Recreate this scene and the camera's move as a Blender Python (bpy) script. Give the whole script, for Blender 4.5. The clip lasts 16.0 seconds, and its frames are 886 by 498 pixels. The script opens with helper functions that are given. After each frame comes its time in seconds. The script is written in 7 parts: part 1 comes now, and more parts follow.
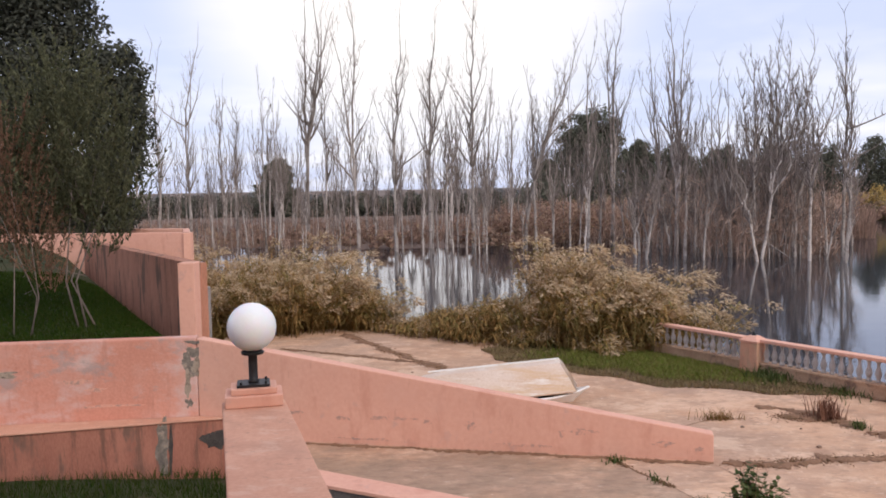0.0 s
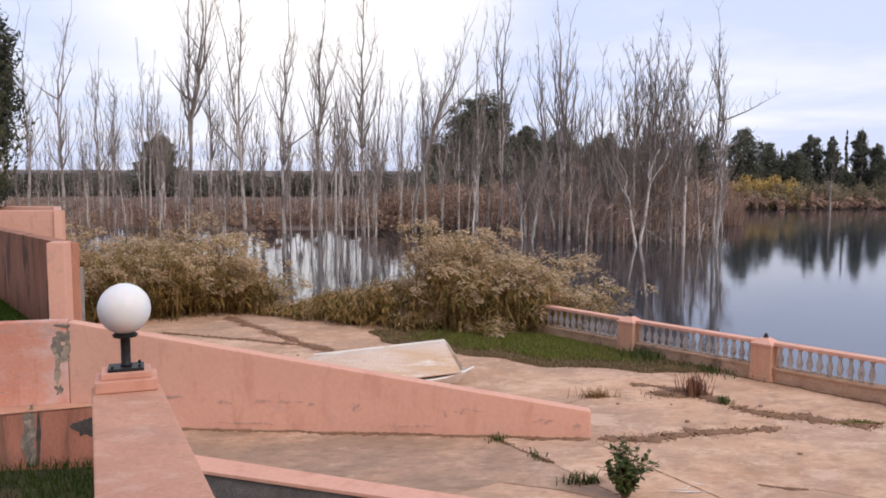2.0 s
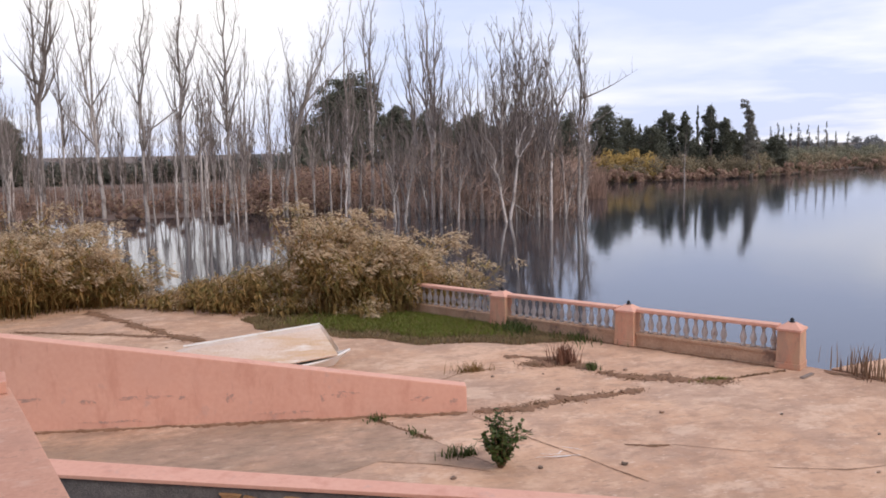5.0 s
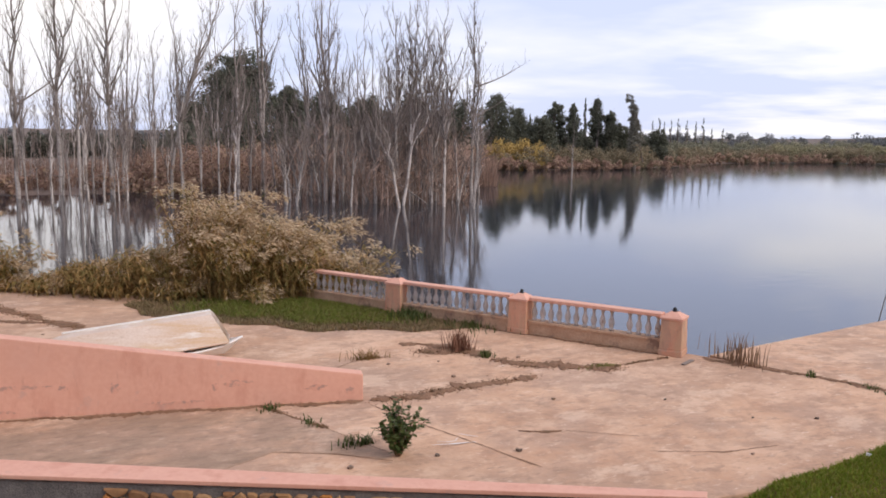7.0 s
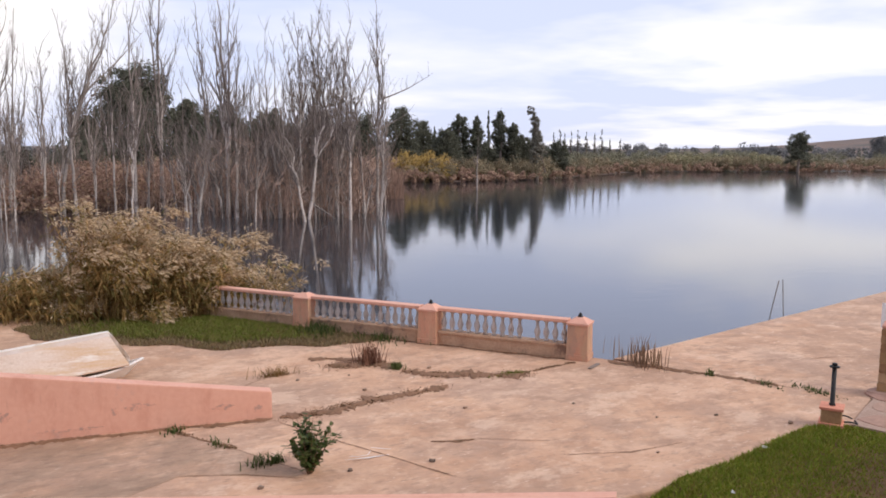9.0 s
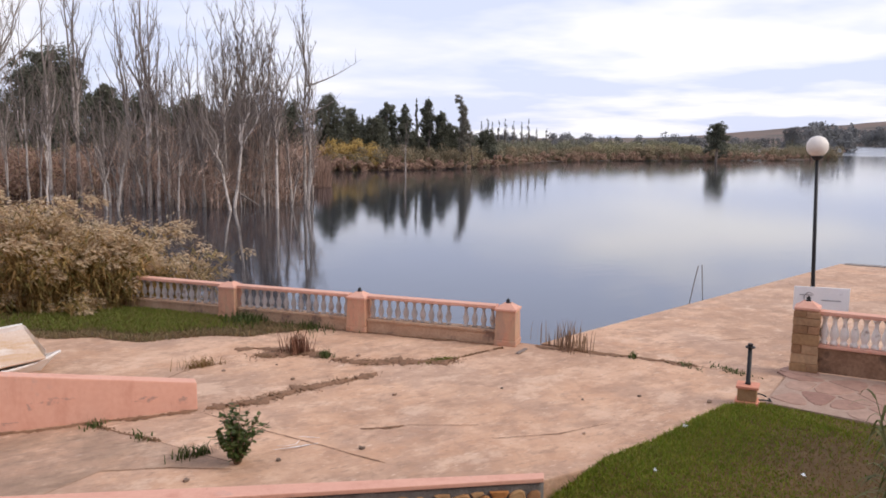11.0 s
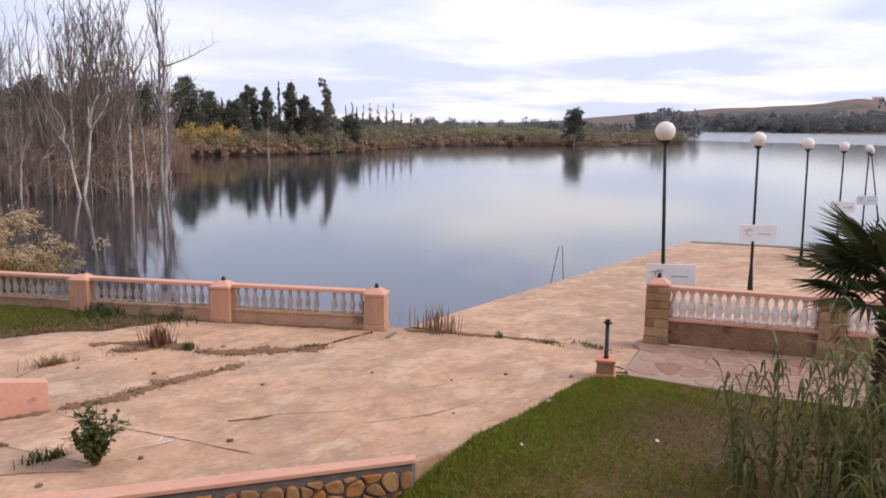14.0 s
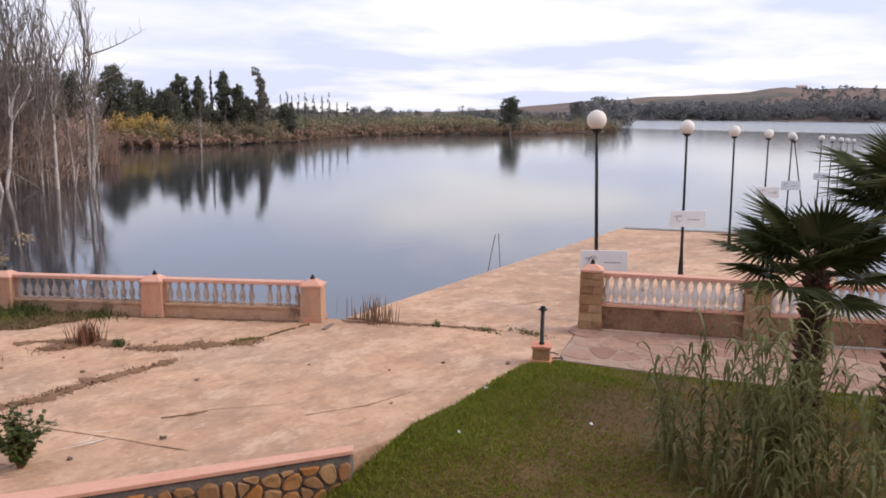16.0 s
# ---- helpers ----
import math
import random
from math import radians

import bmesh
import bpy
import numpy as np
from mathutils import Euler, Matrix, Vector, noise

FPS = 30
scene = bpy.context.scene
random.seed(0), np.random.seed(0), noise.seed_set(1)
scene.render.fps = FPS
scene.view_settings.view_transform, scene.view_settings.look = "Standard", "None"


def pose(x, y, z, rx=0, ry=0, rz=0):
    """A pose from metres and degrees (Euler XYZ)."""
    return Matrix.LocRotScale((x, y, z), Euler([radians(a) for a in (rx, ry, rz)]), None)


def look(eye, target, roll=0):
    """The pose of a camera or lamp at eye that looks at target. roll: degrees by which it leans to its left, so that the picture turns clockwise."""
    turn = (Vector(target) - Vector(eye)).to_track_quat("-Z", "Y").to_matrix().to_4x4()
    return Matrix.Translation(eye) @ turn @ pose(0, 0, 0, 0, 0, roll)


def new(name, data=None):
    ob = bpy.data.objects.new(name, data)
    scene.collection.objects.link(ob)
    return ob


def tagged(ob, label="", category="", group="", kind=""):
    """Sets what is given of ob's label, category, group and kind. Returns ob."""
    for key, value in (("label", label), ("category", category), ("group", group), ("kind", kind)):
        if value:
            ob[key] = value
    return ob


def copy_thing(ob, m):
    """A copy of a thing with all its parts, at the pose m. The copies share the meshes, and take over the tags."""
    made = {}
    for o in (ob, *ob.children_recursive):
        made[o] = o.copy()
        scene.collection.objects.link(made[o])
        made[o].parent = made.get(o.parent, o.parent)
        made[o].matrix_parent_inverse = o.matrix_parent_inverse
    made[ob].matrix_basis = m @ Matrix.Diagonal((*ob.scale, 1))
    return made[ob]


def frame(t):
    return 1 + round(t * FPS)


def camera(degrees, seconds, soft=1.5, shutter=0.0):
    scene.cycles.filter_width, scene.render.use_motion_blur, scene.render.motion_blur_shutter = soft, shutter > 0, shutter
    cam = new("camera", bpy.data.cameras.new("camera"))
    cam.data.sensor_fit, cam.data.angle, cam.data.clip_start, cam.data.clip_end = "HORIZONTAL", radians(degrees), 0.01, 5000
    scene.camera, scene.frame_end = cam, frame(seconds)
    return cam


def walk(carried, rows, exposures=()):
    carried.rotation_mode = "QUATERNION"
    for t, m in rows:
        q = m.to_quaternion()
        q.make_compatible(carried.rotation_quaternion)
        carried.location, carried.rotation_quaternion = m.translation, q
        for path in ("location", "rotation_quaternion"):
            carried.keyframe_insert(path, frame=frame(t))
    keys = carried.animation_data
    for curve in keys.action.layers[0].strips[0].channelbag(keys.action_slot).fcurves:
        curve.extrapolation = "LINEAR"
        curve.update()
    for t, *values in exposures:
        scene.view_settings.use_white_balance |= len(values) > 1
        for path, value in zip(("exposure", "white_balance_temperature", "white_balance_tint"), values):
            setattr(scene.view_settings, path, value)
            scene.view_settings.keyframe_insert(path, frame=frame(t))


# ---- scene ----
cam = camera(57.2, 16.0, 1.75)
PATH = [
    (0, pose(-0.025, -0.072, 4.217, 85.746, 0.935, -0.001)),
    (0.5, pose(-0.009, -0.062, 4.214, 85.233, 0.709, -2.795)),
    (1, pose(-0.011, -0.057, 4.205, 85.311, 0.537, -4.098)),
    (1.5, pose(0.008, -0.052, 4.204, 84.939, 0.579, -5.448)),
    (2, pose(0.023, -0.066, 4.199, 84.499, -0.215, -7.690)),
    (2.5, pose(0.055, -0.070, 4.198, 83.939, -0.151, -10.585)),
    (3, pose(0.057, -0.069, 4.188, 84.853, 0.447, -10.977)),
    (3.5, pose(0.062, -0.042, 4.188, 84.380, 1.213, -11.558)),
    (4, pose(0.087, -0.065, 4.189, 83.865, 1.542, -13.754)),
    (4.5, pose(0.085, -0.073, 4.197, 83.543, 1.445, -15.452)),
    (5, pose(0.085, -0.069, 4.198, 83.055, 1.078, -16.668)),
    (5.2, pose(0.078, -0.067, 4.206, 83.085, 0.782, -17.975)),
    (7.3, pose(-0.051, 0.051, 4.244, 81.909, -0.933, -24.291)),
    (7.5, pose(-0.064, 0.061, 4.233, 82.477, -0.378, -23.764)),
    (8, pose(-0.053, 0.056, 4.210, 82.029, -0.808, -24.030)),
    (8.5, pose(-0.038, 0.054, 4.225, 82.925, -1.304, -26.081)),
    (9, pose(-0.017, 0.051, 4.221, 82.917, -0.345, -30.813)),
    (9.5, pose(-0.014, 0.051, 4.213, 82.161, -0.131, -32.524)),
    (9.7, pose(-0.009, 0.056, 4.211, 82.151, -0.207, -33.088)),
    (11.8, pose(-0.013, 0.046, 4.187, 81.432, -0.724, -39.353)),
    (12, pose(-0.014, 0.056, 4.194, 81.156, -0.731, -40.647)),
    (12.5, pose(0.000, 0.040, 4.190, 81.094, -0.821, -42.187)),
    (13, pose(-0.005, 0.035, 4.191, 81.165, -0.823, -43.877)),
    (13.5, pose(-0.006, 0.032, 4.187, 80.915, -0.688, -44.471)),
    (14, pose(-0.019, 0.043, 4.196, 81.194, -0.823, -45.235)),
    (14.5, pose(-0.003, 0.035, 4.195, 81.317, -0.803, -46.165)),
    (15, pose(0.002, 0.016, 4.198, 81.115, -0.593, -47.113)),
    (15.5, pose(-0.001, 0.005, 4.199, 80.712, -0.765, -48.635)),
    (16, pose(0.015, 0.001, 4.201, 80.503, -0.608, -49.625)),]
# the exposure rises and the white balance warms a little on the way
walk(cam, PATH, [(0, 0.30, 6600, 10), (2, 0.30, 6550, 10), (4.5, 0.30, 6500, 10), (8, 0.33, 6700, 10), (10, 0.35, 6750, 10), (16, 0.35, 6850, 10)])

# ---- light ----
SUN_AZ, SUN_EL = 142.0, 38.0
sun = new("sun", bpy.data.lights.new("sun", "SUN"))
sun.data.energy, sun.data.angle, sun.data.color = 1.5, radians(30), (1.0, 0.93, 0.86)
sun.matrix_world = look((0, 0, 0), (-math.sin(radians(SUN_AZ)), -math.cos(radians(SUN_AZ)), -math.tan(radians(SUN_EL))))


def build_world():
    """An overcast sky: thin blue seen through layers of pale cloud, brightest where the cloud is thin over the lake; the veiled sun stands behind the camera."""
    world = bpy.data.worlds.new("overcast_sky")
    world.use_nodes = True
    scene.world = world
    nt = world.node_tree
    nt.nodes.clear()
    N, L = nt.nodes.new, nt.links.new
    out, bg, sky = N("ShaderNodeOutputWorld"), N("ShaderNodeBackground"), N("ShaderNodeTexSky")
    sky.sky_type, sky.sun_disc = "NISHITA", False
    sky.sun_elevation, sky.sun_rotation = radians(SUN_EL), radians(SUN_AZ)
    dim = N("ShaderNodeVectorMath"); dim.operation = "SCALE"; dim.inputs["Scale"].default_value = 0.10
    L(sky.outputs[0], dim.inputs[0])
    co, sp = N("ShaderNodeTexCoord"), N("ShaderNodeSeparateXYZ")
    L(co.outputs["Generated"], sp.inputs[0])
    # the cloud layer is flat: project the way on a plane overhead
    hgt = N("ShaderNodeMath"); hgt.operation = "MAXIMUM"; hgt.inputs[1].default_value = 0.0
    L(sp.outputs["Z"], hgt.inputs[0])
    up = N("ShaderNodeMath"); up.operation = "ADD"; up.inputs[1].default_value = 0.10
    L(hgt.outputs[0], up.inputs[0])
    px, py = N("ShaderNodeMath"), N("ShaderNodeMath")
    for m, ax in ((px, "X"), (py, "Y")):
        m.operation = "DIVIDE"
        L(sp.outputs[ax], m.inputs[0]); L(up.outputs[0], m.inputs[1])
    flat = N("ShaderNodeCombineXYZ")
    L(px.outputs[0], flat.inputs["X"]); L(py.outputs[0], flat.inputs["Y"])
    big = N("ShaderNodeTexNoise"); big.inputs["Scale"].default_value = 0.55; big.inputs["Detail"].default_value = 5; big.inputs["Roughness"].default_value = 0.52
    L(flat.outputs[0], big.inputs["Vector"])
    ramp = N("ShaderNodeMapRange"); ramp.inputs["From Min"].default_value = 0.43; ramp.inputs["From Max"].default_value = 0.68
    L(big.outputs[0], ramp.inputs["Value"])
    # the thin bright cloud over the lake
    dot = N("ShaderNodeVectorMath"); dot.operation = "DOT_PRODUCT"
    e, a = radians(17), radians(-2)
    dot.inputs[1].default_value = (math.sin(a) * math.cos(e), math.cos(a) * math.cos(e), math.sin(e))
    L(co.outputs["Generated"], dot.inputs[0])
    glow = N("ShaderNodeMapRange"); glow.interpolation_type = "SMOOTHSTEP"
    glow.inputs["From Min"].default_value, glow.inputs["From Max"].default_value = 0.948, 0.995
    glow.inputs["To Min"].default_value, glow.inputs["To Max"].default_value = 0.0, 1.0
    L(dot.outputs["Value"], glow.inputs["Value"])
    grey = N("ShaderNodeMix"); grey.data_type = "RGBA"
    grey.inputs["A"].default_value, grey.inputs["B"].default_value = (0.60, 0.66, 0.90, 1), (0.86, 0.86, 0.97, 1)
    L(ramp.outputs[0], grey.inputs["Factor"])
    lit = N("ShaderNodeMix"); lit.data_type = "RGBA"; lit.inputs["B"].default_value = (1.05, 0.99, 0.97, 1)
    L(glow.outputs[0], lit.inputs["Factor"]); L(grey.outputs["Result"], lit.inputs["A"])
    # a second, fainter thinning of the cloud over the open lake, broken by the cloud's own shapes
    dot2 = N("ShaderNodeVectorMath"); dot2.operation = "DOT_PRODUCT"
    e, a = radians(9), radians(58)
    dot2.inputs[1].default_value = (math.sin(a) * math.cos(e), math.cos(a) * math.cos(e), math.sin(e))
    L(co.outputs["Generated"], dot2.inputs[0])
    glow2 = N("ShaderNodeMapRange"); glow2.interpolation_type = "SMOOTHSTEP"
    glow2.inputs["From Min"].default_value, glow2.inputs["From Max"].default_value, glow2.inputs["To Max"].default_value = 0.90, 0.985, 0.8
    L(dot2.outputs["Value"], glow2.inputs["Value"])
    thin = N("ShaderNodeMath"); thin.operation = "MULTIPLY"
    L(glow2.outputs[0], thin.inputs[0]); L(ramp.outputs[0], thin.inputs[1])
    lit2 = N("ShaderNodeMix"); lit2.data_type = "RGBA"; lit2.inputs["B"].default_value = (1.06, 1.03, 1.04, 1)
    L(thin.outputs[0], lit2.inputs["Factor"]); L(lit.outputs["Result"], lit2.inputs["A"])
    mix = N("ShaderNodeMix"); mix.data_type = "RGBA"; mix.inputs["Factor"].default_value = 0.88
    L(dim.outputs[0], mix.inputs["A"]); L(lit2.outputs["Result"], mix.inputs["B"])
    L(mix.outputs["Result"], bg.inputs["Color"])
    bg.inputs["Strength"].default_value = 1.0
    L(bg.outputs[0], out.inputs[0])


build_world()


# ---- materials ----
def material(name, c1, c2, rough=0.85, scale=3.0, fine=40.0, bump=0.15, c3=None, spots=0.0, spot_scale=1.2, vary=0.0, island=0.0, metal=0.0, trans=0.0, stretch=(1, 1, 1)):
    """Two colours mixed by a broad and a fine noise, a third in patches, and fine relief. vary, island: how far things or loose pieces differ in value."""
    mat = bpy.data.materials.new(name)
    mat.use_nodes = True
    nt = mat.node_tree
    N, L = nt.nodes.new, nt.links.new
    bsdf = nt.nodes["Principled BSDF"]
    bsdf.inputs["Roughness"].default_value, bsdf.inputs["Metallic"].default_value = rough, metal
    bsdf.inputs["Specular IOR Level"].default_value = 0.3
    geo, mp = N("ShaderNodeNewGeometry"), N("ShaderNodeMapping")
    mp.inputs["Scale"].default_value = stretch
    L(geo.outputs["Position"], mp.inputs["Vector"])
    a, b = N("ShaderNodeTexNoise"), N("ShaderNodeTexNoise")
    a.inputs["Scale"].default_value, a.inputs["Detail"].default_value = scale, 4
    b.inputs["Scale"].default_value, b.inputs["Detail"].default_value = fine, 3
    for n in (a, b):
        L(mp.outputs[0], n.inputs["Vector"])
    add = N("ShaderNodeMath"); add.operation = "ADD"
    L(a.outputs[0], add.inputs[0]); L(b.outputs[0], add.inputs[1])
    mr = N("ShaderNodeMapRange"); mr.inputs["From Min"].default_value, mr.inputs["From Max"].default_value = 0.75, 1.25
    L(add.outputs[0], mr.inputs["Value"])
    mix = N("ShaderNodeMix"); mix.data_type = "RGBA"
    mix.inputs["A"].default_value, mix.inputs["B"].default_value = (*c1, 1), (*c2, 1)
    L(mr.outputs[0], mix.inputs["Factor"])
    colour = mix.outputs["Result"]
    if c3:
        s = N("ShaderNodeTexNoise"); s.inputs["Scale"].default_value, s.inputs["Detail"].default_value, s.inputs["Roughness"].default_value = spot_scale, 8, 0.65
        L(mp.outputs[0], s.inputs["Vector"])
        sr = N("ShaderNodeMapRange"); sr.inputs["From Min"].default_value, sr.inputs["From Max"].default_value = 0.66 - spots * 0.3, 0.74 - spots * 0.3
        L(s.outputs[0], sr.inputs["Value"])
        m2 = N("ShaderNodeMix"); m2.data_type = "RGBA"; m2.inputs["B"].default_value = (*c3, 1)
        L(sr.outputs[0], m2.inputs["Factor"]); L(colour, m2.inputs["A"])
        colour = m2.outputs["Result"]
    for amount, node, socket in ((vary, "ShaderNodeObjectInfo", "Random"), (island, "ShaderNodeNewGeometry", "Random Per Island")):
        if amount:
            src, k, hs = N(node), N("ShaderNodeMapRange"), N("ShaderNodeHueSaturation")
            k.inputs["To Min"].default_value, k.inputs["To Max"].default_value = 1 - amount, 1 + amount
            L(src.outputs[socket], k.inputs["Value"]); L(k.outputs[0], hs.inputs["Value"]); L(colour, hs.inputs["Color"])
            colour = hs.outputs["Color"]
    L(colour, bsdf.inputs["Base Color"])
    if bump:
        bp = N("ShaderNodeBump"); bp.inputs["Strength"].default_value, bp.inputs["Distance"].default_value = bump, 0.02
        L(b.outputs[0], bp.inputs["Height"]); L(bp.outputs[0], bsdf.inputs["Normal"])
    if trans:
        bsdf.inputs["Transmission Weight"].default_value = trans
    return mat


def layered(mat, layers, turn=0.0):
    """Lays stains over a material's colour: (noise scale, from, to, colour, strength, stretch) for each."""
    nt = mat.node_tree
    N, L = nt.nodes.new, nt.links.new
    bsdf = nt.nodes["Principled BSDF"]
    geo = N("ShaderNodeNewGeometry")
    colour = bsdf.inputs["Base Color"].links[0].from_socket
    for i, (scale, lo, hi, c, amount, stretch) in enumerate(layers):
        mp, n, r, m, k = N("ShaderNodeMapping"), N("ShaderNodeTexNoise"), N("ShaderNodeMapRange"), N("ShaderNodeMix"), N("ShaderNodeMath")
        mp.inputs["Scale"].default_value, mp.inputs["Rotation"].default_value = stretch, (0, 0, turn * (1 + 1.3 * i))
        n.inputs["Scale"].default_value, n.inputs["Detail"].default_value, n.inputs["Roughness"].default_value = scale, 9, 0.68
        r.inputs["From Min"].default_value, r.inputs["From Max"].default_value = lo, hi
        k.operation, k.inputs[1].default_value = "MULTIPLY", amount
        m.data_type = "RGBA"; m.inputs["B"].default_value = (*c, 1)
        L(geo.outputs["Position"], mp.inputs[0]); L(mp.outputs[0], n.inputs["Vector"]); L(n.outputs[0], r.inputs["Value"]); L(r.outputs[0], k.inputs[0])
        L(k.outputs[0], m.inputs["Factor"]); L(colour, m.inputs["A"])
        colour = m.outputs["Result"]
    L(colour, bsdf.inputs["Base Color"])
    return mat


def ramp_material(name, colours, rough=0.9, fine=30.0, bump=0.4, source="object", dark=0.25):
    """Each thing or loose piece takes one of the colours, with grain over it."""
    mat = material(name, (1, 1, 1), (1 - dark, 1 - dark, 1 - dark), rough, 4.0, fine, bump)
    nt = mat.node_tree
    N, L = nt.nodes.new, nt.links.new
    bsdf = nt.nodes["Principled BSDF"]
    grain = bsdf.inputs["Base Color"].links[0].from_socket
    src = N("ShaderNodeObjectInfo" if source == "object" else "ShaderNodeNewGeometry")
    ramp = N("ShaderNodeValToRGB")
    ramp.color_ramp.interpolation = "LINEAR"
    els = ramp.color_ramp.elements
    while len(els) < len(colours):
        els.new(0.5)
    for i, c in enumerate(colours):
        els[i].position = i / (len(colours) - 1)
        els[i].color = (*c, 1)
    L(src.outputs["Random" if source == "object" else "Random Per Island"], ramp.inputs[0])
    mul = N("ShaderNodeMix"); mul.data_type, mul.blend_type = "RGBA", "MULTIPLY"
    mul.inputs["Factor"].default_value = 1.0
    L(ramp.outputs[0], mul.inputs["A"]); L(grain, mul.inputs["B"])
    L(mul.outputs["Result"], bsdf.inputs["Base Color"])
    return mat


def concrete_material(name, k=1.0):
    """Old pinkish concrete: broad tones, worn pale skin, brown stains, specks and hair cracks."""
    mat = material(name, tuple(c * k for c in (0.485, 0.280, 0.172)), tuple(c * k for c in (0.60, 0.375, 0.243)), 0.9, 0.4, 2.0, 0.0)
    tone = lambda r, g, b: (r * k, g * k, b * k)
    layered(mat, ((0.16, 0.46, 0.58, tone(0.38, 0.235, 0.155), 0.7, (1, 1.3, 1)), (0.5, 0.50, 0.60, tone(0.66, 0.44, 0.305), 0.5, (0.8, 1.3, 1)), (1.1, 0.50, 0.63, tone(0.34, 0.205, 0.135), 0.65, (1, 1.5, 1)), (0.35, 0.50, 0.58, tone(0.39, 0.255, 0.18), 0.6, (1, 1, 1)), (2.6, 0.53, 0.64, tone(0.64, 0.43, 0.295), 0.5, (1, 1.2, 1)),
                  (1.9, 0.56, 0.64, tone(0.31, 0.19, 0.125), 0.6, (0.7, 1.4, 1)), (5.5, 0.56, 0.64, tone(0.31, 0.195, 0.13), 0.6, (0.6, 1.9, 1)), (0.8, 0.57, 0.62, tone(0.68, 0.48, 0.345), 0.45, (0.8, 1.2, 1)), (7.0, 0.60, 0.66, tone(0.74, 0.56, 0.43), 0.6, (0.6, 1.8, 1)), (10.0, 0.60, 0.68, tone(0.26, 0.165, 0.11), 0.7, (0.5, 1.7, 1))), 0.5)
    nt = mat.node_tree
    N, L = nt.nodes.new, nt.links.new
    bsdf = nt.nodes["Principled BSDF"]
    geo = N("ShaderNodeNewGeometry")
    colour = bsdf.inputs["Base Color"].links[0].from_socket
    wn, add, vo, cr, cm = N("ShaderNodeTexNoise"), N("ShaderNodeMix"), N("ShaderNodeTexVoronoi"), N("ShaderNodeMapRange"), N("ShaderNodeMix")
    wn.inputs["Scale"].default_value, wn.inputs["Detail"].default_value = 1.3, 5
    add.data_type = "VECTOR"; add.inputs["Factor"].default_value = 0.35
    L(geo.outputs["Position"], wn.inputs["Vector"]); L(geo.outputs["Position"], add.inputs["A"]); L(wn.outputs["Color"], add.inputs["B"])
    vo.feature = "DISTANCE_TO_EDGE"; vo.inputs["Scale"].default_value = 0.5
    L(add.outputs["Result"], vo.inputs["Vector"])
    cr.inputs["From Min"].default_value, cr.inputs["From Max"].default_value, cr.inputs["To Min"].default_value, cr.inputs["To Max"].default_value = 0.0, 0.005, 0.16, 0.0
    L(vo.outputs["Distance"], cr.inputs["Value"])
    cm.data_type = "RGBA"; cm.inputs["B"].default_value = (0.24, 0.15, 0.10, 1)
    L(cr.outputs[0], cm.inputs["Factor"]); L(colour, cm.inputs["A"])
    L(cm.outputs["Result"], bsdf.inputs["Base Color"])
    b, bn = N("ShaderNodeBump"), N("ShaderNodeTexNoise")
    bn.inputs["Scale"].default_value, bn.inputs["Detail"].default_value = 7, 8
    L(geo.outputs["Position"], bn.inputs["Vector"]); L(bn.outputs[0], b.inputs["Height"])
    b.inputs["Strength"].default_value, b.inputs["Distance"].default_value = 0.8, 0.03
    L(b.outputs[0], bsdf.inputs["Normal"])
    return mat


M = {}
M["salmon"] = layered(material("salmon_paint", (0.655, 0.345, 0.250), (0.70, 0.385, 0.282), 0.8, 0.7, 14, 0.04, (0.58, 0.34, 0.265), 0.22, 2.5), ((1.4, 0.54, 0.70, (0.50, 0.215, 0.145), 0.5, (1.5, 1.5, 0.5)), (6.0, 0.60, 0.70, (0.45, 0.22, 0.16), 0.4, (2.5, 2.5, 0.5)), (0.8, 0.55, 0.68, (0.66, 0.37, 0.28), 0.5, (1, 1, 1))))
M["salmon_worn"] = layered(material("worn_salmon_paint", (0.56, 0.24, 0.165), (0.65, 0.305, 0.22), 0.85, 0.9, 25, 0.2), ((0.8, 0.48, 0.62, (0.60, 0.35, 0.28), 0.6, (1, 1, 1.3)), (1.0, 0.50, 0.63, (0.62, 0.47, 0.43), 0.7, (0.8, 0.8, 1.4)), (1.3, 0.56, 0.64, (0.36, 0.28, 0.25), 0.7, (0.9, 0.9, 1.5)), (3.0, 0.55, 0.66, (0.46, 0.20, 0.14), 0.5, (2.2, 2.2, 0.4))))
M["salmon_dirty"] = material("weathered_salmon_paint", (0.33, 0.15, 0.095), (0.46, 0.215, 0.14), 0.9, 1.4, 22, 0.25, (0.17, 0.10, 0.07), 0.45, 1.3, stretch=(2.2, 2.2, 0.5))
M["coping"] = layered(material("coping_paint", (0.54, 0.275, 0.18), (0.62, 0.335, 0.225), 0.8, 2.0, 35, 0.08), ((1.6, 0.50, 0.64, (0.40, 0.215, 0.145), 0.55, (1, 1, 1)), (3.5, 0.55, 0.63, (0.64, 0.41, 0.30), 0.5, (1, 2, 1)), (12.0, 0.60, 0.68, (0.30, 0.18, 0.125), 0.5, (1, 1, 1))))
# Stains over a salmon that is also darkened for the shade on the ledge.
M["salmon_stained_shaded"] = layered(material("stained_shaded_salmon", (0.31, 0.122, 0.082), (0.42, 0.175, 0.12), 0.88, 1.6, 24, 0.2, (0.20, 0.11, 0.08), 0.42, 1.5, stretch=(2.0, 2.0, 0.6)), ((3.0, 0.52, 0.62, (0.15, 0.085, 0.06), 0.7, (2.0, 2.0, 0.25)), (1.0, 0.52, 0.64, (0.24, 0.125, 0.09), 0.7, (1.5, 1.5, 0.6))))
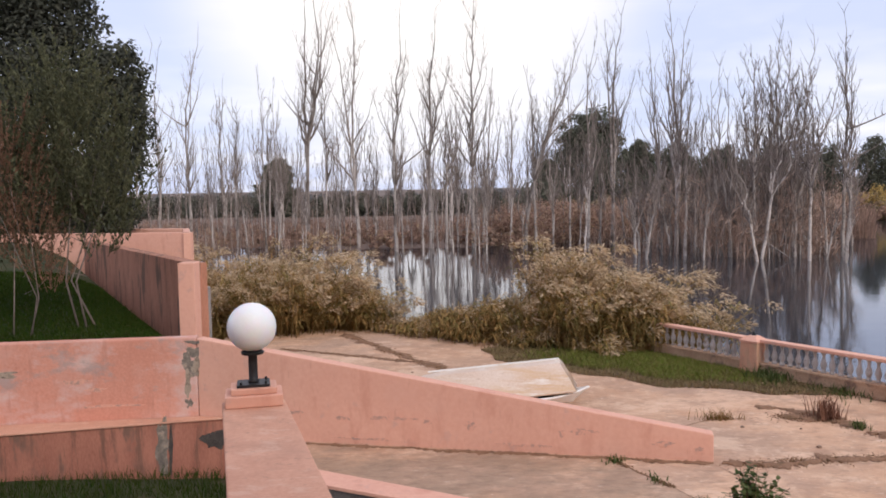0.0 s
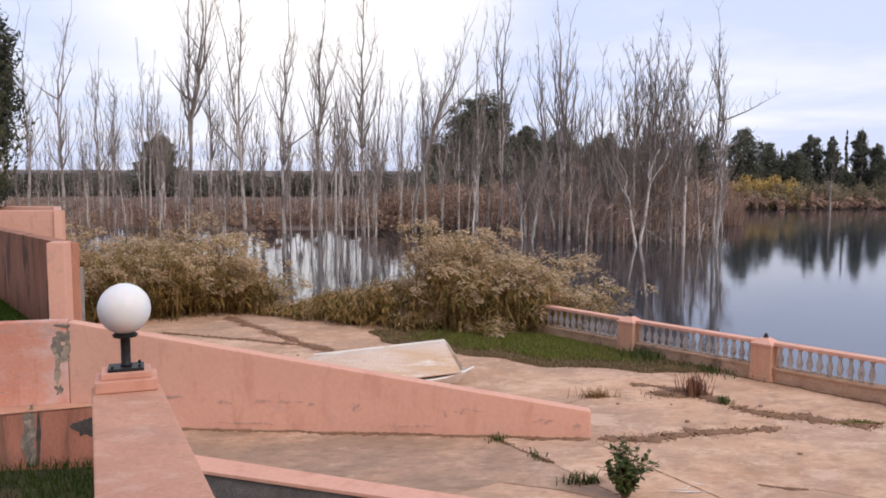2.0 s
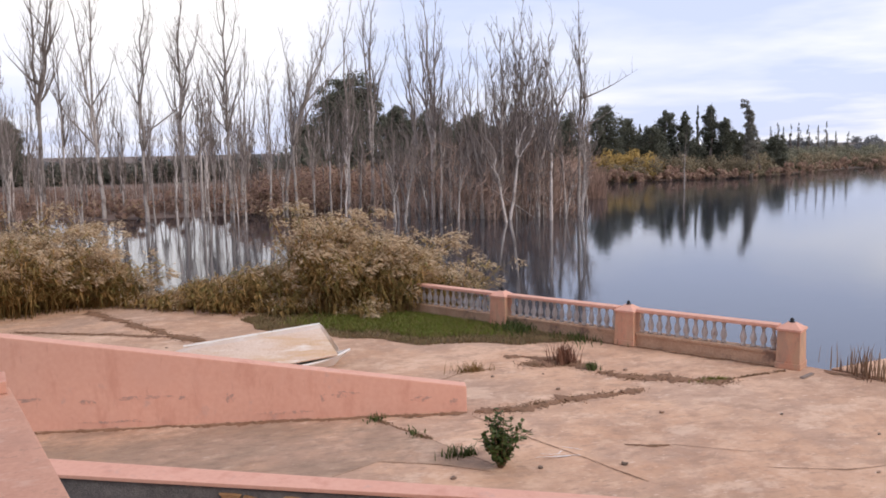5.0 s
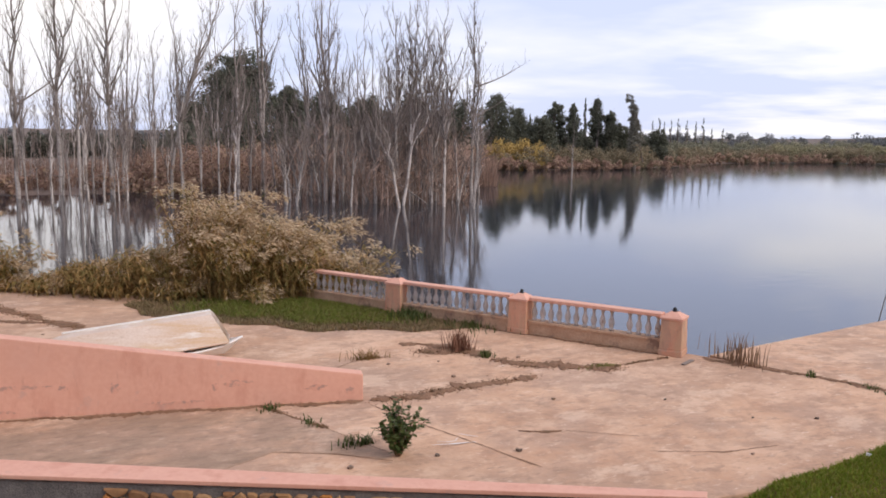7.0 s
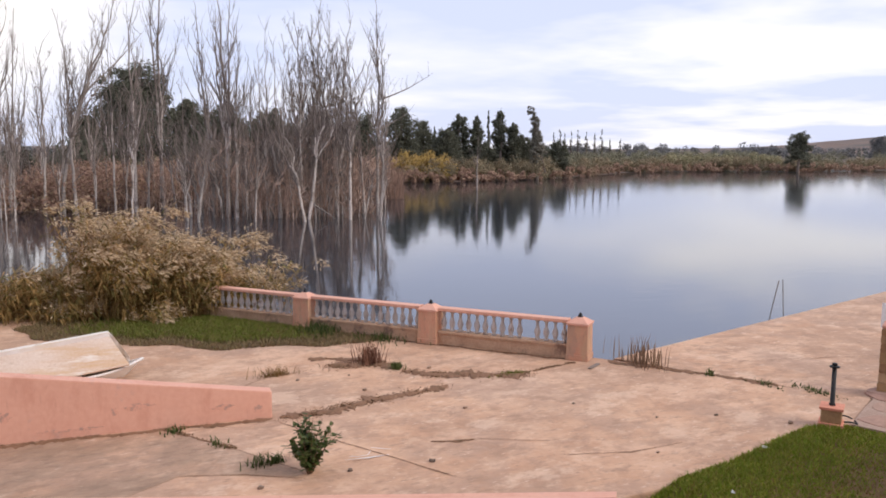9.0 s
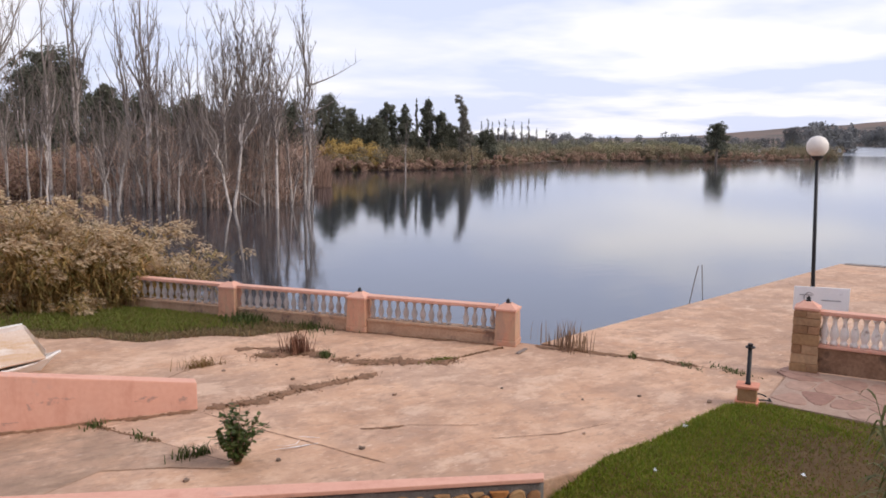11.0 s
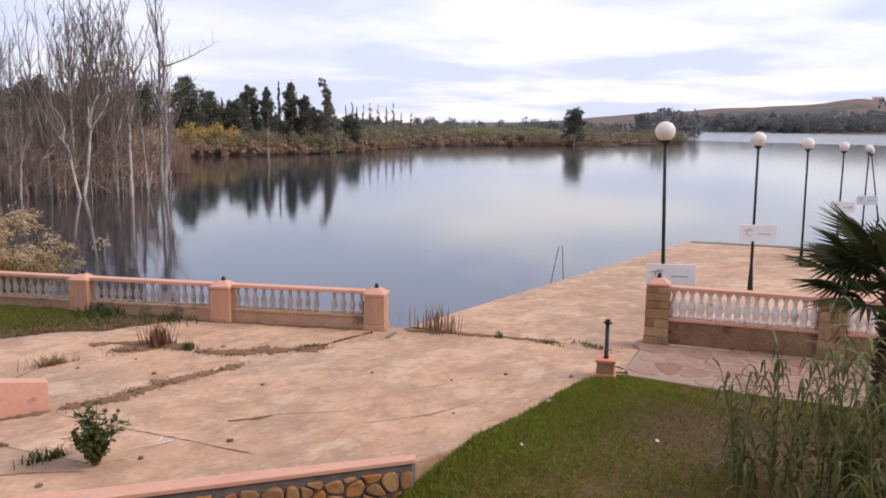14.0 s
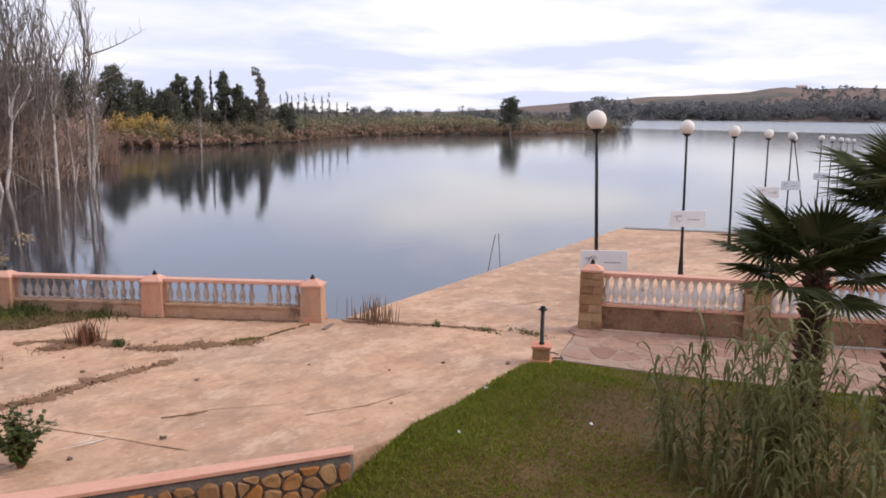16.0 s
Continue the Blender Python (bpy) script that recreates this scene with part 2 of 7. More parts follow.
M["stained_render"] = material("stained_render", (0.42, 0.255, 0.16), (0.55, 0.365, 0.24), 0.9, 3, 26, 0.3, (0.25, 0.16, 0.115), 0.36, 2.2)
M["pier_paint"] = layered(material("faded_pier_paint", (0.54, 0.26, 0.165), (0.62, 0.34, 0.225), 0.88, 2.2, 30, 0.2, (0.44, 0.27, 0.19), 0.5, 1.6, stretch=(1.6, 1.6, 0.7)), ((2.0, 0.46, 0.60, (0.50, 0.325, 0.205), 0.75, (1.6, 1.6, 0.6)), (5.0, 0.56, 0.66, (0.33, 0.215, 0.145), 0.6, (2, 2, 0.5))))
M["concrete"] = concrete_material("pinkish_concrete", 1.06)
M["concrete_dirty"] = layered(concrete_material("grimy_concrete", 1.0), ((0.7, 0.42, 0.60, (0.27, 0.185, 0.125), 0.6, (1, 1.6, 1)), (3.0, 0.50, 0.62, (0.24, 0.16, 0.11), 0.5, (1, 2, 1))))
M["bare_tan"] = material("bare_tan_render", (0.26, 0.205, 0.155), (0.40, 0.32, 0.245), 0.92, 5, 40, 0.5, (0.17, 0.13, 0.10), 0.4, 6)
M["bare_dark"] = material("bare_dark_render", (0.13, 0.11, 0.095), (0.27, 0.225, 0.18), 0.92, 7, 40, 0.6, (0.36, 0.28, 0.215), 0.4, 7)
M["concrete_grey"] = material("bare_render", (0.20, 0.18, 0.165), (0.33, 0.30, 0.27), 0.92, 5, 40, 0.5)
M["soil"] = material("soil", (0.18, 0.094, 0.052), (0.28, 0.155, 0.092), 0.95, 3, 40, 0.8, (0.15, 0.085, 0.045), 0.42, 5)
M["ground"] = material("earth", (0.15, 0.10, 0.078), (0.21, 0.148, 0.116), 0.95, 0.02, 0.5, 0.2, (0.10, 0.09, 0.075), 0.55, 0.006)
M["bark"] = material("pale_bark", (0.32, 0.27, 0.235), (0.54, 0.465, 0.415), 0.9, 0.8, 9, 0.3, (0.20, 0.155, 0.13), 0.42, 0.7, vary=0.28)
# Twigs and branches take their dark look against bright sky into the colour.
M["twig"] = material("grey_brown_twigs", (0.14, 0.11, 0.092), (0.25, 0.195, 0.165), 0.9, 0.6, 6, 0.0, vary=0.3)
M["branch"] = material("backlit_branches", (0.17, 0.135, 0.115), (0.31, 0.255, 0.22), 0.9, 0.8, 9, 0.2, vary=0.25)
M["iron"] = material("black_iron", (0.018, 0.018, 0.02), (0.035, 0.033, 0.032), 0.5, 5, 60, 0.1, metal=0.3)
M["stone_base"] = material("rough_stone_base", (0.33, 0.175, 0.095), (0.46, 0.265, 0.15), 0.9, 2.5, 18, 0.4, (0.22, 0.12, 0.07), 0.36, 2)
# Darker brown stone for the base wall between the right piers.
M["stone_wall"] = material("dark_stone_base", (0.22, 0.125, 0.075), (0.33, 0.20, 0.125), 0.9, 2.5, 18, 0.5, (0.14, 0.085, 0.055), 0.42, 2)
M["white_stone"] = material("white_baluster", (0.76, 0.70, 0.64), (0.84, 0.79, 0.73), 0.7, 4, 40, 0.15, (0.35, 0.27, 0.22), 0.25, 5)
M["grey_stone"] = material("weathered_baluster", (0.40, 0.36, 0.33), (0.55, 0.49, 0.45), 0.8, 4, 40, 0.15, (0.26, 0.20, 0.16), 0.35, 6)


M["pier_stone"] = ramp_material("ochre_masonry", [(0.34, 0.20, 0.10), (0.46, 0.29, 0.15), (0.30, 0.165, 0.085), (0.50, 0.33, 0.19), (0.40, 0.22, 0.12)], 0.9, 16, 0.5)


def water_material():
    mat = bpy.data.materials.new("lake_water")
    mat.use_nodes = True
    nt = mat.node_tree
    N, L = nt.nodes.new, nt.links.new
    b = nt.nodes["Principled BSDF"]
    b.inputs["Base Color"].default_value = (0.026, 0.030, 0.038, 1)
    b.inputs["IOR"].default_value = 2.0
    b.inputs["Specular IOR Level"].default_value = 0.5
    geo = N("ShaderNodeNewGeometry")
    mp = N("ShaderNodeMapping"); mp.inputs["Scale"].default_value = (0.6, 1.6, 1); mp.inputs["Rotation"].default_value = (0, 0, radians(50))
    L(geo.outputs["Position"], mp.inputs[0])
    n = N("ShaderNodeTexNoise"); n.inputs["Scale"].default_value, n.inputs["Detail"].default_value = 1.6, 3
    L(mp.outputs[0], n.inputs["Vector"])
    bp = N("ShaderNodeBump"); bp.inputs["Strength"].default_value, bp.inputs["Distance"].default_value = 0.08, 0.05
    L(n.outputs[0], bp.inputs["Height"]); L(bp.outputs[0], b.inputs["Normal"])
    # calm in the bay, ruffled by the wind on the open lake
    sp, far = N("ShaderNodeSeparateXYZ"), N("ShaderNodeMapRange")
    L(geo.outputs["Position"], sp.inputs[0]); L(sp.outputs["X"], far.inputs["Value"])
    far.interpolation_type = "SMOOTHSTEP"
    far.inputs["From Min"].default_value, far.inputs["From Max"].default_value, far.inputs["To Min"].default_value, far.inputs["To Max"].default_value = 240, 330, 0.0, 0.22
    lee, most = N("ShaderNodeMapRange"), N("ShaderNodeMath")
    lee.inputs["From Min"].default_value, lee.inputs["From Max"].default_value, lee.inputs["To Min"].default_value, lee.inputs["To Max"].default_value = 5, 40, 0.028, 0.075
    L(sp.outputs["X"], lee.inputs["Value"])
    most.operation = "MAXIMUM"
    L(lee.outputs[0], most.inputs[0]); L(far.outputs[0], most.inputs[1]); L(most.outputs[0], b.inputs["Roughness"])
    return mat


M["water"] = water_material()


# ---- mesh helpers ----
class Shape:
    """Vertices and faces gathered for one mesh."""

    def __init__(self):
        self.v, self.f = [], []

    def add(self, verts, faces):
        k = len(self.v)
        self.v.extend([tuple(p) for p in verts])
        self.f.extend([tuple(i + k for i in f) for f in faces])
        return self

    def tube(self, pts, radii, n=6, cap=True):
        pts = [Vector(p) for p in pts]
        rings, faces = [], []
        for i, p in enumerate(pts):
            d = (pts[min(i + 1, len(pts) - 1)] - pts[max(i - 1, 0)]).normalized()
            side = d.cross(Vector((0.31, 0.95, 0.02) if abs(d.z) > 0.5 else (0, 0, 1))).normalized()
            other = d.cross(side)
            r = radii[i] if hasattr(radii, "__len__") else radii
            rings += [p + (side * math.cos(2 * math.pi * j / n) + other * math.sin(2 * math.pi * j / n)) * r for j in range(n)]
        for i in range(len(pts) - 1):
            for j in range(n):
                a, b = i * n + j, i * n + (j + 1) % n
                faces.append((a, b, b + n, a + n))
        if cap:
            faces += [tuple(range(n - 1, -1, -1)), tuple(range(len(rings) - n, len(rings)))]
        return self.add(rings, faces)

    def lathe(self, profile, n=10, at=(0, 0, 0), turn=0.0):
        return self.tube([(at[0], at[1], at[2] + z) for r, z in profile], [r for r, z in profile], n)

    def prism(self, poly, z0, z1, tops=None):
        """A plan polygon (counter-clockwise) from z0 to z1; tops: a height for each corner instead of z1."""
        n = len(poly)
        lo = [(x, y, z0) for x, y in poly]
        hi = [(x, y, tops[i] if tops else z1) for i, (x, y) in enumerate(poly)]
        f = [tuple(range(n - 1, -1, -1)), tuple(range(n, 2 * n))]
        f += [(i, (i + 1) % n, n + (i + 1) % n, n + i) for i in range(n)]
        return self.add(lo + hi, f)

    def box(self, sx, sy, sz, at=(0, 0, 0), taper=1.0):
        x, y = sx / 2, sy / 2
        v = [(-x, -y, 0), (x, -y, 0), (x, y, 0), (-x, y, 0)]
        v += [(a * taper, b * taper, sz) for a, b, c in v]
        f = [(3, 2, 1, 0), (4, 5, 6, 7), (0, 1, 5, 4), (1, 2, 6, 5), (2, 3, 7, 6), (3, 0, 4, 7)]
        return self.add([(a + at[0], b + at[1], c + at[2]) for a, b, c in v], f)

    def moved(self, m):
        self.v = [tuple(m @ Vector(p)) for p in self.v]
        return self

    def mesh(self, name, mat, smooth=False, bevel=0.0):
        me = bpy.data.meshes.new(name)
        me.from_pydata(self.v, [], self.f)
        if bevel:
            bm = bmesh.new()
            bm.from_mesh(me)
            edges = [e for e in bm.edges if len(e.link_faces) == 2 and e.calc_face_angle(0) > 0.6]
            bmesh.ops.bevel(bm, geom=edges, offset=bevel, segments=2, affect="EDGES", profile=0.6)
            bm.to_mesh(me)
            bm.free()
        for m in mat if isinstance(mat, (list, tuple)) else (mat,):
            me.materials.append(m)
        if smooth:
            me.polygons.foreach_set("use_smooth", [True] * len(me.polygons))
        return me


def part(name, shape, mat, parent=None, label="", smooth=False, bevel=0.0):
    """One mesh object, under a thing or a part if one is given."""
    ob = new(name, shape if isinstance(shape, bpy.types.Mesh) else shape.mesh(name, mat, smooth, bevel))
    if parent:
        ob.parent = parent
    return tagged(ob, label)


def thing(name, label, category, group="", at=None, kind=""):
    ob = new(name)
    ob.empty_display_size = 0.1
    if at is not None:
        ob.matrix_world = at
    return tagged(ob, label, category, group, kind)


def along(a, b, w, side=0.0):
    """The plan rectangle of a wall from a to b, w thick; side 0: centred, 1: to the left of its line."""
    ax, ay, bx, by = *a, *b
    l = math.hypot(bx - ax, by - ay)
    nx, ny = -(by - ay) / l, (bx - ax) / l
    lo, hi = (-w / 2, w / 2) if side == 0 else (0, w * side)
    p = [(ax + nx * lo, ay + ny * lo), (bx + nx * lo, by + ny * lo), (bx + nx * hi, by + ny * hi), (ax + nx * hi, ay + ny * hi)]
    return p if hi > lo else p[::-1]


# ---- ground, water ----
WATER = -0.9
SHORE_AZ = [-180, -60, -40, -22, -15, -7, 4, 11, 20, 27, 37, 40, 43, 47, 54, 61.5, 62.6, 75, 95, 110, 180]
SHORE_D = [22, 24, 50, 80, 76, 70, 68, 80, 98, 117, 132, 148, 178, 194, 206, 250, 900, 1050, 900, 500, 300]
HILL_AZ = [-180, -30, 0, 35, 45, 50, 54, 58, 63, 68, 72, 76, 82, 100, 180]
HILL_H = [2, 1, 1, 2, 5, 8, 16, 31, 45, 53, 64, 66, 74, 50, 6]
NEAR = [(-60, -60), (-60, 24), (-6.2, 24.2), (-0.4, 23.9), (4.4, 21.6), (7.0, 18.2), (10.9, 12.2), (11.6, 11.0), (32.0, 15.0), (36.0, 9.0), (17.5, 5.0), (24, -14), (60, -60)]


def inside(x, y, poly):
    hit = False
    for i, (ax, ay) in enumerate(poly):
        bx, by = poly[i - 1]
        if (ay > y) != (by > y) and x < (bx - ax) * (y - ay) / (by - ay) + ax:
            hit = not hit
    return hit


def land_height(x, y):
    if inside(x, y, NEAR):
        if x > 10.5 and y > 3.5 or x > 4 and y > 13:
            return -1.45
        return -1.2 if y > -3 else -0.6
    d, az = math.hypot(x, y), math.degrees(math.atan2(x, y))
    s = d - np.interp(az, SHORE_AZ, SHORE_D) + 1.5 * noise.noise(Vector((x * 0.05, y * 0.05, 0)))
    h = -2.6 + 1.75 * min(1, max(0, (s + 3) / 3)) + 0.9 * min(1, max(0, s / 60))
    hill = np.interp(az, HILL_AZ, HILL_H) * (1 + 0.12 * noise.noise(Vector((az * 0.3, 0, 0))))
    k = min(1, max(0, (d - max(950, 0)) / 1050)) if s > 0 else 0
    return h + k * k * (3 - 2 * k) * hill


def build_ground():
    radii = [0.0] + [0.8 * 1.075 ** i for i in range(0, 121)]
    n = 360
    v, f = [(0, 0, land_height(0, 0))], []
    for r in radii[1:]:
        for j in range(n):
            a = 2 * math.pi * j / n
            x, y = r * math.sin(a), r * math.cos(a)
            v.append((x, y, land_height(x, y)))
    for j in range(n):
        f.append((0, 1 + (j + 1) % n, 1 + j))
    for i in range(len(radii) - 2):
        for j in range(n):
            a, b = 1 + i * n + j, 1 + i * n + (j + 1) % n
            f.append((a, b, b + n, a + n))
    ob = part("ground", Shape().add(v, f), M["ground"], smooth=True)
    tagged(ob, "brown earth sloping into a flooded lake, with low hills far off", "ground", kind="structure")


build_ground()
lake = part("water", Shape().add([(-1200, -1200, WATER), (3500, -1200, WATER), (3500, 3500, WATER), (-1200, 3500, WATER)], [(0, 1, 2, 3)]), M["water"])
tagged(lake, "still grey-blue lake water reflecting the overcast sky", "lake", kind="structure")

# ---- terrace, platform, walls ----
TERRACE = [(-2.95, 12.2), (6.62, 7.05), (7.45, 7.0), (8.6, 7.1), (9.8, 7.3), (10.9, 7.45), (11.6, 7.2), (13.3, 7.9), (11.15, 12.0), (10.75, 12.7), (7.2, 18.3), (4.6, 22.0), (-0.4, 24.3), (-6.4, 24.6), (-6.4, 16.0), (-4.3, 13.9), (-3.2, 13.45)]
terrace = part("pavement", Shape().prism(TERRACE, -1.5, 0.0), M["concrete"], bevel=0.03)
tagged(terrace, "worn pinkish concrete terrace with weedy cracks", "terrace", kind="structure")
grime = part("pavement", Shape().prism([(-2.94, 12.21), (1.25, 9.945), (2.2, 10.38), (3.0, 10.0), (3.6, 9.55), (3.66, 9.8), (3.12, 11.0), (2.44, 12.33), (-2.8, 13.41)], -0.3, 0.005), M["concrete_dirty"])
tagged(grime, "older grimy concrete slab beside the sloping wall", "slab", kind="structure")
PLATFORM = [(13.25, 7.95), (13.6, 7.6), (17.6, 4.6), (37.0, 9.0), (32.6, 17.2), (11.3, 12.15)]


def platform_z(x, y):
    return -0.02 - 0.80 * min(1, max(0, (x - 12.5) / 21.0))


platform = part("pavement", Shape().prism(PLATFORM, -2.2, 0, [platform_z(x, y) for x, y in PLATFORM]), M["concrete"])
part("kerb", Shape().prism(along((32.55, 17.0), (36.9, 8.9), 0.35), -1.2, -0.74), M["concrete_grey"], platform)
tagged(platform, "concrete boat ramp sloping gently into the lake", "boat ramp", kind="structure")


def wall(name, label, poly, z0, z1, mat, tops=None, coping=None, bevel=0.02):
    ob = part(name, Shape().prism(poly, z0, z1, tops), mat, bevel=bevel)
    return tagged(ob, label, "wall", kind="structure")


# long wedge wall beside the ramp: its top falls to the tip
WEDGE_A, WEDGE_B = (-4.3, 13.72), (4.03, 12.03)
wedge = wall("wall_wedge", "salmon-painted wall with a sloping top and scuffs", along(WEDGE_A, WEDGE_B, 0.24, 1), -0.3, 0, M["salmon"], tops=[1.72, 0.42, 0.42, 1.72])
# level wall left of it, with worn paint, and the ledge at its foot
LEVEL_A, LEVEL_B = (-11.0, 12.95), (-4.303, 13.71)
level = wall("wall_level", "salmon-painted wall with flaking grey patches", along(LEVEL_A, LEVEL_B, 0.24, 1), -0.6, 1.74, M["salmon_worn"])
ledge = wall("wall_ledge", "low salmon retaining wall with a broad ledge", [(-11.0, 11.90), (-3.75, 13.59), (-4.33, 13.69), (-11.0, 12.94)], -0.8, 0.345, M["salmon_stained_shaded"])
wall("trim_ledge", "faded salmon capping along the low retaining wall", [(-11.0, 11.87), (-3.70, 13.575), (-4.33, 13.687), (-11.0, 12.937)], 0.348, 0.375, M["coping"], bevel=0.01)
M["mortar_dark"] = material("open_joint", (0.05, 0.042, 0.038), (0.09, 0.075, 0.065), 0.95, 6, 40, 0.4)
# repair of bare render over the joint of the two walls
def splash(name, label, centre, ax, up, w, h, mat, seed, n=56, proud=0.003, rough=0.5):
    """A flat patch with a ragged outline, laid on a face. ax, up: its directions."""
    rnd = random.Random(seed)
    c, ax, up = Vector(centre), Vector(ax).normalized(), Vector(up).normalized()
    nrm = ax.cross(up).normalized()
    pts = []
    for i in range(n):
        a = 2 * math.pi * i / n
        k = 1 - rough * (0.5 + 0.9 * noise.noise(Vector((math.cos(a) * 1.3, math.sin(a) * 1.3, seed * 3.7)))) - 0.10 * rnd.random()
        pts.append(c + ax * math.cos(a) * w / 2 * k + up * math.sin(a) * h / 2 * k + nrm * proud)
    back = [p - nrm * (proud + 0.004) for p in pts]
    sh = Shape().add(pts + back, [tuple(range(n))] + [(i, n + i, n + (i + 1) % n, (i + 1) % n) for i in range(n)])
    return part(name, sh, mat, None, label)


M["scuff"] = material("scuffed_paint", (0.36, 0.235, 0.195), (0.52, 0.30, 0.23), 0.9, 9, 30, 0.1, (0.66, 0.35, 0.255), 0.72, 14)
WDIR = Vector((WEDGE_B[0] - WEDGE_A[0], WEDGE_B[1] - WEDGE_A[1], 0)).normalized()
LDIR = Vector((LEVEL_B[0] - LEVEL_A[0], LEVEL_B[1] - LEVEL_A[1], 0)).normalized()


def on_wedge(s, z):
    return (WEDGE_A[0] + WDIR.x * s, WEDGE_A[1] + WDIR.y * s, z)


def on_level(s, z):
    return (LEVEL_B[0] - LDIR.x * s, LEVEL_B[1] - LDIR.y * s, z)


for i, (c, ax, w, h, m, owner) in enumerate([
    (on_level(0.06, 1.50), LDIR, 0.46, 0.34, "bare_dark", level), (on_level(0.12, 1.26), LDIR, 0.36, 0.52, "bare_dark", level), (on_level(0.02, 1.22), LDIR, 0.22, 0.36, "bare_tan", level), (on_level(0.16, 0.92), LDIR, 0.16, 0.66, "bare_tan", level), (on_level(0.15, 0.60), LDIR, 0.20, 0.30, "bare_dark", level), (on_level(0.0, 1.66), LDIR, 0.5, 0.10, "bare_dark", level),
    (on_level(3.3, 1.22), LDIR, 1.1, 0.24, "bare_tan", level), (on_level(2.0, 1.05), LDIR, 0.7, 0.12, "scuff", level), (on_level(3.6, 0.92), LDIR, 0.9, 0.20, "scuff", level), (on_level(1.5, 0.62), LDIR, 1.6, 0.07, "scuff", level), (on_level(1.7, 0.90), LDIR, 0.5, 0.10, "scuff", level),
    (on_wedge(2.6, 0.44), WDIR, 0.36, 0.13, "scuff", wedge), (on_wedge(3.45, 0.46), WDIR, 1.15, 0.09, "scuff", wedge), (on_wedge(4.75, 0.40), WDIR, 0.26, 0.20, "scuff", wedge), (on_wedge(4.05, 0.43), WDIR, 0.30, 0.12, "scuff", wedge),
    (on_wedge(6.2, 0.34), WDIR, 0.15, 0.14, "scuff", wedge), (on_wedge(6.55, 0.38), WDIR, 0.55, 0.13, "scuff", wedge), (on_wedge(7.75, 0.24), WDIR, 0.44, 0.13, "scuff", wedge), (on_wedge(8.3, 0.16), WDIR, 0.26, 0.22, "scuff", wedge),
    (on_wedge(1.75, 0.50), WDIR, 0.5, 0.11, "scuff", wedge), (on_wedge(5.6, 0.12), WDIR, 1.6, 0.06, "scuff", wedge), (on_wedge(2.9, 0.10), WDIR, 1.4, 0.06, "scuff", wedge),
]):
    splash("paint_patch", "", c, ax, (0, 0, 1), w, h, M[m], i, proud=0.003 + 0.0006 * (i % 6), rough=0.62).parent = owner
for x, z, w, h, m, seed in ((-4.82, -0.04, 0.34, 1.2, "bare_dark", 40), (-4.70, -0.12, 0.12, 1.0, "mortar_dark", 41), (-4.0, 0.0, 0.6, 0.5, "mortar_dark", 44)):
    splash("paint_patch", "", (x, 11.90 + (x + 11.0) * 0.2331, z), (0.974, 0.227, 0), (0, 0, 1), w, h, M[m], seed, proud=0.003 + 0.002 * (seed % 2), rough=0.55).parent = ledge

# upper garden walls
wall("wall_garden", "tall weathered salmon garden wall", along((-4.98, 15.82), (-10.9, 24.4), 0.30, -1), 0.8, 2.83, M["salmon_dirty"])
wall("wall_pillar", "smooth salmon end pillar of the garden wall", [(-5.14, 15.42), (-4.82, 15.42), (-4.82, 15.80), (-5.14, 15.80)], -0.3, 2.875, M["salmon"])
box = [(-7.79, 24.8), (-8.75, 27.8), (-14.5, 29.2), (-14.5, 25.6)]
for i in range(4):
    wall("wall_planter", "high salmon wall of a raised planter", along(box[i], box[(i + 1) % 4], 0.22, 1), -0.3, 3.0 if i != 2 else 3.25, M["salmon"])
wall("wall_stub", "short grey concrete post at the water", [(-5.36, 17.6), (-5.20, 17.6), (-5.20, 17.8), (-5.36, 17.8)], -0.3, 2.15, M["concrete_grey"])

# parapet with the globe lamp
PARAPET = [(-0.59, 2.0), (0.10, 2.0), (-1.385, 6.66), (-1.90, 6.60)]
wall("wall_parapet", "broad salmon-painted parapet with a flat top", [(-0.575, 2.0), (0.085, 2.0), (-1.40, 6.64), (-1.885, 6.58)], -0.8, 2.408, M["salmon_worn"])
wall("wall_coping", "faded salmon coping slab with worn corners", PARAPET, 2.411, 2.47, M["coping"], bevel=0.015)
# unseen walls added behind the balcony: they close the place and shade the garden
wall("wall_unseen_block", "unseen salmon-painted front wall added behind the balcony to block light", [(-10, -1.7), (-10, -2.1), (3.4, -2.1), (3.4, -1.7)], -1.0, 10.4, M["salmon"])
wall("wall_unseen_block", "unseen salmon-painted side wall added behind the balcony to block light", [(3.2, -8), (3.4, -8), (3.4, -2.1), (3.2, -2.1)], -1.0, 10.4, M["salmon"])
# balcony on which the camera stands
balcony = part("floor_balcony", Shape().prism([(-3.5, -4), (3.5, -4), (2.2, 1.55), (-1.6, 1.98)], -1.0, 2.6), M["concrete"])
tagged(balcony, "plain concrete balcony floor above the garden", "balcony", kind="structure")


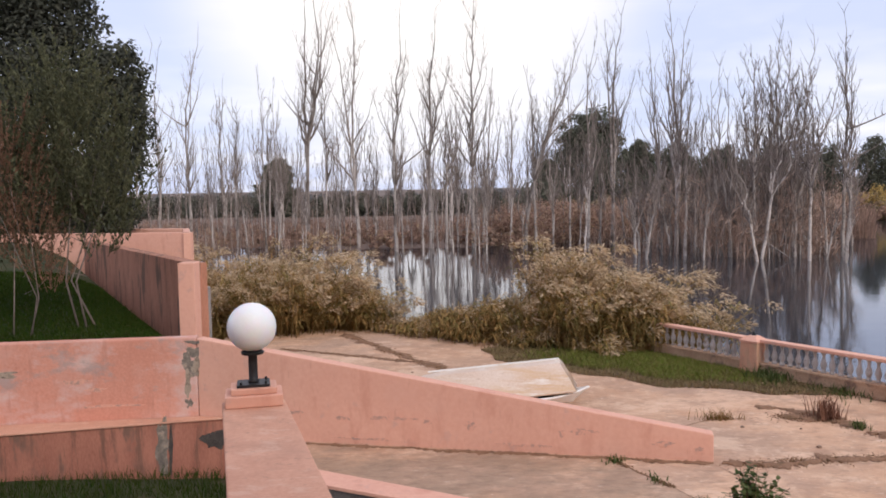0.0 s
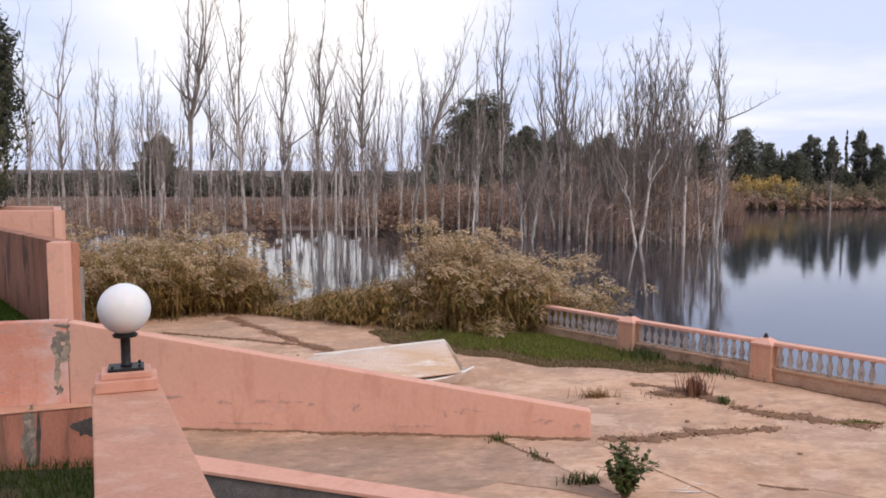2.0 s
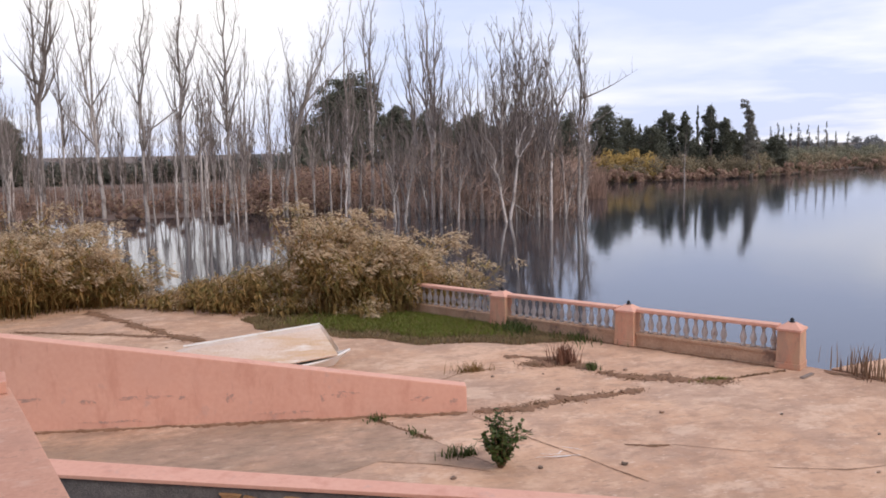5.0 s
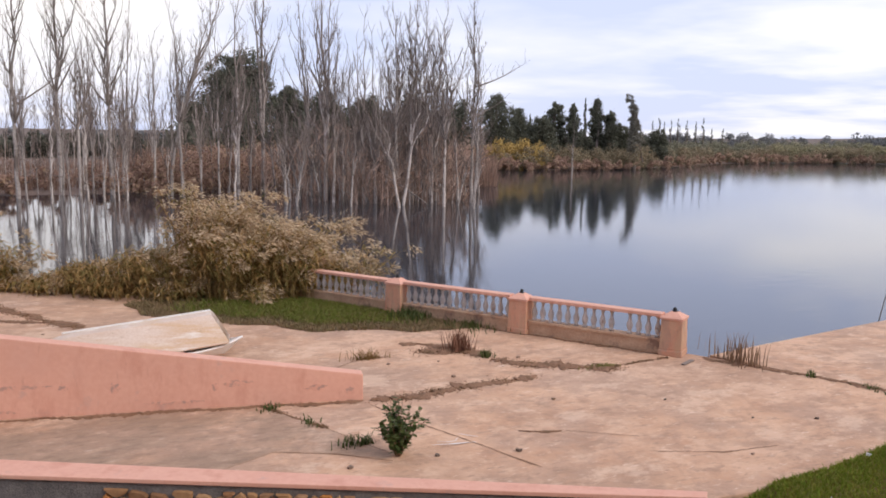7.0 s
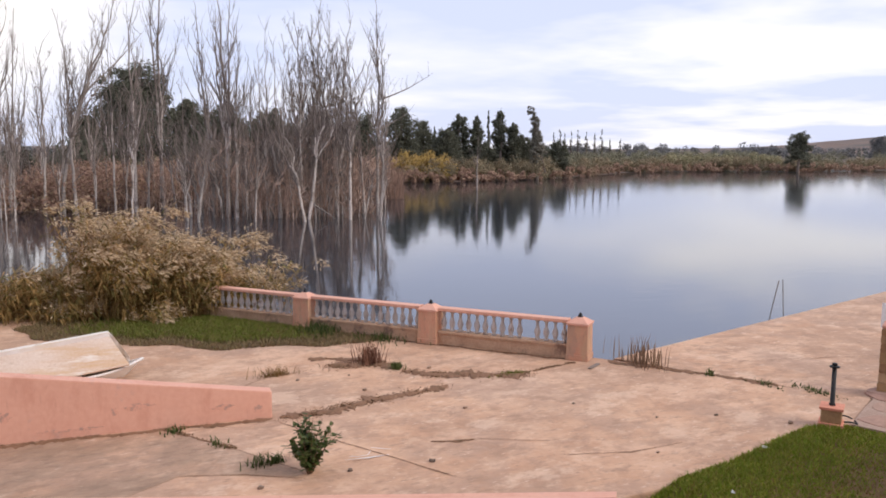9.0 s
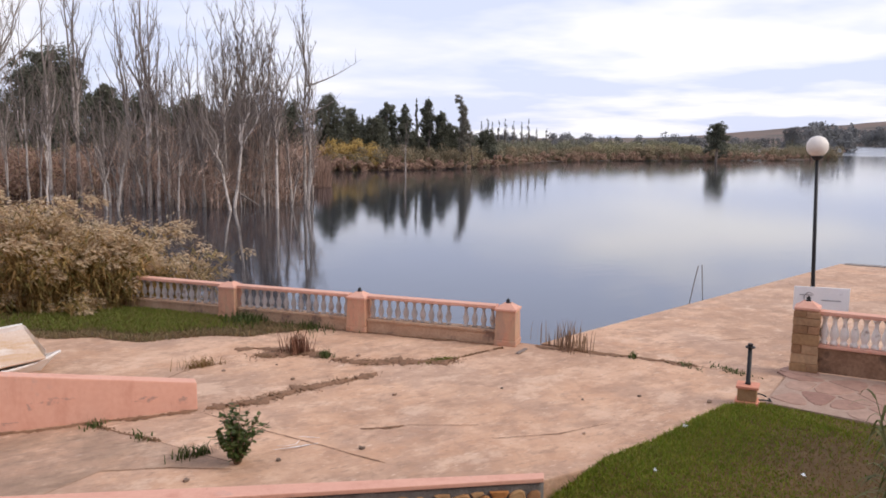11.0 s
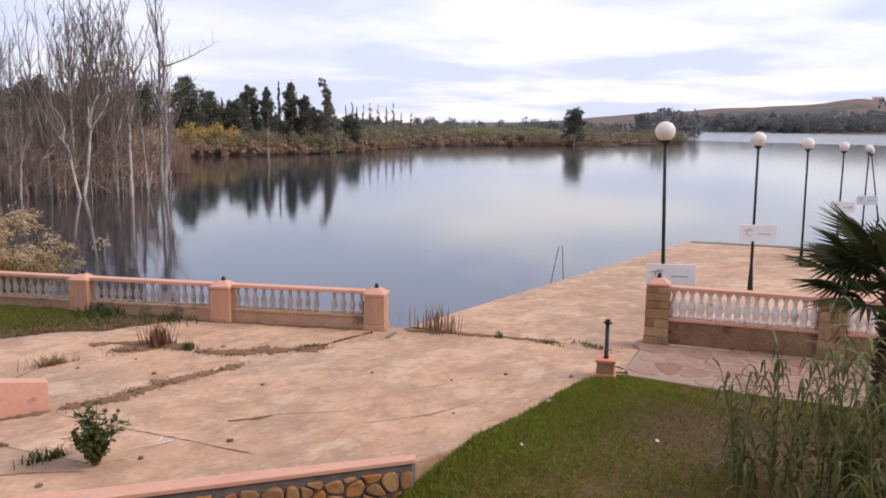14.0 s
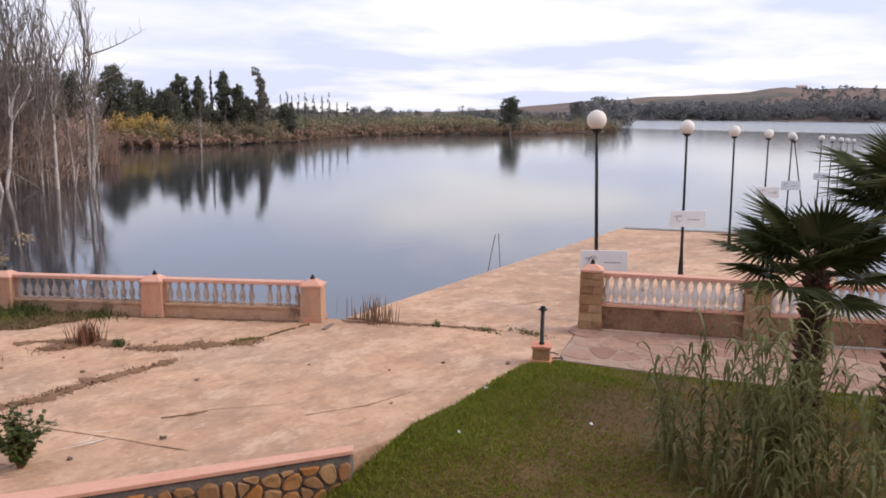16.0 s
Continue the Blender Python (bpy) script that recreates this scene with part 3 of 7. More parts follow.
def globe_lamp(m):
    lamp = thing("globe_lamp", "white globe lamp on a short black iron post on the parapet", "lamp", at=m)
    part("plinth", Shape().box(0.46, 0.34, 0.095).box(0.37, 0.27, 0.055, (0, 0, 0.095)), M["salmon"], lamp, "two-step salmon plinth", bevel=0.012)
    part("base_plate", Shape().box(0.265, 0.22, 0.022, (0, 0, 0.152)).lathe([(0.012, 0.17), (0.012, 0.195)], 6, (0.10, 0.08, 0)).lathe([(0.012, 0.17), (0.012, 0.195)], 6, (-0.10, -0.08, 0)).lathe([(0.012, 0.17), (0.012, 0.195)], 6, (0.10, -0.08, 0)), M["iron"], lamp, bevel=0.004)
    part("post", Shape().lathe([(0.044, 0.172), (0.044, 0.19), (0.037, 0.20), (0.037, 0.405), (0.045, 0.415)], 14), M["iron"], lamp, smooth=True)
    part("collar", Shape().lathe([(0.06, 0.405), (0.090, 0.41), (0.095, 0.428), (0.07, 0.445)], 18), M["iron"], lamp)
    prof = [(0.20 * math.sin(a), 0.634 - 0.20 * math.cos(a)) for a in [0.25 + i * (math.pi - 0.26) / 20 for i in range(21)]]
    part("globe", Shape().lathe(prof, 32), M["globe"], lamp, "white opal globe", smooth=True)
    return lamp


M["globe"] = material("opal_glass", (0.80, 0.80, 0.79), (0.84, 0.84, 0.83), 0.28, 2, 60, 0.0)
M["globe"].node_tree.nodes["Principled BSDF"].inputs["Subsurface Weight"].default_value = 0.25
M["globe_old"] = material("yellowed_globe", (0.72, 0.65, 0.56), (0.80, 0.74, 0.67), 0.4, 2, 30, 0.0)
globe_lamp(Matrix.Translation((-1.62, 6.56, 2.472)) @ pose(0, 0, 0, 0, 0, 13))

# ---- balustrades ----
BALUSTER = [(0.055, 0), (0.055, 0.04), (0.035, 0.055), (0.045, 0.09), (0.066, 0.15), (0.058, 0.21), (0.034, 0.28), (0.026, 0.33), (0.036, 0.345), (0.026, 0.36), (0.040, 0.385), (0.052, 0.40), (0.052, 0.43)]


def pier(parent, x, y, turn, w, h, mat, masonry=False):
    m = Matrix.Translation((x, y, 0)) @ Matrix.Rotation(turn, 4, "Z")
    p = part("pier", Shape().box(w * 1.05, w * 1.05, 0.12).box(w, w, h - 0.26, (0, 0, 0.12), 0.94).moved(m), mat, parent, bevel=0.015)
    c = part("cap", Shape().box(w * 1.04, w * 1.04, 0.045, (0, 0, h - 0.14)).box(w * 0.96, w * 0.96, 0.095, (0, 0, h - 0.095), 0.35).moved(m), M["salmon"], p, bevel=0.008)
    part("finial", Shape().lathe([(0.05, h - 0.02), (0.055, h + 0.01), (0.03, h + 0.03), (0.045, h + 0.05), (0.01, h + 0.09)], 8).moved(m), M["iron"], p, "small black iron finial", smooth=True)
    if masonry:
        # squared stones in courses, proud of the mortar core
        rnd, z, row = random.Random(x), 0.01, 0
        while z < h - 0.20:
            ch = min(rnd.uniform(0.13, 0.21), h - 0.16 - z)
            g = w * (1.10 if row == 0 else 1.03) + 0.02
            cut = rnd.uniform(0.36, 0.64)
            for lo, hi in ((0, cut), (cut, 1)):
                sx, sy = (g * (hi - lo) - 0.010, g) if row % 2 == 0 else (g, g * (hi - lo) - 0.010)
                o = ((lo + hi) / 2 - 0.5) * g
                sh = Shape().box(sx, sy, ch - 0.010, (o if row % 2 == 0 else 0, 0 if row % 2 == 0 else o, z), 0.985)
                part("stone", sh.moved(m), M["pier_stone"], p, bevel=0.010)
            z += ch
            row += 1
    return p


def balustrade(label, spots, count, missing, w, h, base_h, mats, sill_mat, z=0.0, tall=0.43, masonry=False):
    """Piers at the plan points spots, with a base wall, balusters and a rail between them."""
    stone, base_mat, pier_mat = mats
    b = thing("balustrade", label, "balustrade", "balustrades round the terrace", Matrix.Translation((0, 0, z)))
    me = Shape().lathe([(r * (1 + 2.0 * (tall - 0.43)), q * tall / 0.43) for r, q in BALUSTER], 12).mesh("baluster", stone, True)
    for i, (x, y) in enumerate(spots):
        j = min(i, len(spots) - 2)
        turn = math.atan2(spots[j + 1][1] - spots[j][1], spots[j + 1][0] - spots[j][0])
        pier(b, x, y, turn, w, h, pier_mat, masonry)
    for i in range(len(spots) - 1):
        a, c = Vector((*spots[i], 0)), Vector((*spots[i + 1], 0))
        d = (c - a).normalized()
        lo, hi = a + d * (w / 2 + 0.003), c - d * (w / 2 + 0.003)
        rail_z = base_h + 0.06 + tall
        part("base_wall", Shape().prism(along(lo.xy, hi.xy, 0.22), 0, base_h), base_mat, b, bevel=0.012)
        part("sill", Shape().prism(along(lo.xy, hi.xy, 0.28), base_h + 0.002, base_h + 0.058), sill_mat, b, bevel=0.01)
        part("rail", Shape().prism(along(lo.xy, hi.xy, 0.24), rail_z + 0.002, rail_z + 0.072), M["salmon"], b, bevel=0.012)
        for k in range(count):
            if (i, k) in missing:
                continue
            ob = part("baluster", me, stone, b)
            ob.matrix_basis = Matrix.Translation(lo.lerp(hi, (k + 0.5) / count) + Vector((0, 0, base_h + 0.06))) @ Matrix.Rotation(k * 0.7 + i, 4, "Z")
    return b


LAKE_PIERS = [(4.95, 20.55), (6.83, 17.78), (8.70, 15.14), (10.62, 12.44)]
balustrade("salmon balustrade with grey balusters, one missing, at the lake edge", LAKE_PIERS, 15, {(2, 10)}, 0.44, 0.86, 0.24, (M["grey_stone"], M["stained_render"], M["pier_paint"]), M["stained_render"])

# ---- lamps on the ramp ----
VANISH = radians(80.0)
FOOT = 5.70
U = Vector((math.sin(VANISH), math.cos(VANISH), 0))
V = Vector((-U.y, U.x, 0))


def lamp_spot(k):
    p = U * FOOT * (2.81 + 1.255 * k) + V * FOOT * 1.0
    return Vector((p.x, p.y, 0.0))


def tall_lamp(k, lean=0.0):
    p = lamp_spot(k)
    top = 4.10 - 0.0295 * FOOT * 1.255 * k
    base = top - 4.62
    p += Vector((p.y, -p.x, 0)).normalized() * {0: 0.12, 1: 0.07}.get(k, 0.0)
    m = Matrix.Translation((p.x, p.y, base)) @ Matrix.Rotation(radians(lean), 4, Vector((p.x, p.y, 0)).normalized())
    lamp = thing("street_lamp", "tall black iron lamp post with a yellowed white globe", "street lamp", "lamp posts along the ramp", m)
    part("footing", Shape().box(0.42, 0.42, 0.16, (0, 0, -0.02)), M["stone_base"], lamp, bevel=0.02)
    part("post", Shape().lathe([(0.085, 0.12), (0.080, 0.40), (0.062, 0.80), (0.042, 1.15), (0.037, 2.4), (0.032, 4.38)], 10), M["iron"], lamp, smooth=True)
    part("collar", Shape().lathe([(0.05, 4.36), (0.10, 4.40), (0.11, 4.44), (0.06, 4.46)], 12), M["iron"], lamp)
    prof = [(0.20 * math.sin(a), 4.62 - 0.20 * math.cos(a)) for a in [0.3 + i * (math.pi - 0.31) / 14 for i in range(15)]]
    part("globe", Shape().lathe(prof, 20), M["globe_old"], lamp, smooth=True)
    return p, top


M["rod"] = material("dull_grey_metal", (0.22, 0.22, 0.22), (0.32, 0.31, 0.30), 0.5, 6, 40, 0.1, metal=0.6)
M["board"] = material("white_board", (0.76, 0.77, 0.77), (0.82, 0.82, 0.82), 0.5, 3, 30, 0.0, (0.5, 0.5, 0.5), 0.2, 2)
M["mark"] = material("grey_print", (0.30, 0.31, 0.32), (0.40, 0.40, 0.41), 0.6, 3, 30, 0.0)


def sign_board(p, top, turn, drop):
    """A plain board hung on a lamp post: a round emblem and a bar for the writing."""
    m = Matrix.Translation((p.x, p.y, top - drop)) @ Matrix.Rotation(turn, 4, "Z") @ Matrix.Translation((0, -0.08, 0))
    m = m @ Matrix.Translation((0.08, 0, 0))
    s = thing("sign_board", "white rectangular sign board fixed to a lamp post", "sign", "sign boards on the lamp posts", m)
    part("panel", Shape().box(0.98, 0.03, 0.46, (0, 0, -0.23)), M["board"], s, bevel=0.006)
    ring = [(-0.22 + 0.09 * math.cos(a), -0.019, 0.02 + 0.10 * math.sin(a)) for a in [0.5 + i * 0.5 for i in range(11)]]
    part("emblem", Shape().tube(ring, [0.004 + 0.009 * math.sin(i / 10 * math.pi) for i in range(11)], 5).box(0.22, 0.008, 0.02, (-0.28, -0.019, 0.06)), M["mark"], s, "dark curved emblem")
    part("writing_bar", Shape().box(0.34, 0.006, 0.022, (0.17, -0.018, -0.03)), M["mark"], s, "thin grey bar of writing")
    for z in (0.12, -0.16):
        part("bracket", Shape().box(0.05, 0.06, 0.05, (0, 0.05, z)), M["iron"], s)


for k in range(11):
    p, top = tall_lamp(k, {0: -2.1, 1: -0.7, 2: -0.9, 5: -10.0}.get(k, 0.35 * ((k * 7) % 3 - 1)))
    if k in (0, 1, 3, 4, 6, 9):
        sign_board(p, top, -VANISH + radians(28), {0: 2.90, 1: 2.56}.get(k, 2.5))

# ---- right balustrade ----
RAIL = [(13.93, 7.92), (15.3, 5.16), (16.68, 2.41), (18.05, -0.35)]
balustrade("balustrade with white balusters on a stone base", RAIL, 16, set(), 0.42, 1.28, 0.46, (M["white_stone"], M["stone_wall"], M["stone_base"]), M["salmon"], z=0.03, tall=0.54, masonry=True)


def leafy(mat, amount=0.35):
    """Lets some light through thin leaves."""
    nt = mat.node_tree
    b = nt.nodes["Principled BSDF"]
    b.inputs["Specular IOR Level"].default_value = 0.15
    tr = nt.nodes.new("ShaderNodeBsdfTranslucent")
    nt.links.new(b.inputs["Base Color"].links[0].from_socket, tr.inputs["Color"])
    mx = nt.nodes.new("ShaderNodeMixShader")
    mx.inputs[0].default_value = amount
    nt.links.new(b.outputs[0], mx.inputs[1])
    nt.links.new(tr.outputs[0], mx.inputs[2])
    nt.links.new(mx.outputs[0], nt.nodes["Material Output"].inputs[0])
    return mat


M["rubble"] = ramp_material("rubble_stone", [(0.20, 0.10, 0.05), (0.40, 0.22, 0.10), (0.48, 0.19, 0.05), (0.33, 0.185, 0.10), (0.48, 0.29, 0.14), (0.30, 0.15, 0.07)], 0.85, 18, 0.6)
M["flag"] = ramp_material("flagstone", [(0.33, 0.18, 0.135), (0.44, 0.27, 0.20), (0.38, 0.215, 0.16), (0.48, 0.32, 0.24), (0.40, 0.235, 0.175)], 0.85, 14, 0.4)
M["mortar"] = material("grey_mortar", (0.11, 0.10, 0.094), (0.20, 0.18, 0.165), 0.95, 6, 40, 0.6)
M["joint"] = material("pale_joint", (0.35, 0.235, 0.175), (0.43, 0.305, 0.235), 0.95, 6, 40, 0.5)
M["lawn"] = material("lawn_soil", (0.13, 0.078, 0.031), (0.20, 0.118, 0.050), 0.95, 0.8, 16, 0.5, (0.15, 0.088, 0.038), 0.40, 0.9)
M["grass"] = leafy(ramp_material("grass_blades", [(0.16, 0.235, 0.02), (0.22, 0.295, 0.03), (0.33, 0.33, 0.05), (0.28, 0.23, 0.06), (0.18, 0.255, 0.025), (0.36, 0.32, 0.08)], 0.7, 20, 0.0, "island"))
# Darker copy of the grass: the shade on bank and ledge foot as colour.
M["grass_shaded"] = leafy(ramp_material("shaded_grass_blades", [(0.018, 0.044, 0.003), (0.028, 0.062, 0.005), (0.045, 0.075, 0.007), (0.055, 0.06, 0.01)], 0.7, 20, 0.0, "island"))
M["grass_dry"] = leafy(ramp_material("dry_grass_blades", [(0.23, 0.14, 0.055), (0.31, 0.185, 0.075), (0.27, 0.155, 0.06), (0.24, 0.18, 0.055)], 0.8, 20, 0.0, "island"))
M["weed_green"] = leafy(ramp_material("low_green_weeds", [(0.12, 0.17, 0.028), (0.18, 0.23, 0.04), (0.25, 0.24, 0.06), (0.25, 0.19, 0.07)], 0.8, 20, 0.0, "island"))
M["crack_litter"] = ramp_material("dead_weed_litter", [(0.19, 0.105, 0.058), (0.30, 0.175, 0.10), (0.24, 0.135, 0.075), (0.18, 0.125, 0.06)], 0.95, 20, 0.0, "island")
M["patch_soil"] = material("weedy_soil", (0.10, 0.066, 0.036), (0.16, 0.105, 0.055), 0.95, 1.5, 20, 0.6, (0.075, 0.07, 0.03), 0.5, 1.2)
M["patch_dry"] = ramp_material("dry_weed_blades", [(0.20, 0.13, 0.07), (0.29, 0.19, 0.10), (0.18, 0.155, 0.065), (0.25, 0.17, 0.085)], 0.95, 20, 0.0, "island")
# Soil with the shade of the left garden mixed into its colour.
M["soil_shaded"] = material("shade_darkened_turf", (0.028, 0.034, 0.012), (0.05, 0.052, 0.02), 0.95, 1.5, 20, 0.5, (0.06, 0.045, 0.022), 0.4, 1.0)
M["leaf_bush"] = leafy(ramp_material("bush_leaves", [(0.055, 0.08, 0.022), (0.095, 0.12, 0.036), (0.14, 0.165, 0.06)], 0.5, 20, 0.0, "island"))
M["dry_stem"] = leafy(ramp_material("dry_stems", [(0.24, 0.14, 0.085), (0.36, 0.24, 0.15), (0.18, 0.10, 0.065)], 0.9, 20, 0.0, "island"), 0.2)
M["red_weed"] = leafy(ramp_material("red_weed", [(0.20, 0.09, 0.06), (0.28, 0.14, 0.09), (0.14, 0.07, 0.045)], 0.9, 20, 0.0, "island"), 0.2)
M["cane"] = leafy(ramp_material("cane_leaves", [(0.10, 0.115, 0.038), (0.16, 0.17, 0.06), (0.30, 0.30, 0.145), (0.125, 0.135, 0.042), (0.22, 0.21, 0.085)], 0.55, 15, 0.0, "island"))
M["palm_leaf"] = leafy(ramp_material("palm_leaves", [(0.042, 0.056, 0.018), (0.07, 0.086, 0.028), (0.13, 0.13, 0.048)], 0.45, 15, 0.0, "island"), 0.2)
M["palm_trunk"] = material("palm_fibre", (0.07, 0.045, 0.032), (0.15, 0.09, 0.06), 0.95, 6, 50, 0.8)
M["hull_white"] = material("chalky_white_hull", (0.74, 0.70, 0.65), (0.80, 0.77, 0.73), 0.55, 2, 30, 0.1, (0.50, 0.40, 0.30), 0.3, 1.2)
M["hull_old"] = layered(material("yellowed_hull", (0.60, 0.45, 0.345), (0.69, 0.56, 0.46), 0.65, 1.2, 30, 0.1), ((1.2, 0.46, 0.62, (0.56, 0.34, 0.16), 0.7, (0.35, 0.35, 3.0)), (2.5, 0.54, 0.66, (0.80, 0.76, 0.70), 0.7, (0.4, 0.4, 2.5)), (9.0, 0.60, 0.70, (0.40, 0.27, 0.18), 0.5, (1, 1, 1))))
M["white_scrap"] = material("white_litter", (0.75, 0.75, 0.74), (0.82, 0.82, 0.8), 0.6, 9, 60, 0.1)
M["salmon_block"] = material("salmon_block", (0.60, 0.24, 0.15), (0.70, 0.30, 0.20), 0.85, 6, 40, 0.2)


# ---- cells of irregular stone ----
def cells(poly, size, seed, gap, clip=False):
    """Irregular many-sided cells that fill a convex-ish plan polygon, each drawn in by gap."""
    rnd = random.Random(seed)
    xs, ys = [p[0] for p in poly], [p[1] for p in poly]
    seeds = []
    ny, nx = int((max(ys) - min(ys)) / size) + 3, int((max(xs) - min(xs)) / size) + 3
    for j in range(-2, ny):
        for i in range(-2, nx):
            x = min(xs) + (i + 0.5 * (j % 2) + rnd.uniform(-0.42, 0.42)) * size
            y = min(ys) + (j + rnd.uniform(-0.42, 0.42)) * size
            seeds.append((x, y))
    out = []
    for k, (sx, sy) in enumerate(seeds):
        if not clip and not inside(sx, sy, poly):
            continue
        c = [(sx - 2 * size, sy - 2 * size), (sx + 2 * size, sy - 2 * size), (sx + 2 * size, sy + 2 * size), (sx - 2 * size, sy + 2 * size)]
        near = sorted(seeds, key=lambda s: (s[0] - sx) ** 2 + (s[1] - sy) ** 2)[1:17]
        for qx, qy in near:
            dx, dy = qx - sx, qy - sy
            l = math.hypot(dx, dy)
            lim = l / 2 - gap / 2
            cut = []
            for a, b in zip(c, c[1:] + c[:1]):
                da, db = ((a[0] - sx) * dx + (a[1] - sy) * dy) / l - lim, ((b[0] - sx) * dx + (b[1] - sy) * dy) / l - lim
                if da <= 0:
                    cut.append(a)
                if (da < 0) != (db < 0):
                    t = da / (da - db)
                    cut.append((a[0] + (b[0] - a[0]) * t, a[1] + (b[1] - a[1]) * t))
            c = cut
            if len(c) < 3:
                break
        if clip:
            for (ax, ay), (bx, by) in zip(poly, poly[1:] + poly[:1]):
                cut, l = [], math.hypot(bx - ax, by - ay)
                side = [((by - ay) * (p[0] - ax) - (bx - ax) * (p[1] - ay)) / l + gap / 4 for p in c]
                for i, p in enumerate(c):
                    q, dp, dq = c[(i + 1) % len(c)], side[i], side[(i + 1) % len(c)]
                    if dp <= 0:
                        cut.append(p)
                    if (dp < 0) != (dq < 0):
                        t = dp / (dp - dq)
                        cut.append((p[0] + (q[0] - p[0]) * t, p[1] + (q[1] - p[1]) * t))
                c = cut
            if len(c) >= 3:
                sx, sy = sum(p[0] for p in c) / len(c), sum(p[1] for p in c) / len(c)
                if max(p[0] for p in c) - min(p[0] for p in c) < size * 0.3 or max(p[1] for p in c) - min(p[1] for p in c) < size * 0.3:
                    continue
        if len(c) >= 3:
            out.append(((sx, sy), c))
    return out


def stone_piece(c, centre, h, rnd, round_off=0.16):
    """A stone with a drawn-in, slightly uneven top; in its own plane, z outwards."""
    cut = []
    for i, (x, y) in enumerate(c):
        for qx, qy in (c[i - 1], c[(i + 1) % len(c)]):
            cut.append((x + (qx - x) * 0.25, y + (qy - y) * 0.25))
    c = cut
    n = len(c)
    lo = [(x - centre[0], y - centre[1], 0) for x, y in c]
    mid = [(x * 0.985, y * 0.985, h * 0.7) for x, y, z in lo]
    hi = [(x * (1 - round_off), y * (1 - round_off), h * rnd.uniform(0.9, 1.1)) for x, y, z in lo]
    f = [(i, (i + 1) % n, n + (i + 1) % n, n + i) for i in range(n)] + [(n + i, n + (i + 1) % n, 2 * n + (i + 1) % n, 2 * n + i) for i in range(n)] + [tuple(range(2 * n, 3 * n))]
    return Shape().add(lo + mid + hi, f)


# ---- stone retaining wall along the lawn ----
SW_BACK = [(-2.95, 12.2), (6.62, 7.03)]
SW_FRONT = [(-2.95, 11.61), (6.50, 6.90)]
stone_wall = wall("wall_stone", "rubble stone retaining wall with a salmon coping", [(SW_FRONT[0][0], SW_FRONT[0][1] + 0.05), (SW_FRONT[1][0] - 0.02, SW_FRONT[1][1] + 0.04), (6.60, 7.0), (-2.95, 12.1)], -1.3, 0.055, M["mortar"])
wall("trim_coping", "salmon-painted coping strip along the stone wall", [SW_FRONT[0], SW_FRONT[1], SW_BACK[1], SW_BACK[0]], 0.058, 0.115, M["salmon"], bevel=0.012)

# ---- lawn ----
LAWN_EDGE = [(6.45, 7.0), (7.45, 7.02), (8.6, 7.12), (9.8, 7.32), (10.9, 7.47), (11.55, 7.2), (12.15, 5.3), (13.3, 2.5), (15.6, -3.0)]


def edge_inside(x, y):
    """How far a plan point lies within the lawn's outer edge (metres, negative outside)."""
    best, sign = 9.0, 1
    for (ax, ay), (bx, by) in zip(LAWN_EDGE, LAWN_EDGE[1:]):
        l2 = (bx - ax) ** 2 + (by - ay) ** 2
        t = min(1, max(0, ((x - ax) * (bx - ax) + (y - ay) * (by - ay)) / l2))
        d = math.hypot(x - ax - (bx - ax) * t, y - ay - (by - ay) * t)
        if d < best:
            best, sign = d, -1 if (bx - ax) * (y - ay) - (by - ay) * (x - ax) > 0 else 1
    return best * sign


def lawn_z(x, y):
    z = 0.035 - float(np.interp(x, [-3.2, -2.4, 4.4, 6.2, 7.6], [0.44, 0.9, 0.9, 0.42, 0.0])) + 0.03 * noise.noise(Vector((x * 0.8, y * 0.8, 3)))
    if x > 6.0:
        z -= 0.5 * min(1, max(0, (0.03 - edge_inside(x, y)) / 0.25))
    return z


def lawn_in(x, y):
    # behind the stone wall line there is no lawn
    k = (x + 2.95) / 9.45
    front = SW_FRONT[0][1] + (SW_FRONT[1][1] - SW_FRONT[0][1]) * k
    return y < (front + 0.1 if -2.95 < x < 6.5 else 13.0 if x <= -2.95 else 7.9)


def build_lawn():
    step, v, f, ids = 0.2, [], [], {}
    for i in range(-65, 82):
        for j in range(-25, 66):
            x, y = i * step, j * step
            if lawn_in(x, y) and not (x > 13.8 and y > 3):
                ids[i, j] = len(v)
                v.append((x, y, lawn_z(x, y)))
    for i, j in ids:
        q = [(i, j), (i + 1, j), (i + 1, j + 1), (i, j + 1)]
        if all(c in ids for c in q):
            f.append(tuple(ids[c] for c in q))
    # West of x = -1.5 the lawn takes the soil darkened for shade.
    me = Shape().add(v, f).mesh("lawn", (M["lawn"], M["soil_shaded"]), True)
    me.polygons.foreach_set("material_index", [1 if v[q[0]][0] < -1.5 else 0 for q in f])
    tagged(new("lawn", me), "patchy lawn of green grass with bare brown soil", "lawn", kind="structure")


build_lawn()


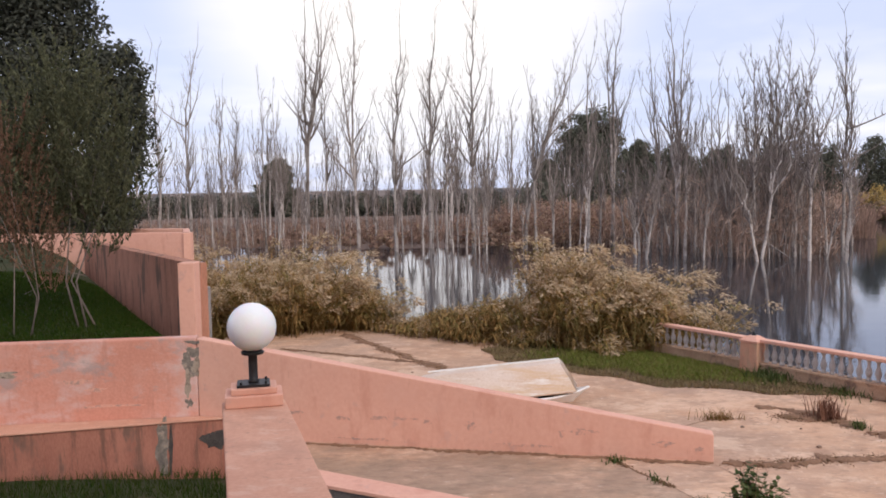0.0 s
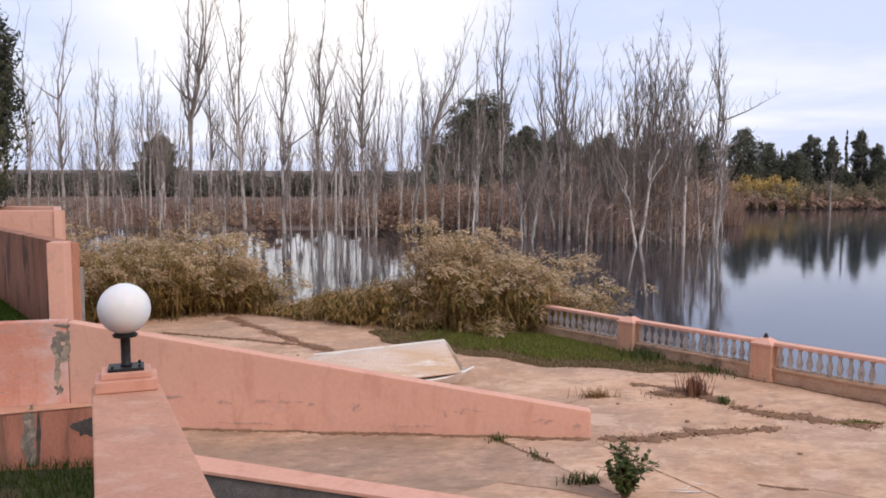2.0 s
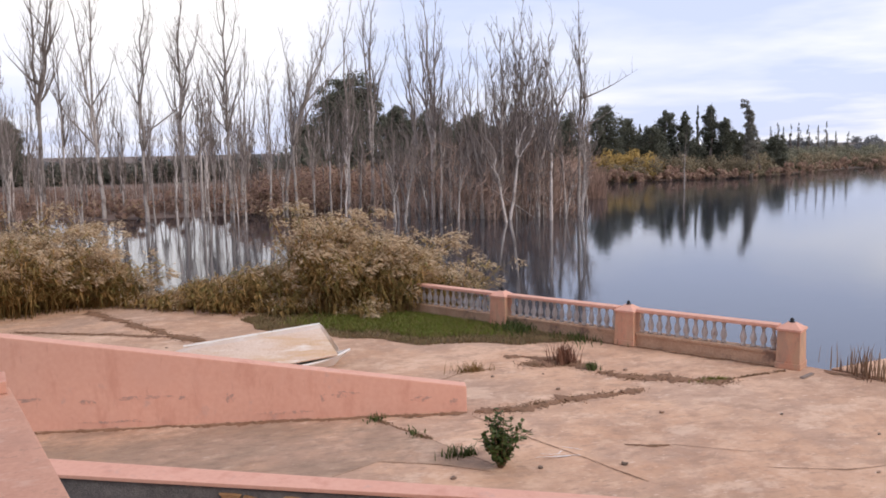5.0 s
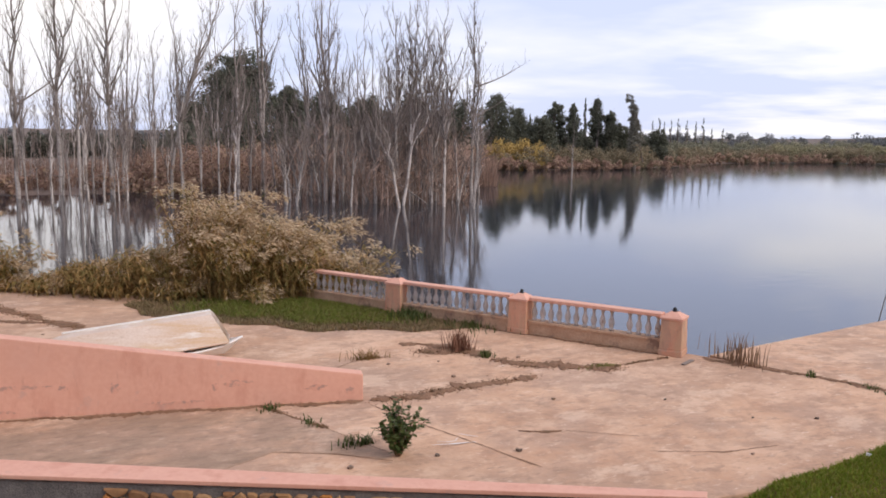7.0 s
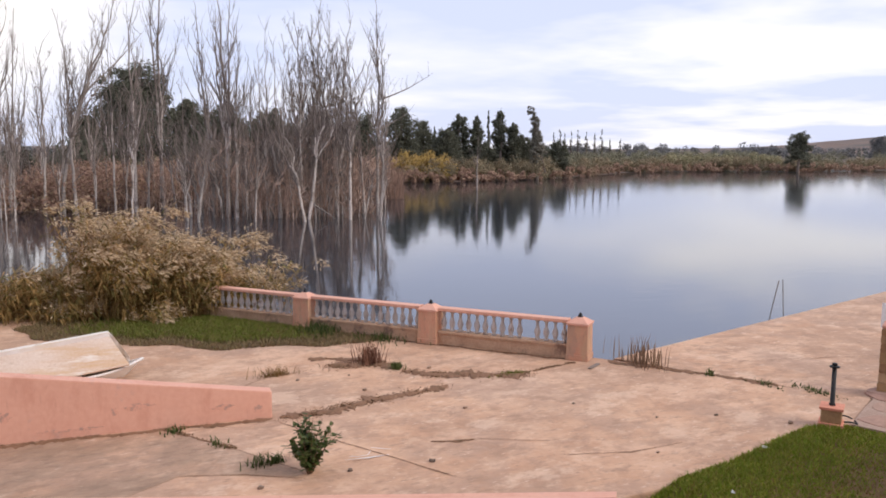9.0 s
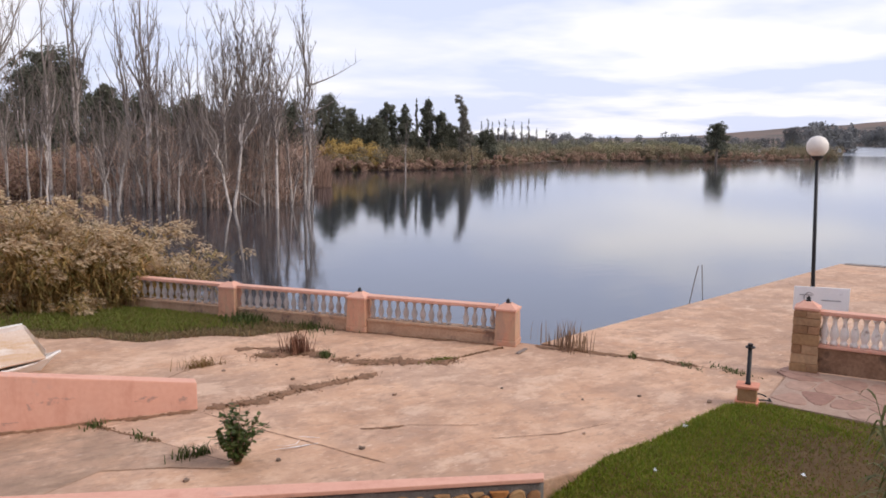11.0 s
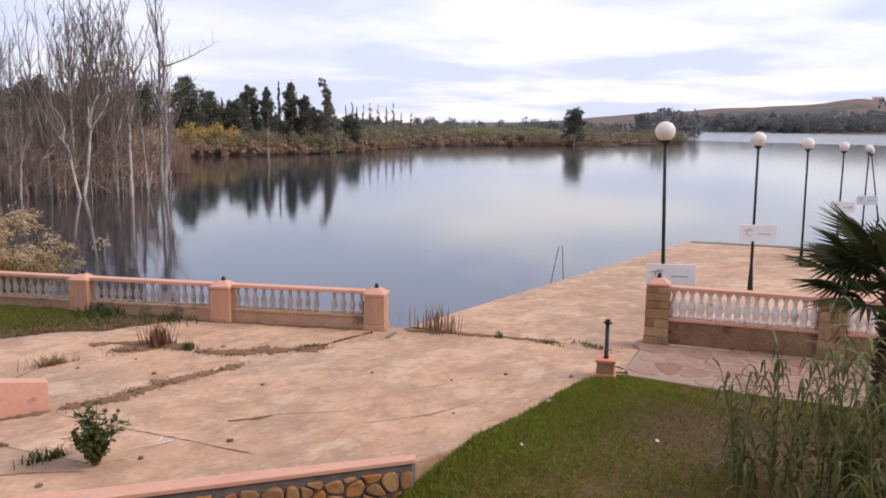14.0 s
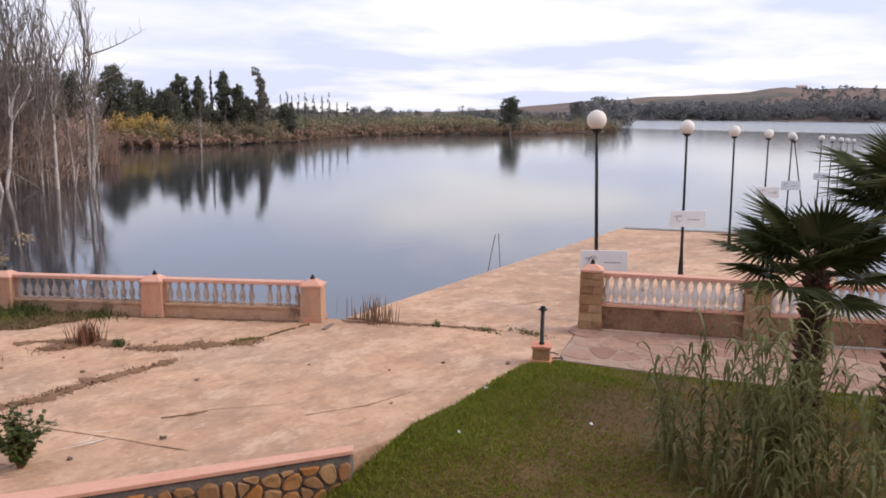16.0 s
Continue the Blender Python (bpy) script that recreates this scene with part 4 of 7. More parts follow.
def blades(spots, hmin, hmax, width, lean, seed):
    """Single bent blades on the given spots (x, y, z)."""
    rnd = random.Random(seed)
    sh = Shape()
    for x, y, z in spots:
        a, h, w = rnd.uniform(0, 6.283), rnd.uniform(hmin, hmax), width * rnd.uniform(0.7, 1.3)
        dx, dy = math.cos(a), math.sin(a)
        l = lean * rnd.uniform(0.2, 1.0) * h
        b = rnd.uniform(0, 6.283)
        lx, ly = math.cos(b) * l, math.sin(b) * l
        sh.add([(x - dx * w, y - dy * w, z - 0.01), (x + dx * w, y + dy * w, z - 0.01), (x + lx * 0.4 + dx * w * 0.7, y + ly * 0.4 + dy * w * 0.7, z + h * 0.6), (x + lx * 0.4 - dx * w * 0.7, y + ly * 0.4 - dy * w * 0.7, z + h * 0.6), (x + lx, y + ly, z + h)],
               [(0, 1, 2, 3), (3, 2, 4)])
    return sh


def grass_spots(n, x0, x1, y0, y1, ok, seed, patch=0.1, k=0.9):
    rnd = random.Random(seed)
    out = []
    while len(out) < n:
        x, y = rnd.uniform(x0, x1), rnd.uniform(y0, y1)
        if ok(x, y) and noise.noise(Vector((x * k, y * k, seed))) > patch - rnd.uniform(0, 0.45):
            out.append((x, y))
    return out


def lawn_ok(x, y):
    return lawn_in(x, y) and edge_inside(x, y) > -0.08 and math.hypot(x, y) > 6.5


def green_ok(x, y):
    """Grass is thick along the edge and thins out towards the worn middle."""
    if not lawn_ok(x, y):
        return False
    e = edge_inside(x, y)
    worn = max(math.exp(-((x - 10.6) / 1.9) ** 2 - ((y - 4.9) / 1.3) ** 2), math.exp(-((x - 10.4) / 1.8) ** 2 - ((y - 3.2) / 1.5) ** 2))
    worn = min(1.0, 1.45 * worn + 0.25 * noise.noise(Vector((x * 1.6, y * 1.6, 4))))
    return random.random() < (1.0 - 0.96 * max(0.0, worn)) * float(np.interp(e, [0, 0.5, 1.2, 4], [1.5, 1.2, 0.85, 0.55]))


sp = [(x, y, lawn_z(x, y)) for x, y in grass_spots(66000, 4.5, 13.2, 0.8, 7.6, green_ok, 5, -0.25)]
tagged(part("grass", blades(sp, 0.012, 0.042, 0.009, 1.5, 1), M["grass"]), "short green grass on the lawn", "grass", kind="stuff")
sp = [(x, y, lawn_z(x, y)) for x, y in grass_spots(13000, 5.2, 11.4, 4.4, 7.6, lambda x, y: lawn_ok(x, y) and edge_inside(x, y) < random.expovariate(2.0), 6, -0.2)]
tagged(part("grass", blades(sp, 0.03, 0.085, 0.008, 1.2, 2), M["grass"]), "longer green grass along the terrace edge", "grass", kind="stuff")
sp = [(x, y, lawn_z(x, y)) for x, y in grass_spots(30000, 5.0, 13.2, 0.8, 7.4, lawn_ok, 8, -0.45)]
tagged(part("grass", blades(sp, 0.008, 0.026, 0.008, 1.8, 3), M["grass_dry"]), "dry brown grass on bare soil", "grass", kind="stuff")
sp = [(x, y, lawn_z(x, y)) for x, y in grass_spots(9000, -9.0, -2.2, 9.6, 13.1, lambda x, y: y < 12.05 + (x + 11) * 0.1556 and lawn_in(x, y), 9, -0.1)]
tagged(part("grass", blades(sp, 0.04, 0.20, 0.006, 0.9, 4), M["grass_shaded"]), "long green grass below the ledge", "grass", kind="stuff")

# ---- flagstone walk ----
FLAGS = [(11.62, 7.22), (12.2, 5.32), (13.36, 2.5), (15.4, -2.4), (18.2, -1.0), (15.2, 5.1), (13.8, 7.84), (13.28, 7.86)]
walk_bed = part("path", Shape().prism(FLAGS, -1.4, 0.026), M["joint"])
tagged(walk_bed, "crazy paving walk of reddish flagstones", "path", kind="structure")

# ---- bollard lamp base ----
def bollard(m):
    b = thing("bollard", "black iron bollard on a small stone block", "bollard", at=m)
    part("foot", Shape().box(0.36, 0.36, 0.09), M["salmon_block"], b, "salmon painted foot", bevel=0.02)
    part("block", Shape().box(0.29, 0.29, 0.20, (0, 0, 0.09)), M["rubble"], b, bevel=0.015)
    part("cap", Shape().box(0.34, 0.34, 0.045, (0, 0, 0.292)), M["salmon_block"], b, bevel=0.01)
    part("post", Shape().lathe([(0.045, 0.337), (0.045, 0.37), (0.035, 0.38), (0.033, 0.93)], 10), M["iron"], b, smooth=True)
    part("flange", Shape().lathe([(0.035, 0.93), (0.075, 0.935), (0.075, 0.955), (0.04, 0.96), (0.04, 1.0), (0.015, 1.005)], 10), M["iron"], b)


bollard(Matrix.Translation((11.33, 7.36, 0.0)) @ pose(0, 0, 0, 0, 0, 30))
cable = Shape().tube([(11.5 + 0.16 * math.cos(a) + 0.12, 7.3 + 0.16 * math.sin(a), 0.06 + 0.03 * math.sin(2 * a)) for a in [0.4 * i for i in range(16)]], 0.012, 6)
tagged(part("cable", cable, M["iron"]), "loose loop of grey cable beside the bollard", "cable")

# ---- cracks, weeds and marks on the terrace ----
def ribbon(name, label, pts, width, mat, seed, z=0.004, step=0.07, jag=0.5, kind="structure", category="crack"):
    """A ragged strip of soil along a line, standing a little proud."""
    rnd = random.Random(seed)
    path = []
    for (ax, ay), (bx, by) in zip(pts, pts[1:]):
        n = max(1, int(math.hypot(bx - ax, by - ay) / step))
        path += [(ax + (bx - ax) * i / n, ay + (by - ay) * i / n) for i in range(n)]
    path.append(pts[-1])
    v, f = [], []
    for i, (x, y) in enumerate(path):
        px, py = path[min(i + 1, len(path) - 1)]
        qx, qy = path[max(i - 1, 0)]
        l = math.hypot(px - qx, py - qy) or 1
        nx, ny = -(py - qy) / l, (px - qx) / l
        end = min(1, 0.25 + min(i, len(path) - 1 - i) * 0.2) * (1 + 0.7 * noise.noise(Vector((x * 1.7, y * 1.7, seed + 5))))
        a, b = (width / 2 * end * (1 - jag * (0.5 + 0.6 * noise.noise(Vector((x * 3.0, y * 3.0, seed + q * 9))) + 0.75 * noise.noise(Vector((x * 17, y * 17, q + seed))))) for q in (1, 2))
        o = 0.30 * width * noise.noise(Vector((x * 1.2, y * 1.2, seed)))
        base = platform_z(x, y) if x > 12.5 else 0
        v += [(x + nx * (a + o), y + ny * (a + o), base + z), (x + nx * o, y + ny * o, base + z + width * 0.05), (x - nx * (b - o), y - ny * (b - o), base + z)]
    for i in range(len(path) - 1):
        f += [(3 * i, 3 * i + 3, 3 * i + 4, 3 * i + 1), (3 * i + 1, 3 * i + 4, 3 * i + 5, 3 * i + 2)]
    f = [q[::-1] for q in f]
    ob = part(name, Shape().add(v, f), mat)
    return tagged(ob, label, category, kind=kind)


CRACKS = [
    ([(4.12, 11.86), (4.7, 11.85), (5.6, 12.02), (6.5, 12.08), (7.3, 12.1)], 0.22),
    ([(6.0, 14.35), (6.75, 14.2), (7.1, 13.6)], 0.30),
    ([(7.05, 13.35), (7.6, 12.75), (8.2, 12.35), (8.95, 12.08)], 0.26),
    ([(8.9, 12.1), (9.6, 12.2), (10.35, 12.25)], 0.06),
    ([(-3.0, 23.6), (-1.9, 21.6), (-0.9, 19.9), (-0.1, 18.7)], 0.24),
    ([(-4.4, 21.4), (-2.4, 20.4), (-0.6, 19.4)], 0.14),
    ([(2.44, 12.3), (2.8, 11.6), (3.12, 11.0)], 0.07),
    ([(3.12, 11.0), (3.35, 10.4), (3.65, 9.8)], 0.03),
    ([(4.0, 11.86), (4.4, 10.8), (4.8, 9.85), (5.3, 8.6)], 0.035),
    ([(5.65, 9.85), (5.95, 9.72), (6.25, 9.66)], 0.11),
    ([(6.25, 9.66), (7.2, 9.0)], 0.02),
    ([(11.0, 12.0), (11.6, 10.9), (12.2, 9.8), (12.75, 8.7), (13.2, 7.95)], 0.17),
    ([(2.2, 10.4), (3.0, 10.0), (3.6, 9.5)], 0.035),
    ([(7.0, 8.5), (7.9, 8.1), (8.8, 8.0)], 0.03),
    ([(-3.0, 13.32), (-0.5, 12.84), (1.5, 12.44), (4.0, 11.93)], 0.11),
    ([(19.0, 9.4), (22.5, 11.8), (25.0, 15.0)], 0.04),
    ([(13.2, 10.9), (16.0, 10.2), (19.0, 9.4)], 0.03),
    ([(3.9, 13.7), (4.6, 14.2), (5.6, 14.3)], 0.05),
    ([(5.85, 15.1), (6.3, 14.75), (6.75, 14.3), (7.0, 13.95)], 0.22),
    ([(4.89, 9.72), (4.5, 9.70), (4.16, 9.79)], 0.02),
]
for i, (pts, w) in enumerate(CRACKS):
    ribbon("crack", "dark soil and weeds in a crack of the concrete", pts, w * (2.1 if w > 0.1 else 0.9), M["soil"], i, z=0.008, jag=1.0, step=0.035)
# dirt and dead leaves gathered along the foot of the lake balustrade
for i, (u0, u1, w) in enumerate(((0.3, 2.1, 0.22), (2.4, 3.6, 0.12), (3.5, 4.7, 0.15), (4.6, 6.3, 0.24))):
    foot = [(6.67 + 0.579 * u, 17.66 - 0.815 * u) for u in (u0, u0 + (u1 - u0) * 0.5, u1)]
    ribbon("dirt_strip", "brown dirt along the foot of the balustrade", foot, w, M["soil"], 90 + i, z=0.008, jag=1.0, step=0.04, category="dirt")
for i, pts in enumerate([[(4.40, 9.92), (4.52, 9.86), (4.64, 9.86), (4.73, 9.95)], [(4.80, 10.08), (4.9, 9.98), (5.02, 9.88)], [(4.28, 9.82), (4.6, 9.74), (4.9, 9.70)]]):
    ribbon("paint_mark", "faded white paint mark on the concrete", pts, 0.05, M["hull_white"], 60 + i, 0.006, category="paint mark")


def stems(label, category, spots, hmin, hmax, width, mat, seed, lean=0.5, name="weed"):
    return tagged(part(name, blades(spots, hmin, hmax, width, lean, seed), mat), label, category, kind="stuff")


def around(x, y, rx, ry, n, seed, z=0.0):
    rnd = random.Random(seed)
    return [(x + rnd.gauss(0, rx), y + rnd.gauss(0, ry), z) for _ in range(n)]


stems("reddish dry weed clump in a crack", "weed", around(6.75, 14.2, 0.13, 0.10, 190, 1), 0.12, 0.50, 0.009, M["red_weed"], 11)
stems("low grey-green weed tuft on concrete", "weed", around(4.85, 14.25, 0.15, 0.05, 140, 2), 0.05, 0.22, 0.008, M["grass_dry"], 12, 1.2)
stems("small round green weed", "weed", around(7.05, 13.58, 0.06, 0.06, 80, 3), 0.08, 0.18, 0.01, M["leaf_bush"], 13, 0.9)
stems("tall dry brown weed stalks at the water", "weed", around(11.35, 11.5, 0.16, 0.30, 110, 4), 0.25, 0.62, 0.010, M["dry_stem"], 14, 0.25)
stems("green weeds along the ramp joint", "weed", around(12.35, 9.35, 0.06, 0.14, 70, 5, -0.01), 0.03, 0.10, 0.012, M["leaf_bush"], 15, 1.2)
stems("green weeds along the ramp joint", "weed", around(12.75, 8.6, 0.08, 0.22, 110, 6, -0.01), 0.03, 0.10, 0.012, M["leaf_bush"], 16, 1.2)
stems("green weeds along the ramp joint", "weed", around(11.95, 10.25, 0.05, 0.05, 30, 7, -0.01), 0.08, 0.2, 0.010, M["leaf_bush"], 17, 0.5)
stems("dark green spiky weed in the concrete", "weed", around(3.35, 10.2, 0.15, 0.05, 90, 8), 0.05, 0.20, 0.012, M["leaf_bush"], 18, 1.0)
stems("short green weeds in a crack", "weed", around(2.55, 12.1, 0.09, 0.10, 60, 9), 0.03, 0.10, 0.012, M["leaf_bush"], 19, 0.9)
stems("short green weeds in a crack", "weed", around(2.95, 11.3, 0.06, 0.14, 40, 10), 0.03, 0.09, 0.012, M["leaf_bush"], 20, 0.9)


def crack_tufts(pts, width, n, seed):
    """Spots for tufts strewn along a crack, thick here and thin there."""
    rnd = random.Random(seed)
    out = []
    while len(out) < n:
        k = rnd.randrange(len(pts) - 1)
        s = rnd.random()
        x, y = (pts[k][q] + (pts[k + 1][q] - pts[k][q]) * s for q in (0, 1))
        if noise.noise(Vector((x * 2.2, y * 2.2, seed))) > -0.05 or rnd.random() < 0.1:
            out.append((x + rnd.gauss(0, width * 0.35), y + rnd.gauss(0, width * 0.35), 0.0))
    return out


for i, (pts, w) in enumerate(CRACKS[:8]):
    if w > 0.05:
        stems("dry grass and weeds in a crack of the terrace", "weed", crack_tufts(pts, w * 1.25, int(6500 * w) + 60, 200 + i), 0.005, 0.028, 0.011, M["crack_litter"], 21 + i, 1.6)
stems("green tuft at the end of a crack", "weed", around(8.7, 12.15, 0.18, 0.05, 160, 12), 0.02, 0.09, 0.007, M["weed_green"], 42, 0.9)


def leaf_quad(sh, p, d, up, l, w):
    """One pointed leaf, folded a little along its middle."""
    d, up = d.normalized(), up
    s = d.cross(up)
    s = s.normalized() if s.length > 1e-4 else Vector((1, 0, 0))
    n = s.cross(d)
    sh.add([p, p + d * l * 0.28 + s * w - n * w * 0.3, p + d * l * 0.68 + s * w * 0.8 - n * w * 0.4, p + d * l - n * w * 0.5, p + d * l * 0.68 - s * w * 0.8 - n * w * 0.4, p + d * l * 0.28 - s * w - n * w * 0.3], [(0, 1, 2, 3), (0, 3, 4, 5)])


def leafy_shrub(name, label, category, at, h, r, n_stems, leaf, mat, seed, stem_mat, per=26):
    """A low shrub: stems that branch from the base, set with single leaves."""
    rnd = random.Random(seed)
    t = thing(name, label, category, at=Matrix.Translation(at))
    st, lv = Shape(), Shape()
    for k in range(n_stems):
        a, q = rnd.uniform(0, 6.283), rnd.uniform(0.1, 1.0)
        tip = Vector((math.cos(a) * r * q, math.sin(a) * r * q, h * (1 - 0.40 * q * q) * rnd.uniform(0.55, 1.08)))
        pts = [Vector((math.cos(a) * 0.03, math.sin(a) * 0.03, 0)), tip * 0.5 + Vector((0, 0, h * 0.1)), tip]
        st.tube(pts, [0.008, 0.006, 0.003], 4)
        for i in range(per):
            s = rnd.uniform(0.12, 1.0)
            p = pts[0].lerp(pts[1], s * 2) if s < 0.5 else pts[1].lerp(pts[2], s * 2 - 1)
            d = Vector((rnd.gauss(0, 1), rnd.gauss(0, 1), rnd.gauss(0.1, 0.5)))
            leaf_quad(lv, p + d.normalized() * 0.01, d, Vector((0, 0, 1)), leaf * rnd.uniform(0.6, 1.3), leaf * 0.33)
    part("stem", st, stem_mat, t)
    tagged(part("foliage", lv, mat, t), kind="stuff")
    return t


leafy_shrub("bush", "dark green leafy bush growing from the concrete", "bush", (3.72, 9.66, 0), 0.80, 0.46, 34, 0.085, M["leaf_bush"], 3, M["dry_stem"], 20)
tagged(part("plank", Shape().box(0.42, 0.07, 0.03).moved(Matrix.Translation((10.45, 11.8, 0.0)) @ pose(0, 0, 0, 0, 0, 25)), M["twig"]), "short dark scrap of wood on the terrace", "wood scrap")

# ---- boats ----
def hull_shape(length, beam, depth, flat, n=16, sheer=0.1, thick=0.03, aft=0.0, lift=2):
    """A hard-chined dinghy's shell, keel down: transom at x = 0, bow at x = length. flat: the bottom's share of the beam."""
    def ring(u, off):
        k = max(1 - max(0, (u - 0.40) / 0.60) ** 2.2, 0.015)
        b = beam / 2 * (0.86 + 0.14 * min(1, u * 3)) * k
        z0 = depth * 0.6 * max(0, (u - 0.55) / 0.45) ** 2
        top = depth + sheer * u ** lift
        c = b * flat * (1 - 0.3 * u)
        half = [(0, z0 - 0.02 + off), (c * 0.6, z0 + off), (c - off, z0 + 0.03 + off), (c + (b - c) * 0.45 - off, z0 + (top - z0) * 0.42), (b - off, top)]
        rake = lambda z: u * length + (aft * (1 - u) ** 3 - 0.42 * max(0, (u - 0.6) / 0.4)) * (1 - min(1, z / top))
        return [(rake(z), -y, z) for y, z in half[:0:-1]] + [(rake(z), y, z) for y, z in half]
    m = 9
    v, f = [], []
    for off in (0.0, thick):
        for i in range(n + 1):
            v += ring(i / n, off)
    per = (n + 1) * m
    for i in range(n):
        for j in range(m - 1):
            a = i * m + j
            f.append((a, a + 1, a + m + 1, a + m))
            f.append((per + a, per + a + m, per + a + m + 1, per + a + 1))
        for j in (0, m - 1):
            a = i * m + j
            q = (a, a + m, per + a + m, per + a)
            f.append(q if j == 0 else q[::-1])
    f.append(tuple(range(m - 1, -1, -1)))
    f.append(tuple(per + j for j in range(m)))
    return Shape().add(v, f)


def rim_line(length, beam, depth, sheer, lift=2):
    out = []
    for s in (-1, 1):
        for i in range(17):
            u = i / 16 if s == -1 else 1 - i / 16
            k = max(1 - max(0, (u - 0.40) / 0.60) ** 2.2, 0.015)
            out.append((length * u, s * beam / 2 * (0.86 + 0.14 * min(1, u * 3)) * k, depth + sheer * u ** lift))
    return out


lower = thing("rowing_boat", "white rowing boat standing under an overturned hull", "boat", at=Matrix.Translation((0.27, 16.06, 0.02)) @ pose(0, 0, 0, 0, 0, -23))
part("hull", hull_shape(2.60, 1.24, 0.20, 0.78, sheer=0.22, lift=6), M["hull_white"], lower, bevel=0.0)
part("gunwale", Shape().tube(rim_line(2.60, 1.24, 0.20, 0.22, 6), 0.024, 6), M["hull_white"], lower, "rounded white gunwale")
for u in (0.7, 1.45):
    part("thwart", Shape().box(0.26, 1.06, 0.03, (u, 0, 0.14)), M["hull_old"], lower, bevel=0.006)
# transom towards the lake, bow down on the concrete
upper = thing("overturned_boat", "overturned yellowed white boat hull with brown stains", "boat", at=Matrix.Translation((2.46, 15.58, 0.865)) @ pose(0, 0, 0, 188, 7.0, 171))
part("hull", hull_shape(4.4, 1.50, 0.56, 0.56, sheer=0.03, aft=0.26), M["hull_old"], upper)
part("keel", Shape().prism(along((0.27, 0), (2.9, 0), 0.05), -0.05, -0.012), M["hull_white"], upper, bevel=0.01)
part("gunwale", Shape().tube(rim_line(4.4, 1.50, 0.56, 0.03), 0.022, 6), M["hull_old"], upper, "yellowed rim")


# ---- planting: materials ----
M["reed_leaf"] = leafy(ramp_material("reed_leaves", [(0.31, 0.195, 0.08), (0.45, 0.27, 0.10), (0.24, 0.195, 0.065), (0.49, 0.30, 0.12), (0.17, 0.155, 0.05), (0.37, 0.20, 0.08)], 0.8, 8, 0.0, "island"))
M["reed_plume"] = leafy(ramp_material("reed_plumes", [(0.64, 0.48, 0.30), (0.80, 0.64, 0.45), (0.55, 0.38, 0.22), (0.72, 0.54, 0.34)], 0.95, 8, 0.0, "island"))
M["needle"] = leafy(ramp_material("dark_needles", [(0.055, 0.058, 0.044), (0.082, 0.086, 0.062), (0.12, 0.12, 0.088)], 0.8, 6, 0.0, "island"), 0.25)
M["olive"] = leafy(ramp_material("grey_green_leaves", [(0.075, 0.08, 0.042), (0.115, 0.12, 0.062), (0.17, 0.165, 0.09)], 0.8, 6, 0.0, "island"), 0.3)
M["rust"] = leafy(ramp_material("rust_brown_leaves", [(0.20, 0.11, 0.07), (0.29, 0.16, 0.10), (0.16, 0.10, 0.065)], 0.85, 6, 0.0, "island"), 0.25)
M["far_green"] = leafy(ramp_material("far_tree_leaves", [(0.13, 0.135, 0.10), (0.165, 0.165, 0.12), (0.20, 0.195, 0.14)], 0.9, 2, 0.0, "island"), 0.4)
M["far_grey"] = leafy(ramp_material("grey_poplar_leaves", [(0.24, 0.22, 0.175), (0.31, 0.28, 0.225), (0.20, 0.19, 0.15)], 0.9, 2, 0.0, "island"), 0.3)
M["far_shrub"] = leafy(ramp_material("shore_shrub_leaves", [(0.29, 0.235, 0.155), (0.36, 0.295, 0.185), (0.27, 0.24, 0.155), (0.40, 0.31, 0.19), (0.34, 0.24, 0.165)], 0.9, 2, 0.0, "island"), 0.35)
# Leaves greyed in colour to give the haze of distance.
M["far_wood_hazed"] = leafy(ramp_material("hazed_wood_leaves", [(0.20, 0.20, 0.20), (0.24, 0.24, 0.235), (0.215, 0.215, 0.21)], 0.95, 0.5, 0.0, "island"), 0.3)
M["far_dark"] = leafy(ramp_material("dark_hedge_leaves", [(0.075, 0.08, 0.06), (0.11, 0.11, 0.08), (0.14, 0.13, 0.10)], 0.9, 2, 0.0, "island"), 0.25)
M["far_pale"] = leafy(ramp_material("pale_willow_leaves", [(0.36, 0.32, 0.19), (0.44, 0.39, 0.23), (0.30, 0.28, 0.17)], 0.9, 2, 0.0, "island"), 0.35)
M["russet"] = leafy(ramp_material("russet_brush", [(0.41, 0.25, 0.185), (0.51, 0.33, 0.235), (0.36, 0.225, 0.175), (0.47, 0.31, 0.225), (0.50, 0.36, 0.22)], 0.95, 2, 0.0, "island"), 0.3)
M["far_yellow"] = leafy(ramp_material("yellowed_leaves", [(0.52, 0.35, 0.11), (0.62, 0.44, 0.16), (0.44, 0.29, 0.11)], 0.9, 2, 0.0, "island"), 0.35)
M["marsh"] = leafy(ramp_material("russet_marsh_stalks", [(0.28, 0.17, 0.125), (0.38, 0.24, 0.175), (0.23, 0.145, 0.11), (0.34, 0.225, 0.16)], 0.95, 2, 0.0, "island"), 0.35)
M["far_willow"] = leafy(ramp_material("grey_green_willow_leaves", [(0.21, 0.205, 0.145), (0.27, 0.26, 0.175), (0.33, 0.30, 0.20)], 0.9, 2, 0.0, "island"), 0.35)
M["brush"] = ramp_material("bare_brown_twigs", [(0.50, 0.325, 0.235), (0.64, 0.46, 0.36), (0.55, 0.365, 0.27), (0.42, 0.265, 0.19)], 0.95, 3, 0.0, "island")
M["sapling"] = ramp_material("bare_saplings", [(0.31, 0.215, 0.16), (0.50, 0.39, 0.32), (0.39, 0.265, 0.195), (0.24, 0.165, 0.12)], 0.95, 3, 0.0, "island")


def polar(az, d, z=0.0):
    a = radians(az)
    return Vector((math.sin(a) * d, math.cos(a) * d, z))


